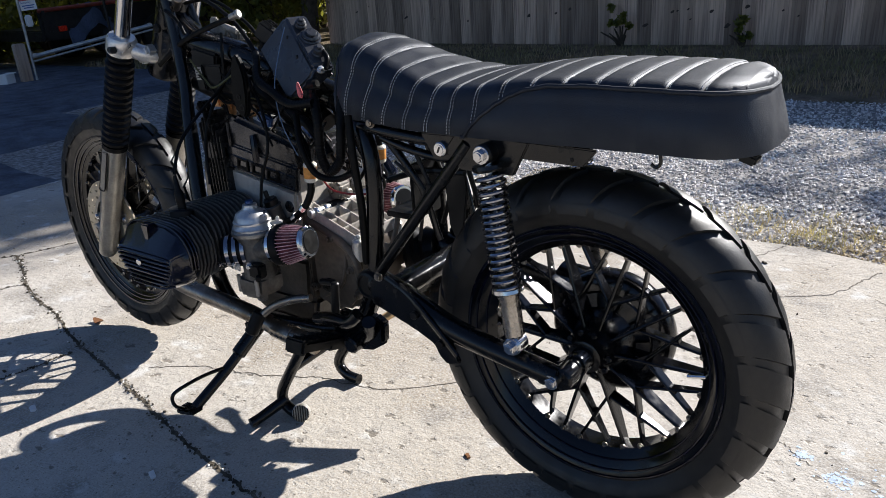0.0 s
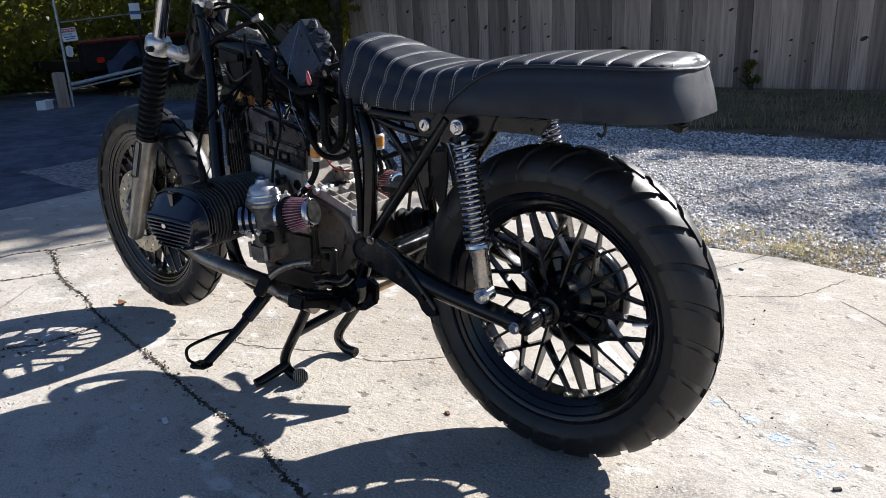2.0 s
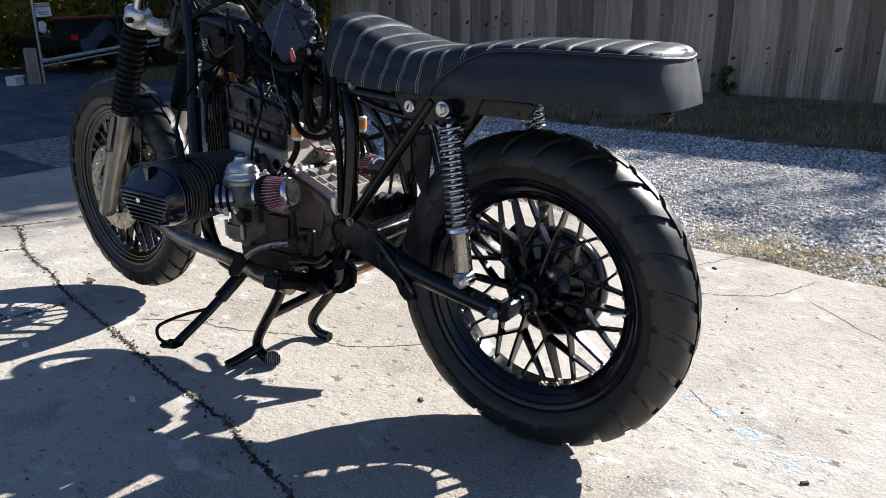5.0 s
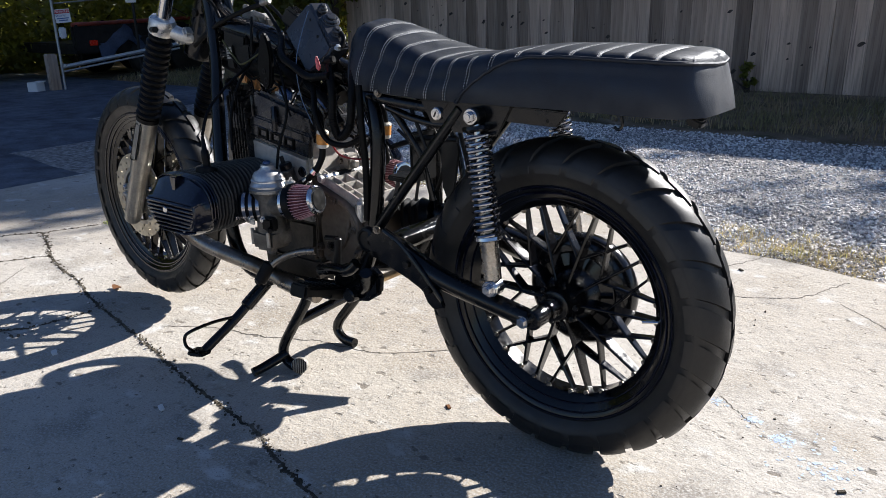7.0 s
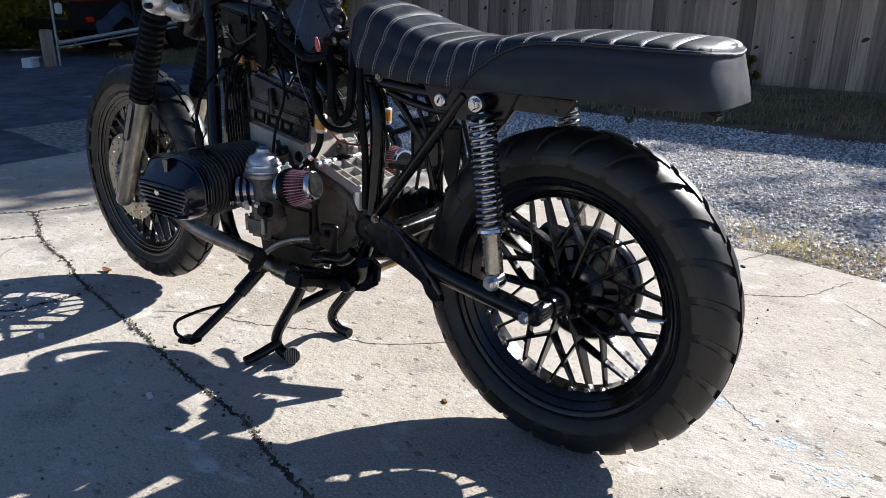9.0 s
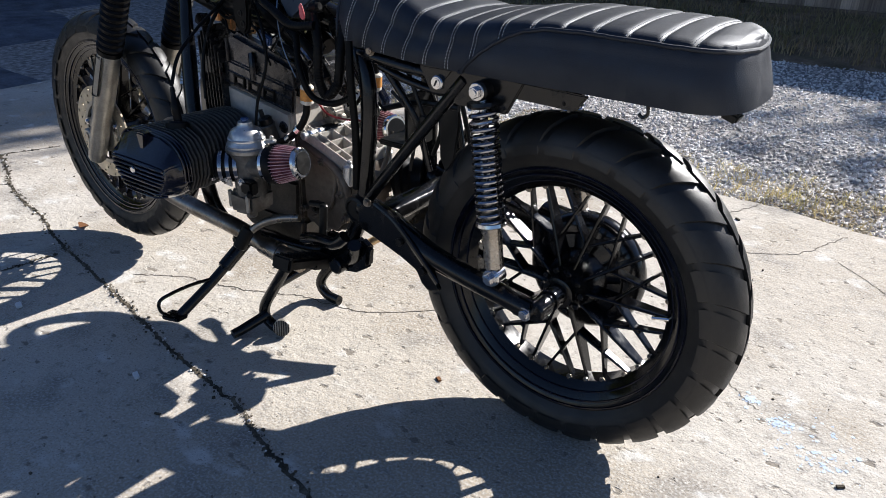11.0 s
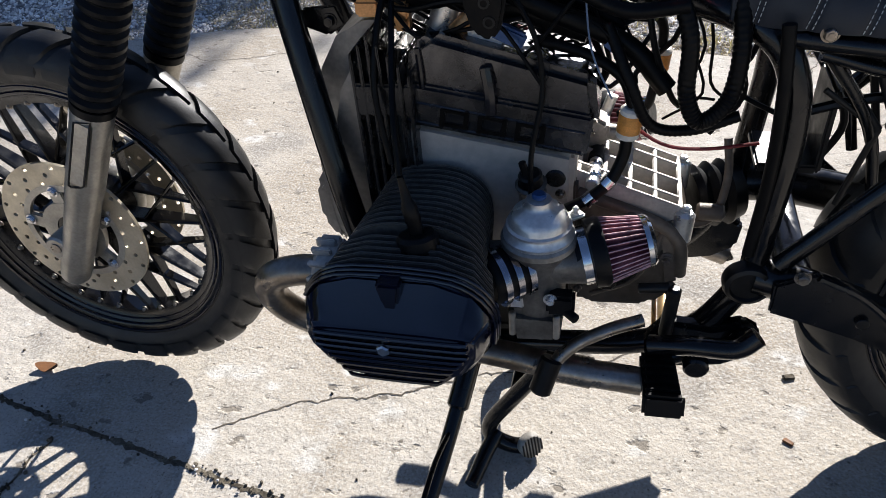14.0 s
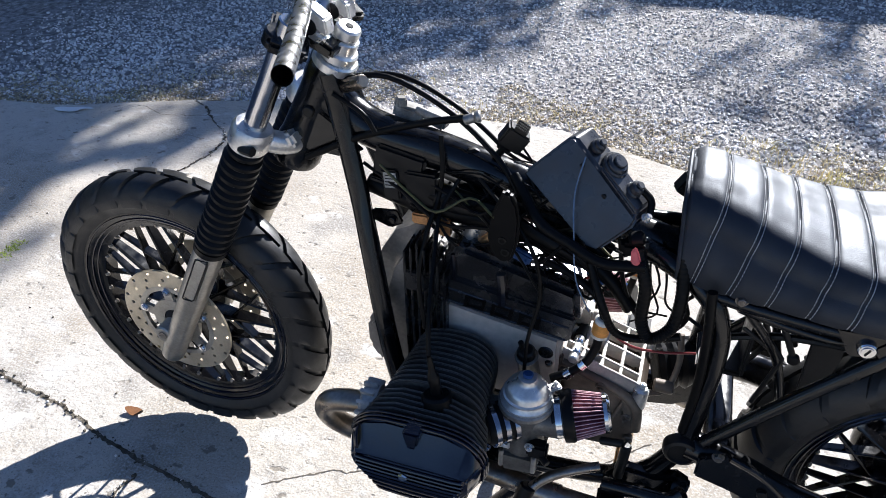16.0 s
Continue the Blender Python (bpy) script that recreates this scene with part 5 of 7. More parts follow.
for s in (-1, 1):
    part("pinch_bolt", steered(merge(rod(on_leg(s, 0.845) + Vector((0.0, s * 0.028, -0.004)), on_leg(s, 0.845) + Vector((0.026, s * 0.034, -0.004)), 0.0085, 6, 0.001))), SATIN, low_yoke)
    tube_ = part("fork_tube", steered(rod(on_leg(s, 0.55), on_leg(s, 1.045), 0.018, 28, 0.002)), CHROME, bike, "bare bright fork tube")
    n = 14
    L0, L1 = on_leg(s, 0.838), on_leg(s, 0.596)
    tot = (L1 - L0).length
    prof = [(0, 0.018), (0, 0.029)]
    for i in range(n):
        a = 0.01 + (tot - 0.022) * i / n
        st = (tot - 0.022) / n
        rr = 0.033 if i else 0.03
        prof += [(a, rr - 0.0055), (a + st * 0.3, rr), (a + st * 0.65, rr), (a + st * 0.95, rr - 0.0055)]
    prof += [(tot - 0.012, 0.031), (tot, 0.031), (tot, 0.018)]
    part("fork_boot", steered(turned(prof, L0, L1, 32)), BOOT, bike, "black ribbed rubber fork boot")
    S0, S1 = on_leg(s, 0.602), on_leg(s, 0.276)
    ls = (S1 - S0).length
    slider = part("fork_slider", steered(turned([(0, 0), (0, 0.0285), (0.01, 0.029), (0.16, 0.0285), (0.19, 0.0265), (ls - 0.03, 0.025), (ls - 0.006, 0.0235), (ls, 0.02), (ls, 0)], S0, S1, 32)), SLIDER, bike, "brushed aluminium fork slider")
    mid, dd = on_leg(s, 0.535), -RAKE
    pb = box((0, 0, 0), (0.028, 0.008, 0.12), 0.004)
    pb.transform(Matrix.Translation(mid + Vector((0.004, s * 0.0265, 0))) @ Vector((0, 0, 1)).rotation_difference(RAKE).to_matrix().to_4x4())
    part("slider_flat", steered(pb), SLIDER, slider)
    part("flat_edge", steered(tube([mid + RAKE * k + Vector((h, s * 0.0302, 0)) for k, h in ((0.06, 0.017), (0.0, 0.017), (-0.058, 0.017), (-0.062, 0.012), (-0.062, -0.004), (-0.058, -0.009), (0.0, -0.009), (0.06, -0.009))], 0.0016, 6, 1, closed=True)), SATIN, slider)
    part("axle_boss", steered(rod(FRONT + Vector((0, s * 0.07, 0)), FRONT + Vector((0, s * 0.108, 0)), 0.02, 20, 0.003)), SLIDER, slider)

bm = steered(merge(rod(FRONT + Vector((0, -0.11, 0)), FRONT + Vector((0, 0.11, 0)), 0.009, 14)))
part("axle", bm, STEEL, bike)
bm = lathe([(-0.06, 0), (-0.06, 0.04), (-0.05, 0.05), (-0.03, 0.042), (0.03, 0.042), (0.05, 0.05), (0.06, 0.04), (0.06, 0)], 36)
bm.transform(MF)
front_hub = part("hub", bm, RIM, bike, "black front hub")


def brake_disc(s):
    """A drilled disc with real holes on its bright carrier."""
    b = bmesh.new()
    rings = [0.086, 0.1005, 0.115, 0.1295]
    n = 44
    p = lambda r, a: b.verts.new((r * math.cos(a), 0, r * math.sin(a)))
    for j in range(3):
        for i in range(n):
            a0, a1 = 2 * math.pi * i / n, 2 * math.pi * (i + 1) / n
            r0, r1 = rings[j], rings[j + 1]
            am, rm = (a0 + a1) / 2, (r0 + r1) / 2
            outer = [p(r0, a0), p(r0, am), p(r0, a1), p(rm, a1), p(r1, a1), p(r1, am), p(r1, a0), p(rm, a0)]
            if (i + j * 1) % 3 == 0:
                hr = 0.0042
                c = Vector((rm * math.cos(am), 0, rm * math.sin(am)))
                er, et = Vector((math.cos(am), 0, math.sin(am))), Vector((-math.sin(am), 0, math.cos(am)))
                inner = [b.verts.new(c + hr * (er * u + et * v)) for u, v in ((-0.7, -0.7), (-1, 0), (-0.7, 0.7), (0, 1), (0.7, 0.7), (1, 0), (0.7, -0.7), (0, -1))]
                for k in range(8):
                    b.faces.new((outer[k], outer[(k + 1) % 8], inner[(k + 1) % 8], inner[k]))
            else:
                b.faces.new(outer)
    bmesh.ops.remove_doubles(b, verts=b.verts, dist=0.0004)
    ext = bmesh.ops.extrude_face_region(b, geom=list(b.faces))
    for v in ext["geom"]:
        if isinstance(v, bmesh.types.BMVert):
            v.co.y += 0.005
    b.transform(MF @ Matrix.Translation((0, s * 0.058 - 0.0025, 0)))
    d = part("brake_disc", b, DISC, bike, "drilled brake disc of warm grey steel", smooth=False)
    c = merge(lathe([(s * 0.045, 0.03), (s * 0.045, 0.05), (s * 0.054, 0.056), (s * 0.0615, 0.056), (s * 0.0615, 0.03)], 40, closed=True), lathe([(s * 0.0535, 0.079), (s * 0.0535, 0.09), (s * 0.0612, 0.09), (s * 0.0612, 0.079)], 44, closed=True))
    for i in range(5):
        a = 2 * math.pi * i / 5 + 0.4
        arm = box((0.069, s * 0.0573, 0), (0.034, 0.0072, 0.026), 0.002)
        arm.transform(Matrix.Rotation(-a, 4, "Y"))
        c = merge(c, arm)
    c.transform(MF)
    part("disc_carrier", c, SLIDER, d, "grey disc carrier")
    for i in range(5):
        a = 2 * math.pi * i / 5 + 0.4
        q = MF @ Vector((0.078 * math.cos(a), s * 0.061, 0.078 * math.sin(a)))
        part("disc_bolt", bolt(q, TURNED.to_3x3() @ Vector((0, s, 0)), 0.007, 0.004), CHROME, d)


brake_disc(-1), brake_disc(1)

# head bearing, top clamp, risers and handlebar
part("head_ring", merge(rod(HEAD + RAKE * 0.096, HEAD + RAKE * 0.114, 0.036, 32, 0.003)), BRIGHT, bike, "bright steering head ring")
stem = part("steering_nut", steered(merge(rod(HEAD + RAKE * 0.112, HEAD + RAKE * 0.13, 0.03, 24, 0.003), rod(HEAD + RAKE * 0.128, HEAD + RAKE * 0.15, 0.024, 28, 0.002), rod(HEAD + RAKE * 0.15, HEAD + RAKE * 0.17, 0.02, 28, 0.003))), BRIGHT, bike, "bright knurled steering nut")
part("nut_socket", steered(rod(HEAD + RAKE * 0.1695, HEAD + RAKE * 0.1708, 0.007, 6)), SATIN, stem)
tc = merge(box((-0.035, 0, 0), (0.085, 0.1, 0.02), 0.005), box((-0.055, -0.07, 0), (0.06, 0.09, 0.018), 0.005, (0, 0, 25)), box((-0.055, 0.07, 0), (0.06, 0.09, 0.018), 0.005, (0, 0, -25)),
           rod((-0.064, -0.087, -0.014), (-0.064, -0.087, 0.012), 0.0215, 24, 0.003), rod((-0.064, 0.096, -0.014), (-0.064, 0.096, 0.012), 0.0215, 24, 0.003))
tc.transform(Matrix.Translation(HEAD + RAKE * 0.14) @ Vector((0, 0, 1)).rotation_difference(RAKE).to_matrix().to_4x4())
top_clamp = part("top_fork_clamp", steered(tc), BLACK, bike, "black top fork clamp")
up = Vector((0, 0, 1)).rotation_difference(RAKE).to_matrix().to_4x4()
for s in (-1, 1):
    r = merge(prism([(-0.03, 0), (0.022, 0), (0.03, 0.02), (0.03, 0.027), (-0.03, 0.027), (-0.032, 0.02)], -0.013, 0.013, 0.004), prism([(-0.03, 0.0295), (0.03, 0.0295), (0.03, 0.035), (0.018, 0.052), (-0.012, 0.056), (-0.03, 0.044)], -0.013, 0.013, 0.005))
    r.transform(Matrix.Translation(HEAD + RAKE * 0.15 + Vector((-0.045, s * 0.036, 0.003))) @ up)
    rz = part("bar_riser", steered(r), BRIGHT, bike, "bright aluminium handlebar clamp")
    hole = rod((0.0, -0.0138, 0.028), (0.0, 0.0138, 0.028), 0.0125, 20)
    hole.transform(Matrix.Translation(HEAD + RAKE * 0.15 + Vector((-0.045, s * 0.036, 0.003))) @ up)
    part("clamp_bore", steered(hole), SATIN, rz)
bar = [(-0.903, -0.418, 1.116), (-0.945, -0.32, 1.106), (-0.99, -0.215, 1.098), (-1.032, -0.125, 1.094), (-1.062, -0.085, 1.075), (-1.073, -0.055, 1.04), (-1.074, -0.03, 1.025)]
part("handlebar", merge(tube(bar, 0.0111, 18, 6, caps=False), tube([(x, 2 * MID - y, z) for x, y, z in bar], 0.0111, 18, 6, caps=False), rod((-1.073, -0.031, 1.025), (-1.073, 0.031, 1.025), 0.0111, 18)), BARSTEEL, bike, "bare steel handlebar tube, open at the end")
part("bar_bore", merge(tube([bar[0], bar[1]], 0.0098, 16, 1, caps=False), rod((-0.925, -0.367, 1.111), (-0.926, -0.364, 1.1107), 0.0098, 16)), SATIN, bike)

PLACED["across"] = True

# ---- stands, pegs, levers ----
cs = part("centre_stand", tube([(-0.66, -0.118, 0.235), (-0.69, -0.122, 0.18), (-0.735, -0.128, 0.11), (-0.765, -0.132, 0.06), (-0.765, -0.136, 0.03), (-0.735, -0.138, 0.014), (-0.71, -0.138, 0.014)], 0.0135, 14), BLACK, bike, "black tubular centre stand, down")
part("stand_leg", tube([(-0.63, 0.13, 0.24), (-0.665, 0.122, 0.18), (-0.72, 0.112, 0.11), (-0.755, 0.1, 0.06), (-0.758, 0.096, 0.032), (-0.73, 0.092, 0.015), (-0.69, 0.0905, 0.014)], 0.0135, 14), BLACK, cs)
part("stand_crossbar", rod((-0.722, -0.126, 0.13), (-0.715, 0.105, 0.145), 0.013, 14), BLACK, cs)
part("stand_foot", tube([(-0.755, -0.134, 0.038), (-0.768, -0.165, 0.026), (-0.778, -0.2, 0.016), (-0.784, -0.224, 0.0125)], (0.0135, 0.0115), 12), BLACK, cs)
pad = part("stand_pad", turned([(0, 0), (0, 0.019), (0.003, 0.021), (0.014, 0.021), (0.017, 0.019), (0.017, 0)], (-0.706, -0.134, 0.02), (-0.684, -0.162, 0.03), 28), GREYPLASTIC, cs, "round ribbed foot pad")
side = Vector((-0.684, -0.162, 0.03)) - Vector((-0.706, -0.134, 0.02))
side.normalize()
for i in range(7):
    o = -0.0165 + 0.0055 * i
    h = math.sqrt(max(0.0, 0.0195 ** 2 - o * o))
    wide = side.cross(Vector((0, 0, 1))).normalized()
    upv = wide.cross(side)
    c = Vector((-0.706, -0.134, 0.02)) + side * 0.0175 + wide * o
    part("pad_rib", rod(c - upv * h, c + upv * h, 0.0015, 6), SATIN, pad)
ss = part("side_stand", merge(
    tube([(-0.785, -0.152, 0.235), (-0.803, -0.24, 0.165), (-0.822, -0.328, 0.105)], 0.0115, 14),
    rod((-0.785, -0.152, 0.235), (-0.798, -0.215, 0.185), 0.0165, 14, 0.004),
    prism([(-0.862, 0.086), (-0.866, 0.1), (-0.812, 0.112), (-0.803, 0.1)], -0.352, -0.318, 0.004)), BLACK, bike, "black side stand swung down")
part("stand_loop", tube([(-0.803, -0.24, 0.168), (-0.812, -0.3, 0.172), (-0.815, -0.36, 0.17), (-0.818, -0.378, 0.16), (-0.83, -0.37, 0.13), (-0.838, -0.348, 0.107)], 0.004, 10), BLACK, ss)
part("stand_bracket", merge(prism([(-0.82, 0.225), (-0.815, 0.262), (-0.74, 0.275), (-0.73, 0.25), (-0.78, 0.222)], -0.165, -0.145, 0.004), bolt((-0.8, -0.165, 0.24), (0, -1, 0), 0.009)), SATIN, ss)
pb = merge(box((0, -0.065, 0), (0.046, 0.12, 0.024), 0.006), box((0, -0.122, 0), (0.05, 0.014, 0.03), 0.004), box((0, -0.02, -0.004), (0.04, 0.05, 0.03), 0.005))
pb.transform(pose(-0.526, -0.155, 0.272, -18, 0, 2))
peg = part("footpeg", pb, BOOT, bike, "black rubber footpeg block")
for i in range(5):
    rb = box((0, -0.03 - 0.02 * i, 0.0135), (0.042, 0.007, 0.005), 0.0015)
    rb.transform(pose(-0.526, -0.155, 0.272, -18, 0, 2))
    part("peg_rib", rb, BOOT, peg)
part("peg_bracket", tube([(-0.524, -0.175, 0.276), (-0.515, -0.15, 0.268), (-0.48, -0.14, 0.275), (-0.44, -0.15, 0.3), (-0.42, -0.17, 0.34)], 0.014, 12), BLACK, peg)
for k in (-1, 1):
    part("peg_plate", merge(prism([(-0.545, 0.3), (-0.52, 0.335), (-0.46, 0.33), (-0.425, 0.345), (-0.4, 0.33), (-0.405, 0.285), (-0.44, 0.262), (-0.5, 0.25), (-0.54, 0.262)], k * 0.128, k * 0.152, 0.006), rod((-0.475, k * 0.15, 0.275), (-0.475, k * 0.175, 0.275), 0.017, 18, 0.003)), BLACK, peg, "black footpeg mounting plate")
part("peg_arm", tube([(-0.54, -0.19, 0.33), (-0.49, -0.2, 0.345), (-0.44, -0.205, 0.352), (-0.416, -0.2, 0.372)], 0.013, 12), BLACK, peg)
lever = part("shift_lever", tube([(-0.552, -0.19, 0.372), (-0.59, -0.205, 0.366), (-0.63, -0.22, 0.35), (-0.655, -0.235, 0.33), (-0.668, -0.252, 0.31)], 0.0085, 12), STEEL, bike, "worn steel gear lever with a black rubber")
part("lever_rubber", rod((-0.66, -0.235, 0.335), (-0.674, -0.258, 0.292), 0.0145, 16, 0.003), BOOT, lever)
part("lever_link", merge(rod((-0.56, -0.15, 0.39), (-0.52, -0.15, 0.395), 0.007, 10, 0.002), rod((-0.52, -0.16, 0.32), (-0.515, -0.155, 0.4), 0.009, 12, 0.003)), SATIN, lever)
part("cross_rod", merge(rod((-0.514, -0.1, 0.262), (-0.51, 0.16, 0.262), 0.0095, 16, 0.002), rod((-0.527, -0.1, 0.248), (-0.524, 0.16, 0.248), 0.0035, 10)), BRASS, bike, "tan sunlit cross rod between the footpegs")
part("brake_arm", merge(tube([(-0.56, 0.2, 0.3), (-0.65, 0.22, 0.27), (-0.74, 0.24, 0.26)], 0.008, 10), box((-0.76, 0.245, 0.262), (0.05, 0.03, 0.012), 0.003)), BLACK, bike)
peg2 = part("footpeg", merge(box((-0.53, 0.262, 0.315), (0.05, 0.1, 0.03), 0.006), box((-0.53, 0.2, 0.32), (0.05, 0.04, 0.05), 0.006)), SATIN, bike, "black rubber footpeg block")

# ---- airbox, wiring and fittings ----
PLACED["across"] = False


def yawed_plate(poly, n, depth, bev):
    """A flat outline of points given depth along n, with rounded edges."""
    b = bmesh.new()
    p = [b.verts.new(Vector(v)) for v in poly]
    q = [b.verts.new(Vector(v) + n * depth) for v in poly]
    b.faces.new(p)
    b.faces.new(q[::-1])
    for i in range(len(poly)):
        b.faces.new((p[i], q[i], q[(i + 1) % len(poly)], p[(i + 1) % len(poly)]))
    bmesh.ops.recalc_face_normals(b, faces=b.faces)
    return rounded(b, bev, 3)


A_TOP, A_REAR, A_LOW, A_FRONT = Vector((-0.672, -0.047, 0.902)), Vector((-0.559, -0.093, 0.801)), Vector((-0.618, -0.118, 0.748)), Vector((-0.738, -0.068, 0.838))
A_OUT = Vector((0.41, 0.91, 0.0)).normalized()
A_UP = (A_REAR - A_TOP).cross(A_OUT).normalized()
A_UP = A_UP if A_UP.z > 0 else -A_UP
air = part("airbox", yawed_plate([A_FRONT, A_FRONT.lerp(A_TOP, 0.93), A_TOP.lerp(A_REAR, 0.04), A_TOP.lerp(A_REAR, 0.96), A_REAR.lerp(A_LOW, 0.18), A_LOW.lerp(A_REAR, 0.12), A_LOW.lerp(A_FRONT, 0.1), A_FRONT.lerp(A_LOW, 0.12)], A_OUT, 0.046, 0.0075), PLASTIC, bike, "black plastic airbox tilted over the engine")
part("airbox_lid", yawed_plate([A_TOP.lerp(A_REAR, 0.36) - A_UP * 0.004, A_TOP.lerp(A_REAR, 0.94) - A_UP * 0.004, A_TOP.lerp(A_REAR, 0.91) + A_UP * 0.006, A_TOP.lerp(A_REAR, 0.4) + A_UP * 0.006], A_OUT, 0.04, 0.004), PLASTIC, air)
for u, v, r, h in ((0.22, 0.02, 0.0095, 0.016), (0.45, 0.026, 0.0175, 0.015), (0.73, 0.024, 0.0105, 0.02)):
    c = A_TOP.lerp(A_REAR, u) + A_OUT * v
    part("lid_knob", merge(rod(c - A_UP * 0.002, c + A_UP * h, r, 22, 0.003), rod(c + A_UP * h, c + A_UP * (h + 0.004), r * 0.62, 16, 0.0015), rod(c, c + A_UP * 0.009, r * 1.22, 22, 0.002)), PLASTIC, air)
for u, v in ((0.28, 0.2), (0.62, 0.22)):
    c = A_TOP.lerp(A_REAR, u).lerp(A_FRONT.lerp(A_LOW, u), v)
    part("face_screw", rod(c + A_OUT * 0.004, c - A_OUT * 0.0015, 0.0042, 12, 0.001), SATIN, air)
part("lid_hose", tube([A_TOP.lerp(A_REAR, 0.76) + A_OUT * 0.03 + A_UP * 0.014, A_TOP.lerp(A_REAR, 0.9) + A_OUT * 0.03 + A_UP * 0.015, A_REAR + A_OUT * 0.02 + A_UP * 0.006], 0.0055, 10), WIRE, air)
part("hose_nut", bolt(A_REAR + A_OUT * 0.012 + A_UP * 0.002, (0.58, -0.26, 0.77), 0.0055, 0.008), BRIGHT, air, "bright hose nut")
part("air_socket", merge(box(A_REAR + A_OUT * 0.1 + A_UP * 0.03, (0.034, 0.024, 0.03), 0.003, (0, 35, 20)), box(A_REAR + A_OUT * 0.1 + A_UP * 0.048, (0.036, 0.024, 0.005), 0.001, (0, 35, 20))), SATIN, air)
PLACED["across"] = True
for x, y, z in ((-0.9, -0.005, 0.755), (-0.83, -0.04, 0.75)):
    part("ignition_coil", merge(rod((x - 0.05, y, z + 0.012), (x + 0.05, y, z - 0.008), 0.024, 20, 0.004), rod((x + 0.05, y, z - 0.008), (x + 0.068, y, z - 0.011), 0.012, 14, 0.002)), SATIN, bike, "black ignition coil under the frame")
part("ignition_unit", merge(box((-0.94, -0.012, 0.805), (0.085, 0.055, 0.06), 0.005, (0, 12, 0)), box((-0.94, -0.012, 0.772), (0.1, 0.065, 0.008), 0.002, (0, 12, 0))), SATIN, bike, "black ignition unit under the backbone")
part("loom_wrap", tube([(-1.0, -0.03, 0.76), (-0.9, -0.04, 0.738), (-0.8, -0.05, 0.735), (-0.72, -0.05, 0.722), (-0.64, -0.06, 0.7)], 0.017, 12), WIRE, bike, "taped black wiring bundle")
part("loom_wrap", tube([(-0.99, 0.02, 0.79), (-0.9, 0.01, 0.762), (-0.8, 0.0, 0.752), (-0.7, 0.0, 0.74), (-0.6, -0.01, 0.69)], 0.02, 12), WIRE, bike, "taped black wiring bundle")
tray = part("wiring_loom", tube([(-0.98, -0.02, 0.79), (-0.88, -0.05, 0.765), (-0.78, -0.055, 0.76), (-0.7, -0.07, 0.73), (-0.6, -0.08, 0.69), (-0.55, -0.09, 0.64)], 0.012, 10), WIRE, bike, "tangle of taped black wiring")
rng = random.Random(7)
for i in range(46):
    x0 = -1.02 + 0.3 * rng.random()
    y = -0.07 + 0.13 * rng.random()
    z0 = 0.72 + 0.12 * rng.random()
    L = min(0.15 + 0.3 * rng.random(), -0.57 - x0)
    pts = [(x0, y, z0)]
    for k in range(1, 5):
        pts.append((x0 + L * k / 4, y + 0.06 * (rng.random() - 0.5) - 0.01 * k, z0 - 0.025 * k * rng.random() - 0.05 * math.sin(math.pi * k / 4) * rng.random()))
    part("wire", tube(pts, 0.0013 + 0.0021 * rng.random(), 7, 4), ((WIRE,) * 13 + (REDWIRE, WIRE, GREENWIRE))[i % 16], tray)
for i in range(9):
    x0 = -0.66 + 0.2 * rng.random()
    y = -0.11 + 0.15 * rng.random()
    pts = [(x0, y, 0.74 + 0.04 * rng.random()), (x0 + 0.03 * rng.random(), y - 0.02, 0.69), (x0 + 0.06 * (rng.random() - 0.3), y + 0.03 * (rng.random() - 0.5), 0.63), (x0 + 0.1 * (rng.random() - 0.3), y + 0.05 * (rng.random() - 0.5), 0.575 + 0.04 * rng.random())]
    part("wire", tube(pts, 0.0016 + 0.0028 * rng.random(), 7, 4), (WIRE, WIRE, WIRE, WIRE, WIRE, WIRE)[i % 6], tray)
# corrugated conduit loops behind the airbox
for pts, r in (([(-0.555, -0.11, 0.77), (-0.535, -0.125, 0.715), (-0.532, -0.13, 0.655), (-0.515, -0.13, 0.622), (-0.488, -0.125, 0.645), (-0.482, -0.12, 0.7), (-0.49, -0.1, 0.76)], 0.0095), ([(-0.62, -0.1, 0.72), (-0.59, -0.125, 0.66), (-0.565, -0.12, 0.61), (-0.52, -0.11, 0.6), (-0.47, -0.11, 0.62)], 0.0065)):
    line = curve_points(pts, 26)
    part("conduit", tube(line, (lambda rr: (lambda u: rr * (1 + 0.06 * math.sin(u * len(line) * 2.1))))(r), 12, 1), WIRE, tray, "black corrugated conduit")
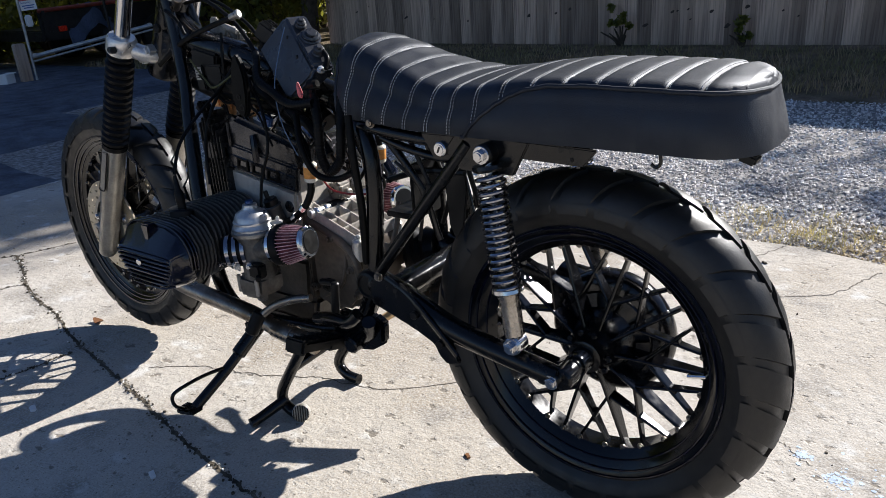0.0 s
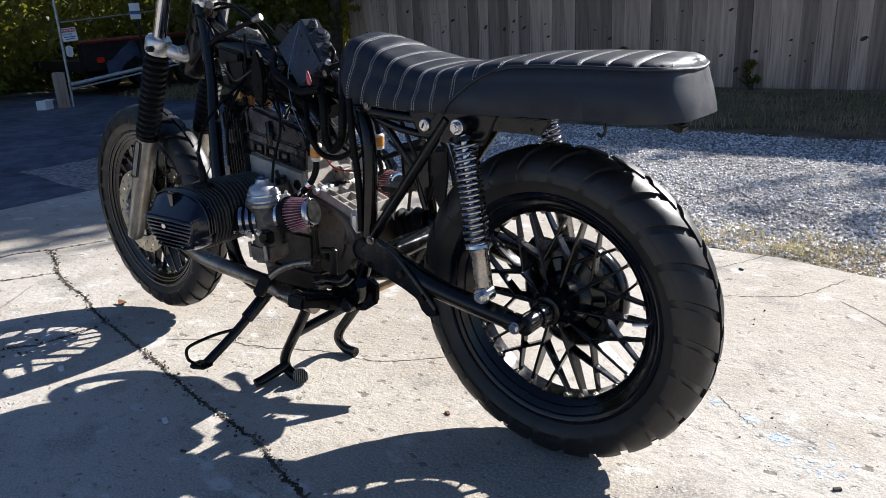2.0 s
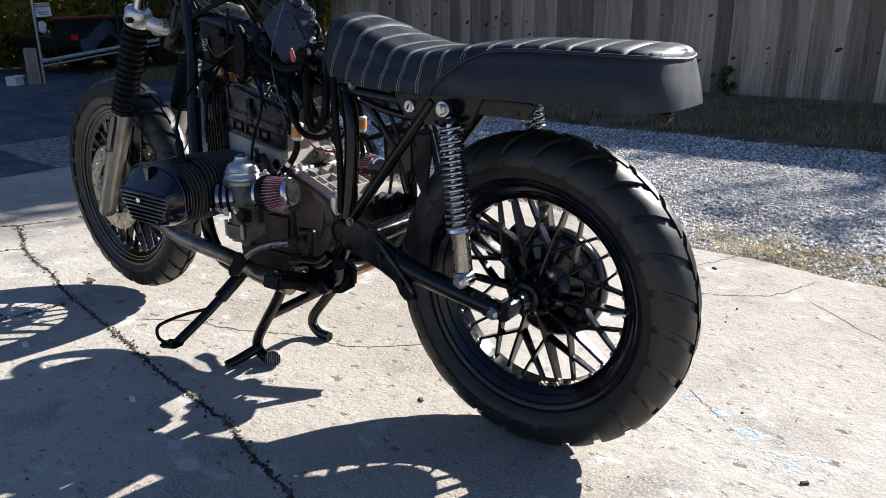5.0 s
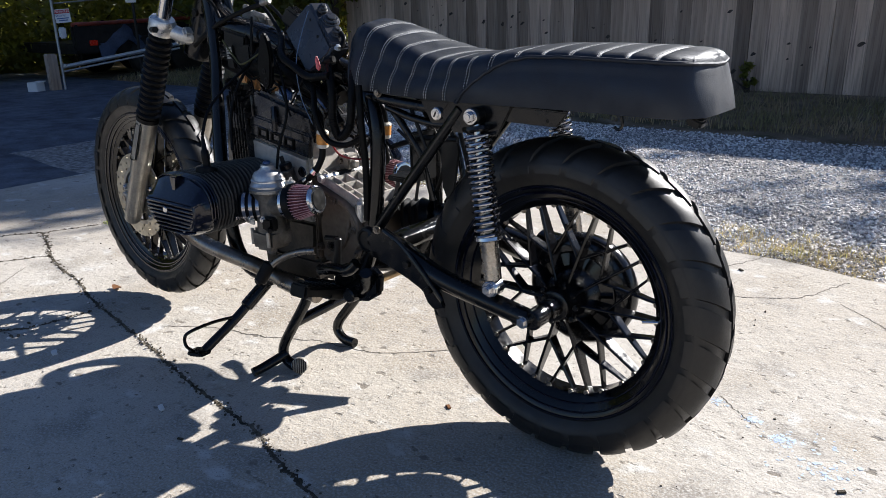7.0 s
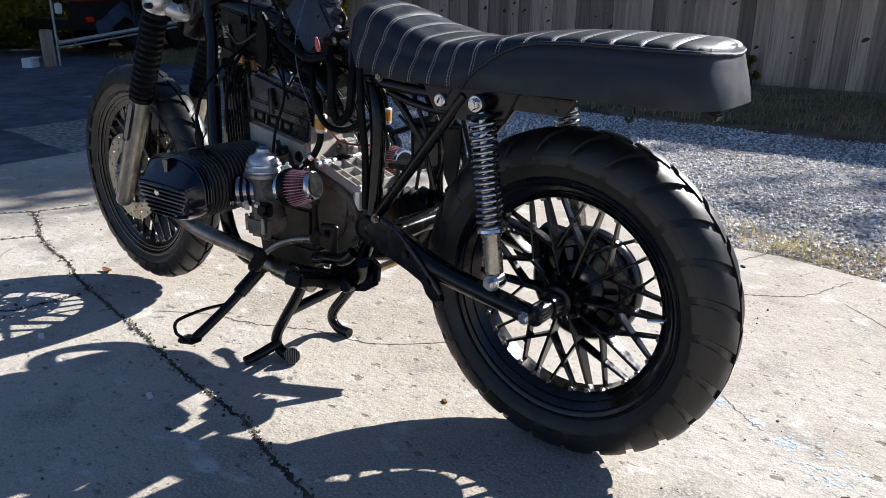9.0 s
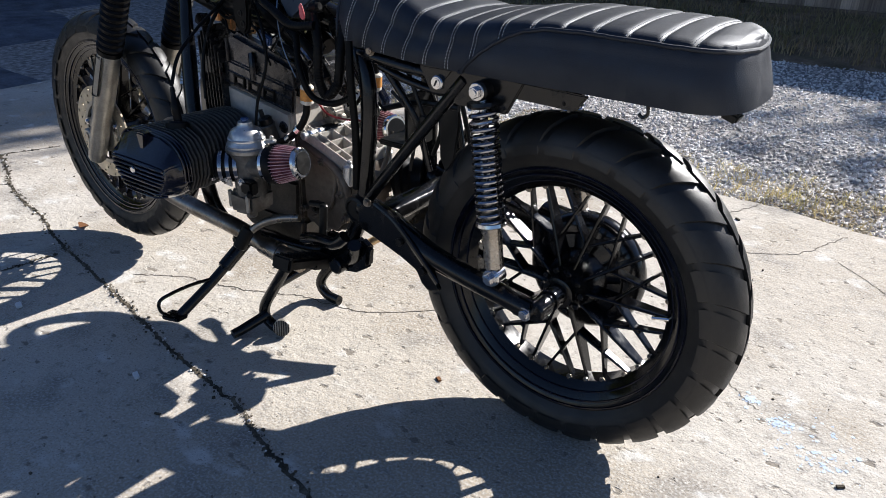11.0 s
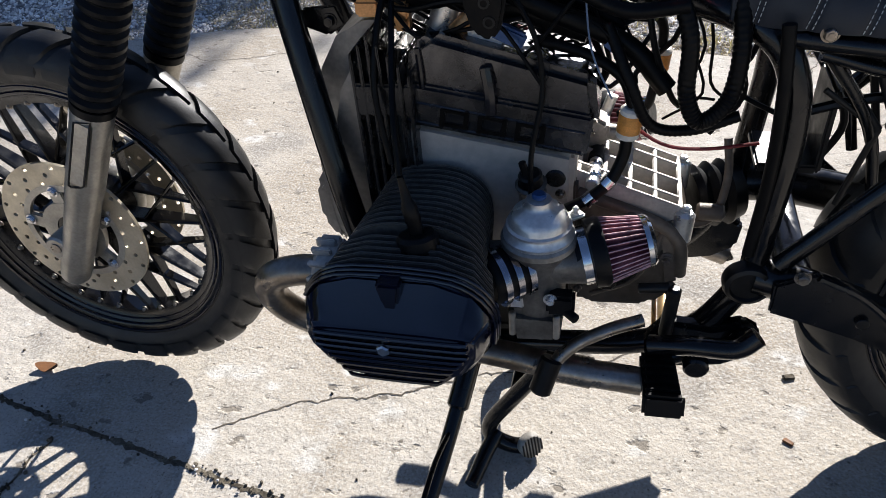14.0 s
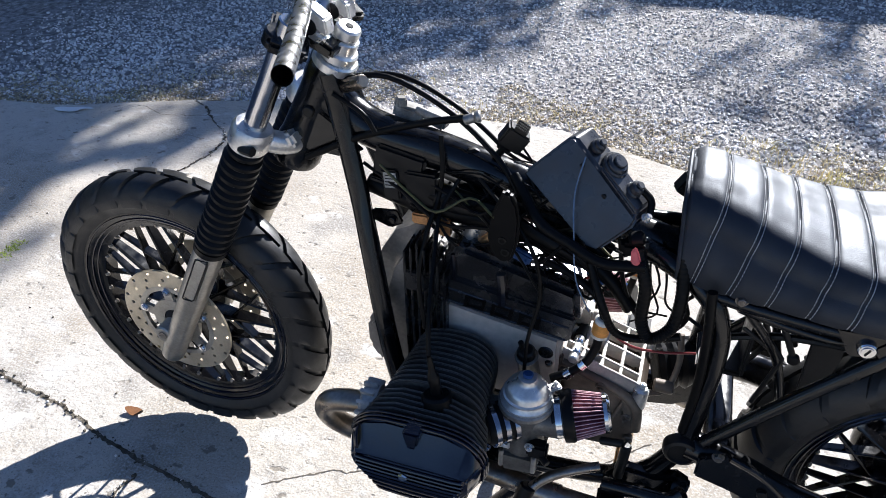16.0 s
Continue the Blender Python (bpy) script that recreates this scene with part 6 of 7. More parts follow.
# long cables over the backbone
for pts, r in (([(-1.04, -0.02, 0.935), (-0.96, -0.01, 0.945), (-0.86, -0.01, 0.9), (-0.78, -0.03, 0.845), (-0.74, -0.05, 0.8)], 0.0045), ([(-1.045, 0.0, 0.93), (-0.95, 0.02, 0.935), (-0.85, 0.02, 0.89), (-0.77, 0.0, 0.84)], 0.004), ([(-1.04, -0.04, 0.92), (-0.99, -0.05, 0.9), (-0.97, -0.05, 0.87)], 0.004), ([(-1.1, -0.055, 0.8), (-1.0, -0.05, 0.852), (-0.9, -0.035, 0.885), (-0.835, -0.028, 0.9)], 0.006), ([(-0.75, -0.06, 0.83), (-0.7, -0.115, 0.79), (-0.65, -0.124, 0.765), (-0.6, -0.128, 0.745), (-0.54, -0.125, 0.75)], 0.008), ([(-0.87, -0.04, 0.87), (-0.865, -0.055, 0.82), (-0.87, -0.06, 0.77), (-0.88, -0.1, 0.72), (-0.885, -0.13, 0.65), (-0.87, -0.15, 0.56)], 0.004)):
    if r == 0.008:
        ribbed = curve_points(pts, 30)
        part("conduit", tube(ribbed, lambda u: 0.0085 * (1 + 0.02 * math.sin(u * 120 * 1.6)), 12, 1), WIRE, bike, "black corrugated conduit")
        continue
    part("cable", tube(pts, r, 10), WIRE, bike, "black control cable")
part("cable_end", merge(rod((-0.835, -0.028, 0.9), (-0.818, -0.024, 0.906), 0.0075, 16, 0.002), rod((-0.818, -0.024, 0.906), (-0.81, -0.022, 0.908), 0.0095, 16, 0.002)), CASTALU, bike, "pale knurled cable end")
part("relay", merge(box((-0.952, -0.05, 0.775), (0.028, 0.02, 0.055), 0.003, (0, -5, 0)), box((-0.9, -0.045, 0.775), (0.055, 0.03, 0.06), 0.004)), SATIN, bike, "black relay with a white label")
part("relay_label", box((-0.952, -0.0605, 0.785), (0.022, 0.0012, 0.028), 0, (0, -5, 0)), GREYPLASTIC, bike, "small white label with rows of print")
for i in range(4):
    part("print_bar", box((-0.952, -0.0614, 0.776 + 0.006 * i), (0.017, 0.0008, 0.0017), 0, (0, -5, 0)), SATIN, bike)
hanger = part("coil_bracket", prism([(-0.752, 0.838), (-0.765, 0.805), (-0.772, 0.77), (-0.773, 0.748), (-0.767, 0.726), (-0.756, 0.712), (-0.742, 0.71), (-0.733, 0.722), (-0.727, 0.75), (-0.725, 0.79), (-0.73, 0.815), (-0.74, 0.834)], -0.128, -0.114, 0.004), WIRE, bike, "black moulded bracket with two holes")
for x, z, r in ((-0.75, 0.752, 0.0062), (-0.745, 0.731, 0.0068)):
    part("bracket_eye", turned([(0, r * 0.62), (0, r), (0.003, r), (0.003, r * 0.62)], (x, -0.1265, z), (x, -0.14, z), 18), SATIN, hanger)
part("engine_bracket", merge(prism([(-0.99, 0.72), (-0.945, 0.725), (-0.935, 0.7), (-0.96, 0.685), (-1.0, 0.7)], -0.052, -0.046, 0.003), bolt((-0.955, -0.052, 0.705), (0, -1, 0), 0.007)), BLACK, bike)
plug = part("connector_block", merge(box((-0.765, 0.005, 0.865), (0.04, 0.026, 0.034), 0.003, (0, 35, 15)), *[box((-0.752 + 0.0, -0.006 + 0.007 * k, 0.884), (0.022, 0.003, 0.006), 0.001, (0, 35, 15)) for k in range(4)]), SATIN, bike, "black multi-pin connector")
part("connector_lead", tube([(-0.775, 0.005, 0.85), (-0.8, 0.0, 0.825), (-0.83, -0.01, 0.84), (-0.84, -0.02, 0.8)], 0.006, 8), WIRE, plug)
part("junction_block", merge(box((-0.945, 0.04, 0.872), (0.05, 0.035, 0.024), 0.004, (0, 14, 12)), box((-0.9, 0.05, 0.862), (0.04, 0.03, 0.022), 0.004, (0, 20, -8)), box((-0.955, 0.03, 0.89), (0.018, 0.02, 0.018), 0.003, (0, 5, 30)), rod((-0.93, 0.03, 0.88), (-0.885, 0.03, 0.866), 0.007, 10, 0.002)), GREYPLASTIC, bike, "pale grey wiring junction block")
part("head_bolt", merge(rod((-1.088, -0.034, 0.882), (-1.088, -0.042, 0.882), 0.01, 20, 0.002)), SATIN, bike)
part("lug_tube", merge(rod((-1.03, -0.02, 0.925), (-0.99, -0.035, 0.945), 0.011, 16, 0.002)), STEEL, bike)
part("tag_holder", merge(rod((-0.57, -0.105, 0.777), (-0.548, -0.1, 0.782), 0.0115, 16, 0.004), box((-0.56, -0.105, 0.766), (0.038, 0.026, 0.022), 0.005)), WIRE, bike, "black plastic socket")
part("cable_seat", tube([(-0.445, -0.135, 0.735), (-0.437, -0.142, 0.66), (-0.432, -0.14, 0.56), (-0.436, -0.14, 0.45)], 0.0075, 10), WIRE, bike, "black cable tied along the seat tube")
part("blue_connector", box((-0.73, -0.085, 0.7), (0.04, 0.014, 0.02), 0.003, (0, 25, 0)), BLUE, bike, "small blue wire connector")
part("blue_connector", box((-0.607, -0.082, 0.687), (0.034, 0.014, 0.018), 0.003, (0, 40, 0)), BLUE, bike, "small blue wire connector")
part("battery_tray", merge(box((-0.4, -0.01, 0.53), (0.07, 0.11, 0.012), 0.003), box((-0.365, -0.01, 0.58), (0.008, 0.11, 0.11), 0.003)), SATIN, bike, "empty black battery tray")
part("red_tag", prism([(-0.563, 0.785), (-0.557, 0.793), (-0.552, 0.783), (-0.547, 0.768), (-0.552, 0.76), (-0.561, 0.764)], -0.143, -0.138, 0.002), TAG, bike, "faded red plastic tag")
PLACED["across"] = False
far_fuel = part("fuel_filter", rod((-0.555, 0.06, 0.588), (-0.551, 0.06, 0.626), 0.0135, 22, 0.003), CLEAR, bike, "milky fuel filter with an amber core")
part("filter_core", rod((-0.554, 0.06, 0.597), (-0.552, 0.06, 0.619), 0.0138, 22), AMBER, far_fuel)
part("fuel_hose", merge(tube([(-0.555, 0.06, 0.588), (-0.558, 0.062, 0.56), (-0.565, 0.075, 0.53), (-0.6, 0.09, 0.51)], 0.0065, 10), tube([(-0.551, 0.06, 0.626), (-0.555, 0.055, 0.66), (-0.58, 0.045, 0.69)], 0.0065, 10)), WIRE, far_fuel)
PLACED["across"] = True
fuel = part("fuel_filter", merge(rod((-0.59, -0.112, 0.588), (-0.586, -0.112, 0.628), 0.0135, 22, 0.003)), CLEAR, bike, "milky fuel filter with an amber core")
part("filter_core", merge(rod((-0.589, -0.112, 0.597), (-0.587, -0.112, 0.62), 0.0138, 22)), AMBER, fuel)
part("fuel_hose", merge(tube([(-0.59, -0.112, 0.588), (-0.592, -0.115, 0.565), (-0.605, -0.125, 0.535), (-0.63, -0.133, 0.512), (-0.655, -0.14, 0.5)], 0.0075, 10), tube([(-0.586, -0.112, 0.628), (-0.6, -0.105, 0.66), (-0.64, -0.09, 0.68), (-0.7, -0.07, 0.69)], 0.0065, 10)), WIRE, fuel)
part("hose_clamp", merge(rod((-0.624, -0.131, 0.516), (-0.633, -0.134, 0.508), 0.0092, 14), rod((-0.604, -0.125, 0.538), (-0.611, -0.128, 0.53), 0.0092, 14)), CHROME, fuel)
part("blue_wire", tube([(-0.648, -0.066, 0.882), (-0.655, -0.092, 0.83), (-0.645, -0.122, 0.77), (-0.635, -0.124, 0.7), (-0.61, -0.118, 0.64)], 0.0011, 8), BLUEWIRE, bike, "thin pale blue wire")
part("red_wire", tube([(-0.6, -0.08, 0.6), (-0.55, -0.1, 0.575), (-0.5, -0.1, 0.57), (-0.44, -0.09, 0.575)], 0.0022, 8), REDWIRE, bike, "red wire")
PLACED["across"] = False
vent = part("breather", merge(rod((-0.627, -0.096, 0.507), (-0.624, -0.02, 0.508), 0.0088, 16, 0.002), rod((-0.624, 0.0, 0.508), (-0.621, 0.075, 0.507), 0.0088, 16, 0.002), tube([(-0.621, 0.07, 0.507), (-0.618, 0.085, 0.515), (-0.61, 0.09, 0.54)], 0.008, 12)), BRIGHT, bike, "pale breather pipe across the gearbox")
part("pipe_sleeve", rod((-0.6255, -0.04, 0.508), (-0.6235, 0.012, 0.508), 0.0105, 16, 0.002), BOOT, vent, "black rubber sleeve")
for y in (-0.082, -0.056, 0.03):
    part("pipe_band", rod((-0.6255, y, 0.508), (-0.6255, y + 0.006, 0.508), 0.0108, 16, 0.001), CHROME, vent)
lump = part("alloy_casting", merge(prism([(-0.655, 0.512), (-0.662, 0.54), (-0.652, 0.553), (-0.64, 0.547), (-0.628, 0.556), (-0.612, 0.548), (-0.61, 0.53), (-0.618, 0.512)], -0.012, 0.022, 0.004), rod((-0.628, 0.005, 0.53), (-0.6, 0.005, 0.528), 0.011, 14, 0.003)), CASTALU, bike, "pale cast fitting above the gearbox")
part("casting_bolt", bolt((-0.637, -0.012, 0.536), (0, -1, 0), 0.006), STEEL, lump)
PLACED["across"] = True
part("copper_terminal", box((-0.9, -0.04, 0.725), (0.03, 0.03, 0.02), 0.003), COPPER, bike, "copper terminal on top of the engine")
part("copper_terminal", box((-0.86, -0.06, 0.715), (0.02, 0.02, 0.035), 0.003), COPPER, bike, "copper terminal on top of the engine")
part("pipe_stub", rod((-0.8, -0.06, 0.69), (-0.77, -0.06, 0.72), 0.012, 14, 0.003), COPPER, bike)
part("starter_end", rod((-0.82, -0.03, 0.69), (-0.8, -0.03, 0.735), 0.018, 16, 0.004), BRIGHT, bike, "bright starter housing end")
part("alloy_block", box((-0.76, -0.04, 0.69), (0.05, 0.03, 0.03), 0.005), BRIGHT, bike)

PLACED["across"] = False

# ---- gravel, weeds and grass ----
rs = np.random.RandomState(4)


def scatter_stones(name, spots, sizes, mat, label, parent=None, lift=0.35):
    """Many small uneven stones as one joined mesh."""
    base = np.array([(0, 0, 1), (0.894, 0, 0.447), (0.276, 0.851, 0.447), (-0.724, 0.526, 0.447), (-0.724, -0.526, 0.447), (0.276, -0.851, 0.447), (0.724, 0.526, -0.447), (-0.276, 0.851, -0.447), (-0.894, 0, -0.447), (-0.276, -0.851, -0.447), (0.724, -0.526, -0.447), (0, 0, -1)])
    tri = np.array([(0, 1, 2), (0, 2, 3), (0, 3, 4), (0, 4, 5), (0, 5, 1), (1, 6, 2), (2, 7, 3), (3, 8, 4), (4, 9, 5), (5, 10, 1), (6, 7, 2), (7, 8, 3), (8, 9, 4), (9, 10, 5), (10, 6, 1)])
    n = len(spots)
    v = base[None] * (0.75 + 0.5 * rs.rand(n, 12, 1)) * sizes[:, None, None] * (0.6 + 0.8 * rs.rand(n, 1, 3))
    a = rs.rand(n) * 6.283
    c, s = np.cos(a)[:, None], np.sin(a)[:, None]
    x, y = v[..., 0] * c - v[..., 1] * s, v[..., 0] * s + v[..., 1] * c
    v = np.stack([x + spots[:, None, 0], y + spots[:, None, 1], v[..., 2] * 0.8 + spots[:, None, 2] + lift * sizes[:, None]], -1)
    f = (tri[None] + 12 * np.arange(n)[:, None, None]).reshape(-1, 3)
    me = bpy.data.meshes.new(name)
    me.from_pydata(v.reshape(-1, 3).tolist(), [], f.tolist())
    return tagged(link_mesh(name, me, mat, parent), label, "gravel", kind="stuff")


spots = []
for x, y, k in zip(rs.uniform(-4.6, 3.6, 157000), rs.uniform(1.2, 4.15, 157000), rs.rand(157000)):
    e = edge_y(x) if -3.6 < x < 3.4 else 0.6
    if y > e + 0.0 and k < 1.0 / (0.6 + 0.35 * (y - 1.3)) * 0.62 * min(1.0, (3.6 - x) / 1.5, (x + 4.1) / 0.9):
        spots.append((x, y, ground_height(x, y)))
spots = np.array(spots[:84000])
scatter_stones("gravel_stones", spots, 0.0036 + 0.0058 * rs.rand(len(spots)) ** 2, PEBBLE, "loose pale grey crushed gravel stones")
fines = np.array([(x, y, 0.0) for x, y in zip(rs.uniform(-3.2, 1.6, 420), rs.uniform(-1.5, 1.3, 420)) if y < edge_y(x) - 0.02])
scatter_stones("grit", fines, 0.0012 + 0.003 * rs.rand(len(fines)) ** 3, CRACK, "small dark grit scattered on the concrete")

line_ = [c for c in CRUMBS if c[2] > 0.0055]
pick_ = rs.randint(len(line_), size=3200)
crumbs = np.array([(line_[i][0] + rs.randn() * line_[i][2] * 0.5, line_[i][1] + rs.randn() * line_[i][2] * 0.5, 0.001) for i in pick_])
scatter_stones("crack_crumbs", crumbs[:2800], 0.0007 + 0.0036 * rs.rand(2800) ** 3, CRACK, "dark dirt crumbs filling the cracks")
scatter_stones("crack_chips", crumbs[2800:], 0.0007 + 0.0032 * rs.rand(400) ** 2, PEBBLE, "pale concrete chips along the cracks")


rubble = np.array([(-1.67 + 0.03 * rs.randn() + 0.12 * k, -0.655 + 0.035 * rs.randn() + 0.3 * k * rs.rand(), 0.0) for k in rs.rand(150) ** 3])
scatter_stones("crack_rubble", rubble[:95], 0.0015 + 0.0075 * rs.rand(95) ** 2, CRACK, "dark dirt and rubble in the crack")
scatter_stones("pale_rubble", rubble[95:], 0.0015 + 0.009 * rs.rand(55) ** 2, PEBBLE, "pale concrete flakes lying along the crack")


def blades(name, spots, height, width, mat, label, lean=0.5, category="grass"):
    """Grass as one joined mesh of bent, tapering blades."""
    n = len(spots)
    h = height * (0.45 + 0.9 * rs.rand(n))
    a = rs.rand(n) * 6.283
    ln = lean * h * (0.3 + rs.rand(n))
    dx, dy = np.cos(a), np.sin(a)
    w = width * (0.6 + 0.8 * rs.rand(n))
    v = np.zeros((n, 5, 3))
    for k, (u, wk) in enumerate(((0, 1), (0, -1), (0.55, 0.8), (0.55, -0.8), (1, 0))):
        v[:, k, 0] = spots[:, 0] + dx * ln * u * u - dy * w * wk * 0.5
        v[:, k, 1] = spots[:, 1] + dy * ln * u * u + dx * w * wk * 0.5
        v[:, k, 2] = spots[:, 2] + h * u * (1 - 0.15 * u * lean)
    i = 5 * np.arange(n)[:, None]
    f = [tuple(q) for q in (i + np.array([0, 1, 3, 2])).tolist()] + [tuple(q) for q in (i + np.array([2, 3, 4])).tolist()]
    me = bpy.data.meshes.new(name)
    me.from_pydata(v.reshape(-1, 3).tolist(), [], f)
    return tagged(link_mesh(name, me, mat, None), label, category, kind="stuff")


def clumps(centres, spread, per):
    out = []
    for x, y in centres:
        for _ in range(per):
            px, py = x + rs.randn() * spread, y + rs.randn() * spread * 0.7
            out.append((px, py, max(ground_height(px, py), -0.02)))
    return np.array(out)


moss = np.array([(-2.475 + 0.014 * rs.randn(), 0.353 + 0.1 * (rs.rand() - 0.5), 0.0) for _ in range(150)])
blades("moss", moss, 0.008, 0.0035, MOSS, "yellow-green moss in the crack", 1.4, "moss")
edge_clumps = [(x, edge_y(x) + 0.06 + 0.22 * rs.rand()) for x in rs.uniform(-1.2, 1.3, 46)] + [(x, edge_y(x) + 0.05 + 0.35 * rs.rand()) for x in rs.uniform(-0.35, 0.9, 80)]
dx_ = rs.uniform(-1.3, 1.5, 9500)
dead = np.array([(x, edge_y(x) + 0.01 + 0.42 * k * k, ground_height(x, edge_y(x)) + 0.006) for x, k in zip(dx_, rs.rand(9500)) if noise.noise((x * 3.1, k * 1.7, 4)) > -0.12])
scatter_stones("dry_debris", dead, 0.0022 + 0.0045 * rs.rand(len(dead)) ** 2, DEBRIS, "tan dry leaf and twig debris along the slab's edge")
re_ = np.random.RandomState(21)
ex_ = re_.uniform(-3.5, -1.3, 9000)
dead = np.array([(x, edge_y(x) + 0.01 + 0.42 * k * k, ground_height(x, edge_y(x)) + 0.006) for x, k in zip(ex_, re_.rand(9000)) if noise.noise((x * 2.3, k * 1.7, 9)) > -0.1])
scatter_stones("dry_debris", dead, 0.002 + 0.0048 * re_.rand(len(dead)) ** 2, DEBRIS, "tan dry leaf and twig debris along the slab's edge")
tuft = [(x, edge_y(x) + 0.05 + 0.4 * k * k) for x, k in zip(re_.uniform(-3.5, -1.3, 70), re_.rand(70))]
blades("dry_weeds", clumps(tuft, 0.06, 12), 0.022, 0.003, DRYGRASS, "yellowed dry weeds along the slab's edge", 1.3)
blades("dry_weeds", clumps(edge_clumps, 0.05, 9), 0.03, 0.0034, DRYGRASS, "yellowed dry weeds along the slab's edge", 1.2)
strip = np.stack([rs.uniform(-9.5, 5, 26000), rs.uniform(4.25, 6.45, 26000), np.full(26000, -0.03)], -1)
strip[:, 1] = 4.25 + (strip[:, 1] - 4.25) ** 0.9
blades("grass_strip", strip, 0.11, 0.007, GRASS, "rough dull grass along the foot of the fence", 0.7)
bv = [(x, y, -0.026 + 0.05 * max(0, y - 4.2) * 0.4 + 0.02 * noise.noise((x, y * 2, 1))) for y in (4.1, 4.5, 5, 5.6, 6.2, 6.8, 8, 14) for x in [-14 + 0.8 * i for i in range(32)]]
bf = [(j * 32 + i, j * 32 + i + 1, (j + 1) * 32 + i + 1, (j + 1) * 32 + i) for j in range(7) for i in range(31)]
tagged(flat_mesh("ground_bank", bv, bf, SOIL, smooth=True), "dry soil bank below the fence", "soil", kind="structure")

# ---- wooden fence ----
FENCE_X = -6.97
fence = thing("fence", (-1, 6.5, 0), "tall weathered grey board fence with knots", "fence")
shapes = []
for k in range(6):
    w, h = 0.1435 + 0.004 * rs.rand(), 1.95
    bm = bmesh.new()
    cols = [-w / 2, -w * 0.17, w * 0.2, w / 2]
    g = {}
    for j in range(9):
        z = h * j / 8
        for i, c in enumerate(cols):
            for d in (0, 1):
                wob = 0.003 * noise.noise((z * 1.3, k * 7 + i, d)) 
                g[i, j, d] = bm.verts.new((c + wob + 0.004 * noise.noise((z * 0.8, k, 3)), (-0.009 if d == 0 else 0.009) + 0.003 * noise.noise((z, k * 3 + i, 8)), z))
    for j in range(8):
        for i in range(3):
            bm.faces.new((g[i, j, 0], g[i + 1, j, 0], g[i + 1, j + 1, 0], g[i, j + 1, 0]))
            bm.faces.new((g[i, j, 1], g[i, j + 1, 1], g[i + 1, j + 1, 1], g[i + 1, j, 1]))
        bm.faces.new((g[0, j, 0], g[0, j + 1, 0], g[0, j + 1, 1], g[0, j, 1]))
        bm.faces.new((g[3, j, 0], g[3, j, 1], g[3, j + 1, 1], g[3, j + 1, 0]))
    for i in range(3):
        bm.faces.new((g[i, 8, 0], g[i + 1, 8, 0], g[i + 1, 8, 1], g[i, 8, 1]))
    bmesh.ops.recalc_face_normals(bm, faces=bm.faces)
    me = bpy.data.meshes.new("board")
    bm.to_mesh(me)
    bm.free()
    me.materials.append(WOOD)
    shapes.append(me)
x, i = FENCE_X, 0
kv, kf = [], []
while x < 6.5:
    ob = new("board", shapes[rs.randint(6)])
    ob.parent = fence
    ob.matrix_parent_inverse = fence.matrix_world.inverted()
    yy = 6.5 + 0.003 * rs.randn()
    ob.matrix_basis = pose(x, yy, 0.02 * rs.rand() - 0.02, 0, 0.1 * rs.randn(), 180 * rs.randint(2))
    for _ in range(rs.randint(1, 6)):
        kx, kz, kr = x + 0.045 * rs.randn(), 0.2 + 1.5 * rs.rand(), 0.006 + 0.021 * rs.rand() ** 1.6
        kx = min(max(kx, x - 0.05), x + 0.05)
        o = len(kv)
        kv += [(kx + kr * (0.7 + 0.9 * rs.rand()) * math.cos(a), yy - 0.0135, kz + kr * (0.45 + 0.6 * rs.rand()) * math.sin(a) + 0.4 * kr * math.cos(a)) for a in (2 * math.pi * q / 9 for q in range(9))]
        kf.append(tuple(range(o, o + 9)))
    back = new("board", shapes[rs.randint(6)])
    back.parent = fence
    back.matrix_parent_inverse = fence.matrix_world.inverted()
    back.matrix_basis = pose(x + 0.073, 6.537, -0.02, 0, 0, 180 * rs.randint(2))
    x += 0.1445 + 0.006 * rs.rand()
    i += 1
knots = flat_mesh("knots", kv, kf, KNOT, fence)
knots.matrix_parent_inverse = fence.matrix_world.inverted()
knots["kind"] = "stuff"
for z in (0.35, 1.5):
    r = part("rail", box(((FENCE_X + 6.5) / 2, 6.575, z), (6.5 - FENCE_X, 0.04, 0.09), 0.004), WOOD, fence)
    r.matrix_parent_inverse = fence.matrix_world.inverted()


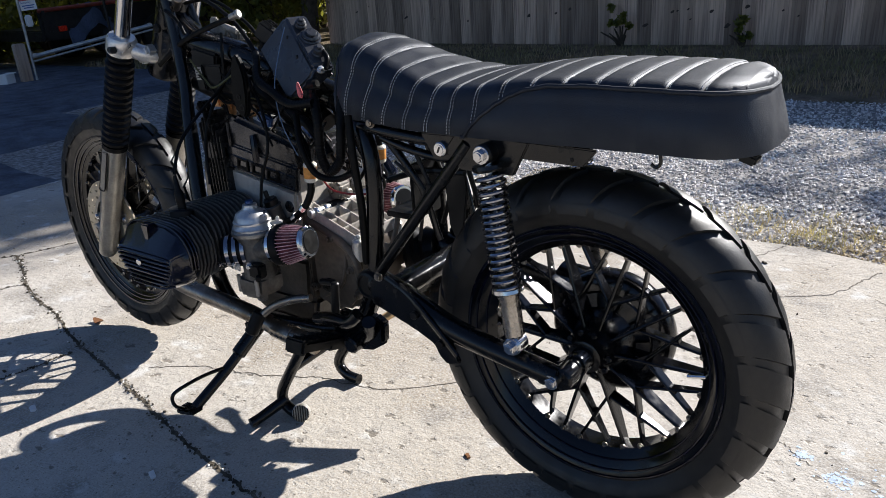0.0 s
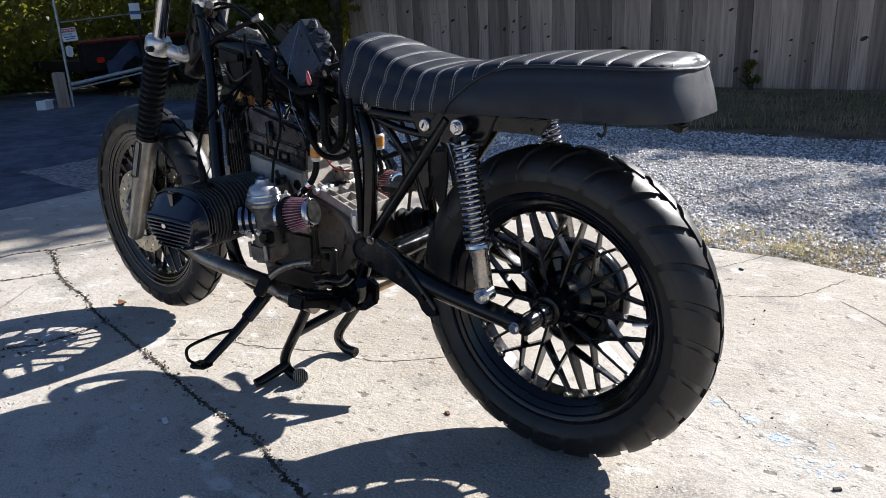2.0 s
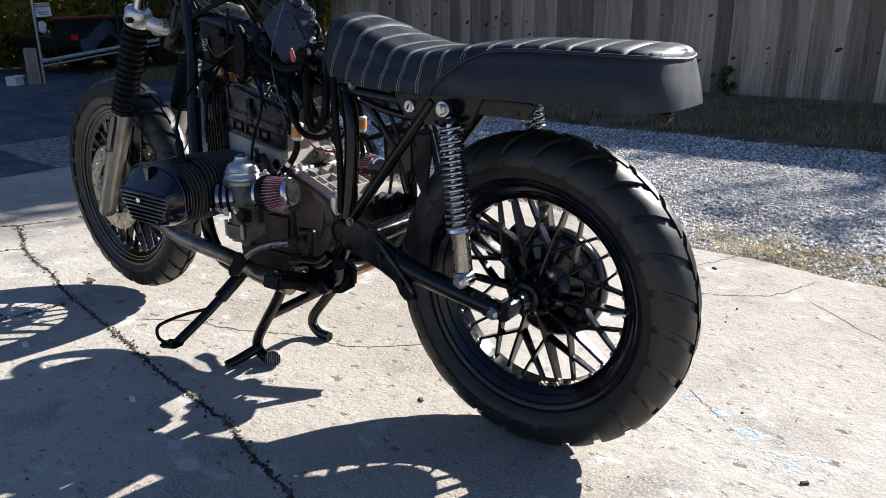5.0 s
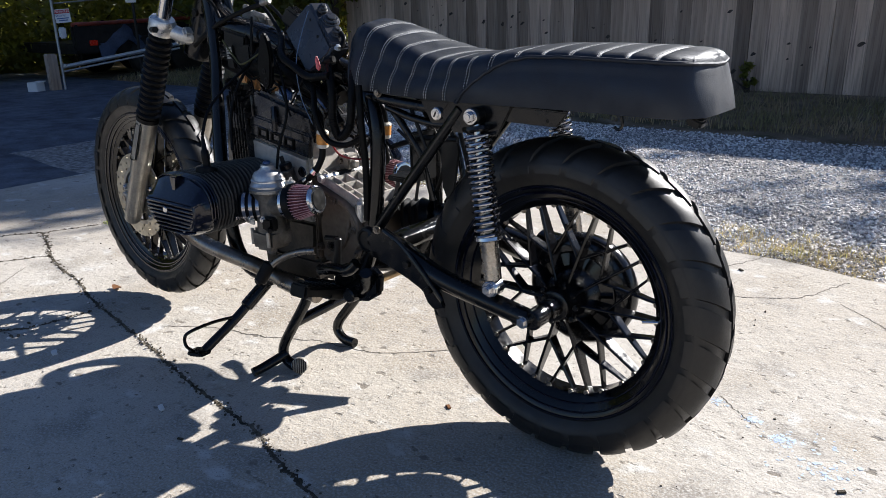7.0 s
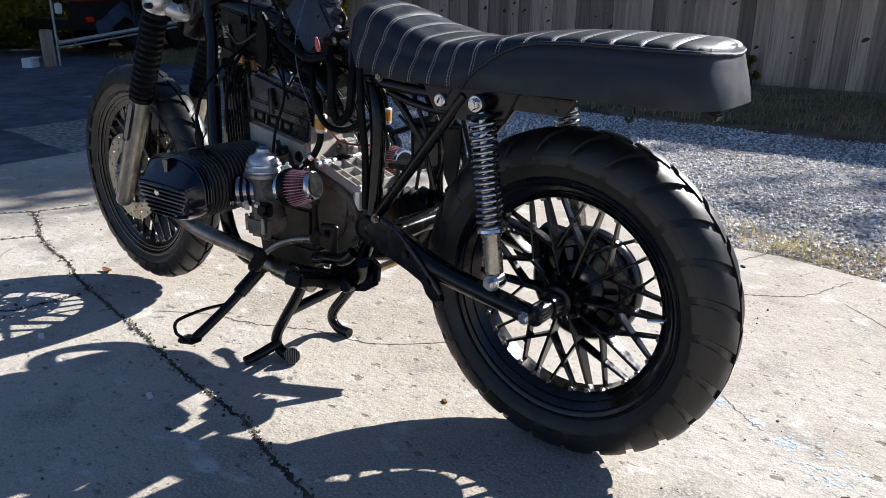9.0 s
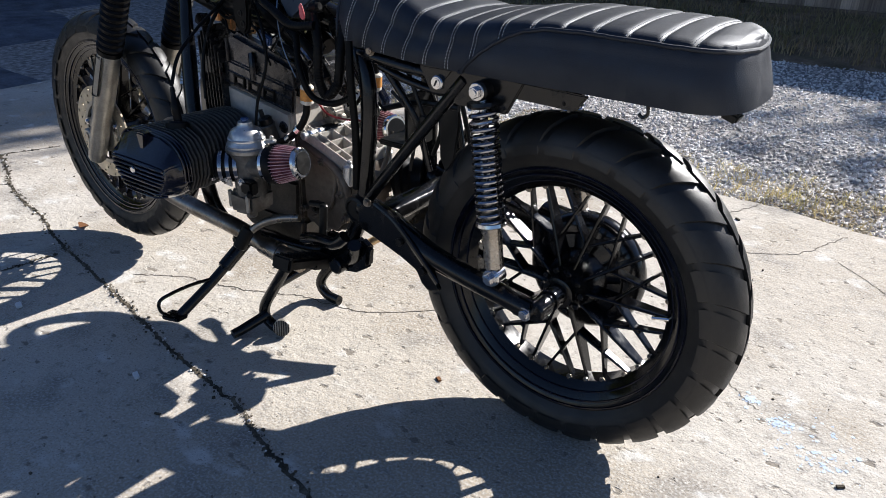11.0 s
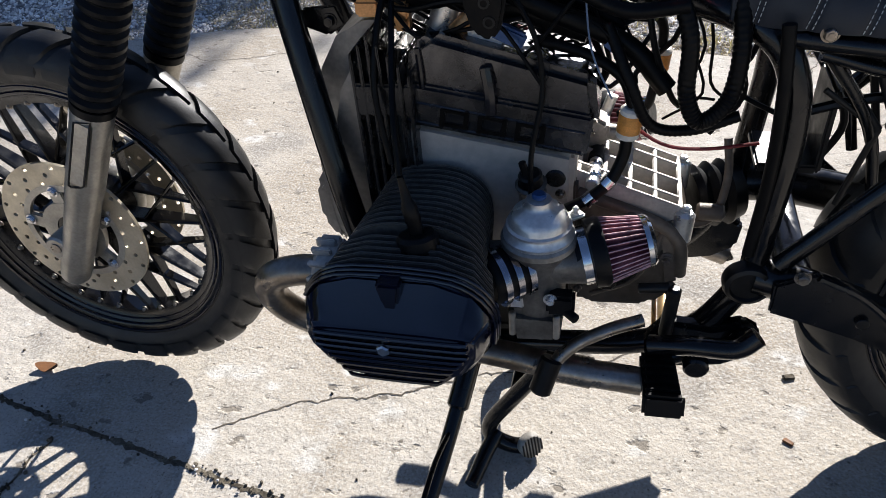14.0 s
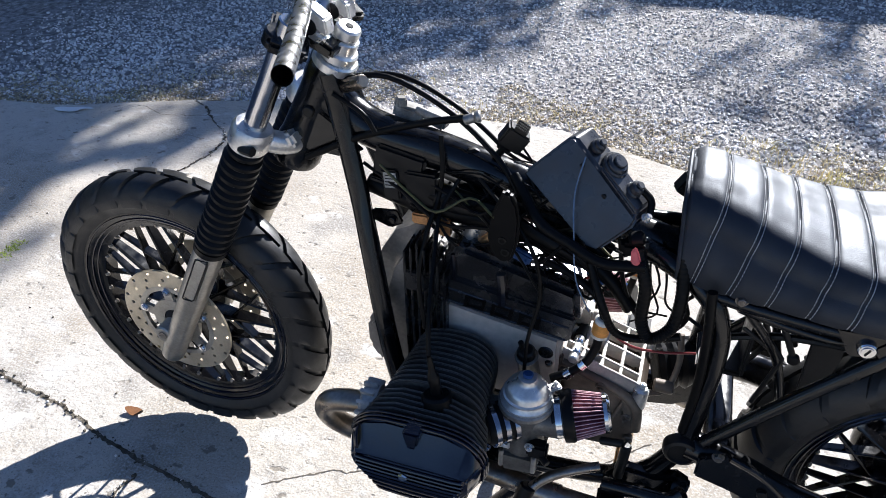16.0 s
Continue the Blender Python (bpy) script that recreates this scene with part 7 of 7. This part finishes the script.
# ---- trees ----
def tree(at, crown, radius, leaves, leaf, label, limbs=9, squash=0.75, seed=1, hollow=0.25):
    rr = np.random.RandomState(seed)
    t = thing("tree", (at[0], at[1], -0.03), label, "tree", "trees behind the fence")
    inv = t.matrix_world.inverted()
    base, mid = Vector((at[0], at[1], -0.03)), Vector(crown)
    bend = base.lerp(mid, 0.5) + Vector((0.2 * rr.randn(), 0.2 * rr.randn(), 0.3))
    trunk = part("trunk", tube([base, base.lerp(bend, 0.5), bend, mid], (0.06 * radius + 0.06, 0.03 * radius), 12), BARK, t)
    trunk.matrix_parent_inverse = inv
    ends = []
    for k in range(limbs):
        d = Vector((rr.randn(), rr.randn(), 0.3 + rr.rand())).normalized()
        root = bend.lerp(mid, rr.rand())
        tip = mid + Vector((d.x * radius * 0.85, d.y * radius * 0.85, (d.z - 0.35) * radius * squash))
        ends.append(tip)
        limb = part("limb", tube([root, root.lerp(tip, 0.5) + Vector((0, 0, 0.12 * radius)), tip], (0.02 * radius, 0.006 * radius), 8), BARK, t)
        limb.matrix_parent_inverse = inv
    # leaf clumps round the limbs' ends and through the crown
    nc = max(14, leaves // 60)
    d = rr.randn(nc, 3)
    d /= np.linalg.norm(d, axis=1)[:, None]
    cl = np.array(mid) + d * radius * (hollow + (1 - hollow) * rr.rand(nc, 1) ** 0.5) * np.array([1, 1, squash])
    pick = rr.randint(nc, size=leaves)
    p = cl[pick] + rr.randn(leaves, 3) * radius * 0.13
    u = rr.randn(leaves, 3)
    u /= np.linalg.norm(u, axis=1)[:, None]
    w = np.cross(u, rr.randn(leaves, 3))
    w /= np.linalg.norm(w, axis=1)[:, None]
    L = leaf * (0.6 + 0.8 * rr.rand(leaves, 1))
    v = np.stack([p - u * L, p + w * L * 0.42, p + u * L, p - w * L * 0.42], 1).reshape(-1, 3)
    me = bpy.data.meshes.new("crown")
    me.from_pydata(v.tolist(), [], (4 * np.arange(leaves)[:, None] + np.arange(4)).tolist())
    c = link_mesh("crown", me, LEAF, t)
    c.matrix_parent_inverse = inv
    return t


# all but the overhanging one stand out of view, added to cast shade
tree((-1.9, 10.6), (-1.6, 9.05, 5.6), 1.5, 11000, 0.115, "unseen leafy tree with a dense green crown, added to cast shade", seed=12, hollow=0.0, squash=0.6)
tree((-3.9, 12.0), (-3.4, 10.3, 5.6), 2.5, 11500, 0.122, "unseen leafy tree with a dense green crown, added to cast shade", seed=1, hollow=0.0)
tree((-6.5, 10.5), (-6.0, 9.6, 5.4), 2.8, 16000, 0.09, "unseen leafy tree with a dense green crown, added to cast shade", seed=2)
tree((-7.9, 12.4), (-7.2, 11.4, 4.9), 1.8, 14000, 0.1, "unseen leafy tree with a dense green crown, added to cast shade", seed=3)
tree((-0.9, 11.2), (-0.6, 10.1, 5.0), 1.1, 1500, 0.1, "unseen slender tree with an airy crown, added for dappled shade", seed=8, limbs=12)
tree((0.6, 12.8), (0.35, 11.2, 5.0), 1.35, 1200, 0.1, "unseen slender tree with an airy crown, added for dappled shade", seed=4, limbs=12)
tree((3.1, 13.6), (2.6, 10.9, 5.1), 0.9, 150, 0.08, "unseen thin tree with sparse leaves, added for streaky shade", seed=5, limbs=14)
tree((-7.22, 6.3), (-6.3, 5.85, 2.5), 1.15, 7000, 0.06, "leafy tree hanging over the fence's end", seed=9, limbs=10)
tree((4.9, 14.2), (4.4, 13.4, 5.0), 1.2, 3000, 0.09, "unseen slender tree with an airy crown, added for dappled shade", seed=6, limbs=12)


def bush(c, r, leaves, leaf, label, seed):
    """A loose bush: stems and many leaves."""
    rr = np.random.RandomState(seed)
    b = thing("bush", (c[0], c[1], -0.03), label, "bush", "bushes beside the drive")
    inv = b.matrix_world.inverted()
    for k in range(7):
        d = Vector((rr.randn() * 0.5, rr.randn() * 0.5, 1)).normalized()
        st = part("stem", tube([(c[0], c[1], -0.03), Vector((c[0], c[1], 0)) + d * r * 0.6, Vector((c[0], c[1], 0)) + Vector((d.x * 1.5, d.y * 1.5, d.z)) * r * 1.3], (0.02, 0.006), 7), BARK, b)
        st.matrix_parent_inverse = inv
    nc = leaves // 45
    d = rr.randn(nc, 3)
    d /= np.linalg.norm(d, axis=1)[:, None]
    cl = np.array([c[0], c[1], c[2]]) + d * r * rr.rand(nc, 1) ** 0.4 * np.array([1, 1, 0.95])
    p = cl[rr.randint(nc, size=leaves)] + rr.randn(leaves, 3) * r * 0.1
    p[:, 2] = np.maximum(p[:, 2], 0.02)
    u = rr.randn(leaves, 3)
    u /= np.linalg.norm(u, axis=1)[:, None]
    w = np.cross(u, rr.randn(leaves, 3))
    w /= np.linalg.norm(w, axis=1)[:, None]
    L = leaf * (0.6 + 0.8 * rr.rand(leaves, 1))
    v = np.stack([p - u * L, p + w * L * 0.45, p + u * L, p - w * L * 0.45], 1).reshape(-1, 3)
    me = bpy.data.meshes.new("foliage")
    me.from_pydata(v.tolist(), [], (4 * np.arange(leaves)[:, None] + np.arange(4)).tolist())
    f = link_mesh("foliage", me, LEAF, b)
    f.matrix_parent_inverse = inv
    return b


bush((-11.2, 3.0, 1.4), 1.4, 7500, 0.055, "sunlit green bush beyond the gate", 11)
bush((-12.2, 5.2, 1.9), 1.6, 6500, 0.06, "sunlit green bush beyond the gate", 12)
bush((-11.0, 7.6, 1.8), 1.7, 6000, 0.07, "dark green bush in tree shade", 13)
bush((-8.9, 8.3, 1.9), 1.7, 6000, 0.07, "dark green bush in tree shade", 14)
bush((-13.4, 1.6, 1.2), 1.5, 6500, 0.07, "green bush beyond the drive", 15)
bush((-13.0, 3.9, 0.7), 1.2, 5000, 0.07, "dark low bush behind the gate", 16)
bush((-14.6, 6.2, 1.4), 2.1, 7000, 0.09, "dark green bush in tree shade", 17)
bush((-12.4, 9.6, 1.5), 2.2, 7000, 0.09, "dark green bush in tree shade", 18)
bush((FENCE_X - 0.9, 6.3, 1.2), 1.15, 6500, 0.06, "dark leafy bush at the fence's end", 19)
bush((FENCE_X - 2.3, 6.6, 1.3), 1.3, 6000, 0.06, "dark leafy bush at the fence's end", 20)
for x, z, r, seed in ((-1.5, 0.2, 0.13, 31), (-2.72, 0.32, 0.17, 33)):
    bush((x, 6.36, z), r, 300, 0.028, "small dark green weed bush against the fence", seed)
# woods that close the distance
wn = 26000
wa = rs.uniform(radians(95), radians(215), wn)
wr = rs.uniform(17, 24, wn)
wz = 6.5 * rs.rand(wn) ** 1.1 * (0.75 + 0.25 * np.sin(wa * 23) * np.sin(wa * 9))
wp = np.stack([wr * np.cos(wa), wr * np.sin(wa), wz], -1)
wp += 0.5 * np.sin(wp[:, ::-1] * 2.1)
wu = rs.randn(wn, 3)
wu /= np.linalg.norm(wu, axis=1)[:, None]
ww = np.cross(wu, rs.randn(wn, 3))
ww /= np.linalg.norm(ww, axis=1)[:, None]
wl = 0.2 + 0.25 * rs.rand(wn, 1)
wv = np.stack([wp - wu * wl, wp + ww * wl * 0.5, wp + wu * wl, wp - ww * wl * 0.5], 1).reshape(-1, 3)
wm = bpy.data.meshes.new("woods")
wm.from_pydata(wv.tolist(), [], (4 * np.arange(wn)[:, None] + np.arange(4)).tolist())
tagged(link_mesh("woods", wm, LEAF, None), "dark leafy woods closing the far side", "trees", kind="stuff")

# ---- gate, sign and trailer in the shade ----
post = thing("gate_post", (-8.76, 3.18, -0.03), "grey timber gate post with a thin steel pipe", "post")
inv = post.matrix_world.inverted()
for ob in (part("timber", box((-8.79, 3.15, 0.19), (0.1, 0.12, 0.46), 0.012), WOOD, post), part("pipe", rod((-8.735, 3.24, -0.03), (-8.73, 3.25, 1.75), 0.016, 12), GALV, post)):
    ob.matrix_parent_inverse = inv
for z in (0.3, 0.6, 1.05):
    ob = part("band", rod((-8.735, 3.245, z), (-8.735, 3.245, z + 0.02), 0.021, 12), GALV, post)
    ob.matrix_parent_inverse = inv
gate = thing("gate", (-8.72, 3.26, -0.03), "sagging galvanised pipe rail across the entrance", "gate rail")
inv = gate.matrix_world.inverted()
g0, g1 = Vector((-8.72, 3.25, 0.262)), Vector((-8.19, 4.55, 0.48))
for a, b, r in ((g0, g1, 0.024), (g0 - Vector((0, 0, 0.055)), g1 - Vector((0, 0, 0.055)), 0.012)):
    ob = part("rail", rod(a, b, r, 12), GALV, gate)
    ob.matrix_parent_inverse = inv
for k in (0.02, 0.98):
    p0 = g0.lerp(g1, k)
    ob = part("collar", rod(p0, p0 + Vector((0, 0, 0.03)), 0.028, 10), GALV, gate)
    ob.matrix_parent_inverse = inv
pole = thing("thin_pole", (-8.8, 4.335, -0.03), "thin steel pole with a small white notice and a taut wire", "pole")
inv = pole.matrix_world.inverted()
for ob in (part("shaft", rod((-8.8, 4.335, -0.03), (-8.8, 4.335, 1.3), 0.018, 10), DARKSTEEL, pole), part("wire", rod((-8.715, 3.27, 1.0), (-8.9, 4.95, 1.12), 0.008, 8), GALV, pole),
           part("notice", box((-8.78, 4.3, 1.1), (0.008, 0.13, 0.2), 0.002, (0, 0, -30)), SIGNWHITE, pole), part("print_bar", box((-8.772, 4.295, 1.085), (0.006, 0.125, 0.04), 0, (0, 0, -30)), SIGNINK, pole)):
    ob.matrix_parent_inverse = inv

face = Vector((0.675, -1.235, 0)) - Vector((-8.69, 3.33, 0))
yaw = math.degrees(math.atan2(face.y, face.x)) + 90
SIGN = pose(-8.69, 3.335, 0.855, 0, -4, yaw) @ Matrix.Scale(0.68, 4)
sign = thing("warning_sign", (-8.69, 3.335, 0.855), "small white warning sign with a red heading on the pipe", "sign")
sign.matrix_basis = SIGN
bpy.context.view_layer.update()
part("sign_board", box((0.0, 0, 0), (0.25, 0.008, 0.23), 0.002), SIGNWHITE, sign)
part("heading", box((0, -0.0065, 0.072), (0.235, 0.003, 0.06), 0), SIGNRED, sign)


def lettering(text, size, at, mat, parent):
    cu = bpy.data.curves.new("lettering", "FONT")
    cu.body, cu.size, cu.align_x, cu.align_y, cu.extrude = text, size, "CENTER", "CENTER", 0.0006
    tmp = bpy.data.objects.new("lettering", cu)
    scene.collection.objects.link(tmp)
    bpy.context.view_layer.update()
    me = bpy.data.meshes.new_from_object(tmp.evaluated_get(bpy.context.evaluated_depsgraph_get()))
    bpy.data.objects.remove(tmp)
    me.transform(pose(*at, 90, 0, 0))
    me.materials.clear()
    return link_mesh("lettering", me, mat, parent)


lettering("WARNING", 0.05, (0, -0.009, 0.072), SIGNWHITE, sign)
lettering("Security", 0.05, (-0.03, -0.0055, 0.01), SIGNINK, sign)
for k, w in ((0, 0.19), (1, 0.15)):
    part("print_bar", box((0, -0.0055, -0.04 - 0.035 * k), (w, 0.002, 0.016), 0), SIGNINK, sign)
meter = thing("meter_box", (-8.71, 3.3, 0.6), "small white plastic box on the pipe", "box")
inv = meter.matrix_world.inverted()
for ob in (part("case", box((-8.7, 3.305, 0.66), (0.06, 0.075, 0.13), 0.015), SIGNWHITE, meter),):
    ob.matrix_parent_inverse = inv
pail = thing("carton", (-8.86, 2.95, -0.03), "small pale box on the ground beside the post", "box")
inv = pail.matrix_world.inverted()
for ob in (part("body", box((-8.86, 2.95, 0.035), (0.13, 0.15, 0.13), 0.006, (0, 0, 28)), SIGNWHITE, pail), part("flap", box((-8.83, 2.99, 0.104), (0.12, 0.07, 0.006), 0.001, (8, 0, 28)), SIGNWHITE, pail)):
    ob.matrix_parent_inverse = inv
trailer = thing("trailer", (-10.6, 5.2, -0.03), "dark flat trailer with a red top rail parked in shade", "trailer")
inv = trailer.matrix_world.inverted()
TR = Matrix.Translation((-10.4, 5.22, 0)) @ Matrix.Rotation(radians(91), 4, "Z")


def trailer_part(name, bm, mat, label=""):
    bm.transform(TR)
    o = part(name, bm, mat, trailer, label)
    o.matrix_parent_inverse = inv
    return o


trailer_part("bed", box((0, 0, 0.42), (2.7, 1.5, 0.14), 0.02), DARKSTEEL)
trailer_part("side_board", box((0, -0.73, 0.6), (2.7, 0.05, 0.26), 0.01), DARKSTEEL)
trailer_part("top_rail", rod((-1.35, -0.76, 0.735), (1.35, -0.76, 0.8), 0.028, 12, 0.005), RUSTRED, "rust-red top rail")
for x in (-1.3, -0.45, 0.45, 1.3):
    trailer_part("stake", box((x, -0.77, 0.57), (0.05, 0.04, 0.34), 0.006), DARKSTEEL)
for y in (0.78, -0.78):
    for x in (-0.25, 0.4):
        w = lathe([(-0.09, 0.0), (-0.09, 0.16), (-0.08, 0.2), (-0.07, 0.28), (-0.04, 0.3), (0.04, 0.3), (0.07, 0.28), (0.08, 0.2), (0.09, 0.16), (0.09, 0)], 32)
        w.transform(Matrix.Translation((x, y * 0.9, 0.27)))
        trailer_part("wheel", w, RUBBER)
trailer_part("reflector", box((-1.08, -0.77, 0.49), (0.11, 0.03, 0.07), 0.006), REFLECTOR, "red reflector")
tv = bmesh.new()
gx, gy = 14, 8
vs = [[tv.verts.new((-1.0 + 0.06 * i, -0.8 + 0.06 * j, 0.78 - 0.045 * abs(i - 7) - (0.0 if j else 0.2) + 0.012 * math.sin(i * 1.7 + j))) for j in range(gy)] for i in range(gx)]
for i in range(gx - 1):
    for j in range(gy - 1):
        tv.faces.new((vs[i][j], vs[i + 1][j], vs[i + 1][j + 1], vs[i][j + 1]))
ext = bmesh.ops.extrude_face_region(tv, geom=list(tv.faces))
for v in ext["geom"]:
    if isinstance(v, bmesh.types.BMVert):
        v.co.z -= 0.06
tv.transform(TR)
tagged(part("tarpaulin", tv, TARP, None), "blue-grey tarpaulin bunched over the trailer", "tarpaulin")

# ---- loose things on the slab ----
b = bmesh.new()
low = [(-1.745, -0.77), (-1.79, -0.64), (-2.0, -0.58), (-2.12, -0.7), (-2.02, -0.86), (-1.84, -0.87)]
high = [(-1.815, -0.722), (-1.85, -0.67), (-2.0, -0.62), (-2.07, -0.7), (-1.99, -0.81), (-1.87, -0.8)]
rings = [[b.verts.new((x, y, 0.0)) for x, y in low], [b.verts.new((x * 0.4 + u * 0.6, y * 0.4 + v * 0.6, 0.075)) for (x, y), (u, v) in zip(low, high)], [b.verts.new((x, y, 0.105)) for x, y in high]]
for p, q in zip(rings, rings[1:]):
    for i in range(6):
        b.faces.new((p[i], p[(i + 1) % 6], q[(i + 1) % 6], q[i]))
b.faces.new(rings[0][::-1])
b.faces.new(rings[2])
rounded(b, 0.006, 2, 15)
tagged(part("concrete_lump", b, CONCRETE, None), "broken lump of pale concrete lying on the slab", "concrete")
for x, y, r, mat, name, label in ((-0.834, -0.454, 0.011, SIGNWHITE, "stone", "small white stone chip on the concrete"), (-1.341, -0.459, 0.012, SIGNWHITE, "stone", "small white stone chip on the concrete"), (-0.684, -0.504, 0.006, CRACK, "stone", "small dark stone on the concrete"), (-0.024, 1.258, 0.008, CRACK, "stone", "small dark stone on the concrete"), (0.5, 0.13, 0.007, CRACK, "stone", "small dark stone on the concrete"), (-0.29, -0.055, 0.007, DEADLEAF, "stone", "brown crumb of leaf on the concrete"), (-0.271, 0.088, 0.009, CRACK, "stone", "small dark stone on the concrete")):
    b = box((x, y, r * 0.3), (r * 2.4, r * 1.2, r * 0.55), r * 0.18, (2, 3, 40 * math.sin(91 * x)))
    for v in b.verts:
        v.co += Vector((1, 1, 0.3)) * 0.25 * r * noise.noise(v.co * 120)
    tagged(part(name, b, mat, None), label, "stone", "stone chips on the slab")
b = bmesh.new()
ring = [b.verts.new((-1.665 + 0.02 * math.cos(a) * (1 + 0.3 * math.cos(2 * a)), -0.093 + 0.013 * math.sin(a), 0.004 + 0.007 * math.cos(a) ** 2)) for a in (2 * math.pi * k / 14 for k in range(14))]
f = b.faces.new(ring)
e = bmesh.ops.extrude_face_region(b, geom=[f])
for v in e["geom"]:
    if isinstance(v, bmesh.types.BMVert):
        v.co.z += 0.0015
tagged(part("fallen_leaf", b, DEADLEAF, None), "curled brown dead leaf on the concrete", "leaf")
pv, pf = [], []
for _ in range(340):
    hx, hy, sp = ((0.455, 0.18, 0.02), (0.36, 0.25, 0.012), (0.29, 0.3, 0.008), (0.2, 0.33, 0.01), (0.42, 0.24, 0.06))[rs.randint(5)]
    cx, cy = rs.normal(hx, sp), rs.normal(hy, sp)
    o, r = len(pv), 0.0009 + 0.0042 * rs.rand() ** 2.5
    pv += [(cx + r * (0.6 + 0.8 * rs.rand()) * math.cos(a), cy + r * (0.6 + 0.8 * rs.rand()) * math.sin(a), 0.0003 + 0.000002 * len(pf)) for a in (2 * math.pi * k / 8 for k in range(8))]
    pf.append(tuple(range(o, o + 8)))
tagged(flat_mesh("paint_flecks", pv, pf, BLUEPAINT), "flecks of blue paint spilt on the concrete", "paint", kind="stuff")
b = bmesh.new()
ring = [b.verts.new((-2.979 + 0.07 * math.cos(a) * (1 + 0.35 * math.sin(3 * a)), 1.232 + 0.02 * math.sin(a) + 0.025 * math.cos(a), 0.004 + 0.006 * math.sin(2 * a) ** 2)) for a in (2 * math.pi * k / 16 for k in range(16))]
f = b.faces.new(ring)
e = bmesh.ops.extrude_face_region(b, geom=[f])
for v in e["geom"]:
    if isinstance(v, bmesh.types.BMVert):
        v.co.z += 0.002
tagged(part("scrap", b, SIGNWHITE, None), "crumpled white scrap lying near the slab's edge", "litter")
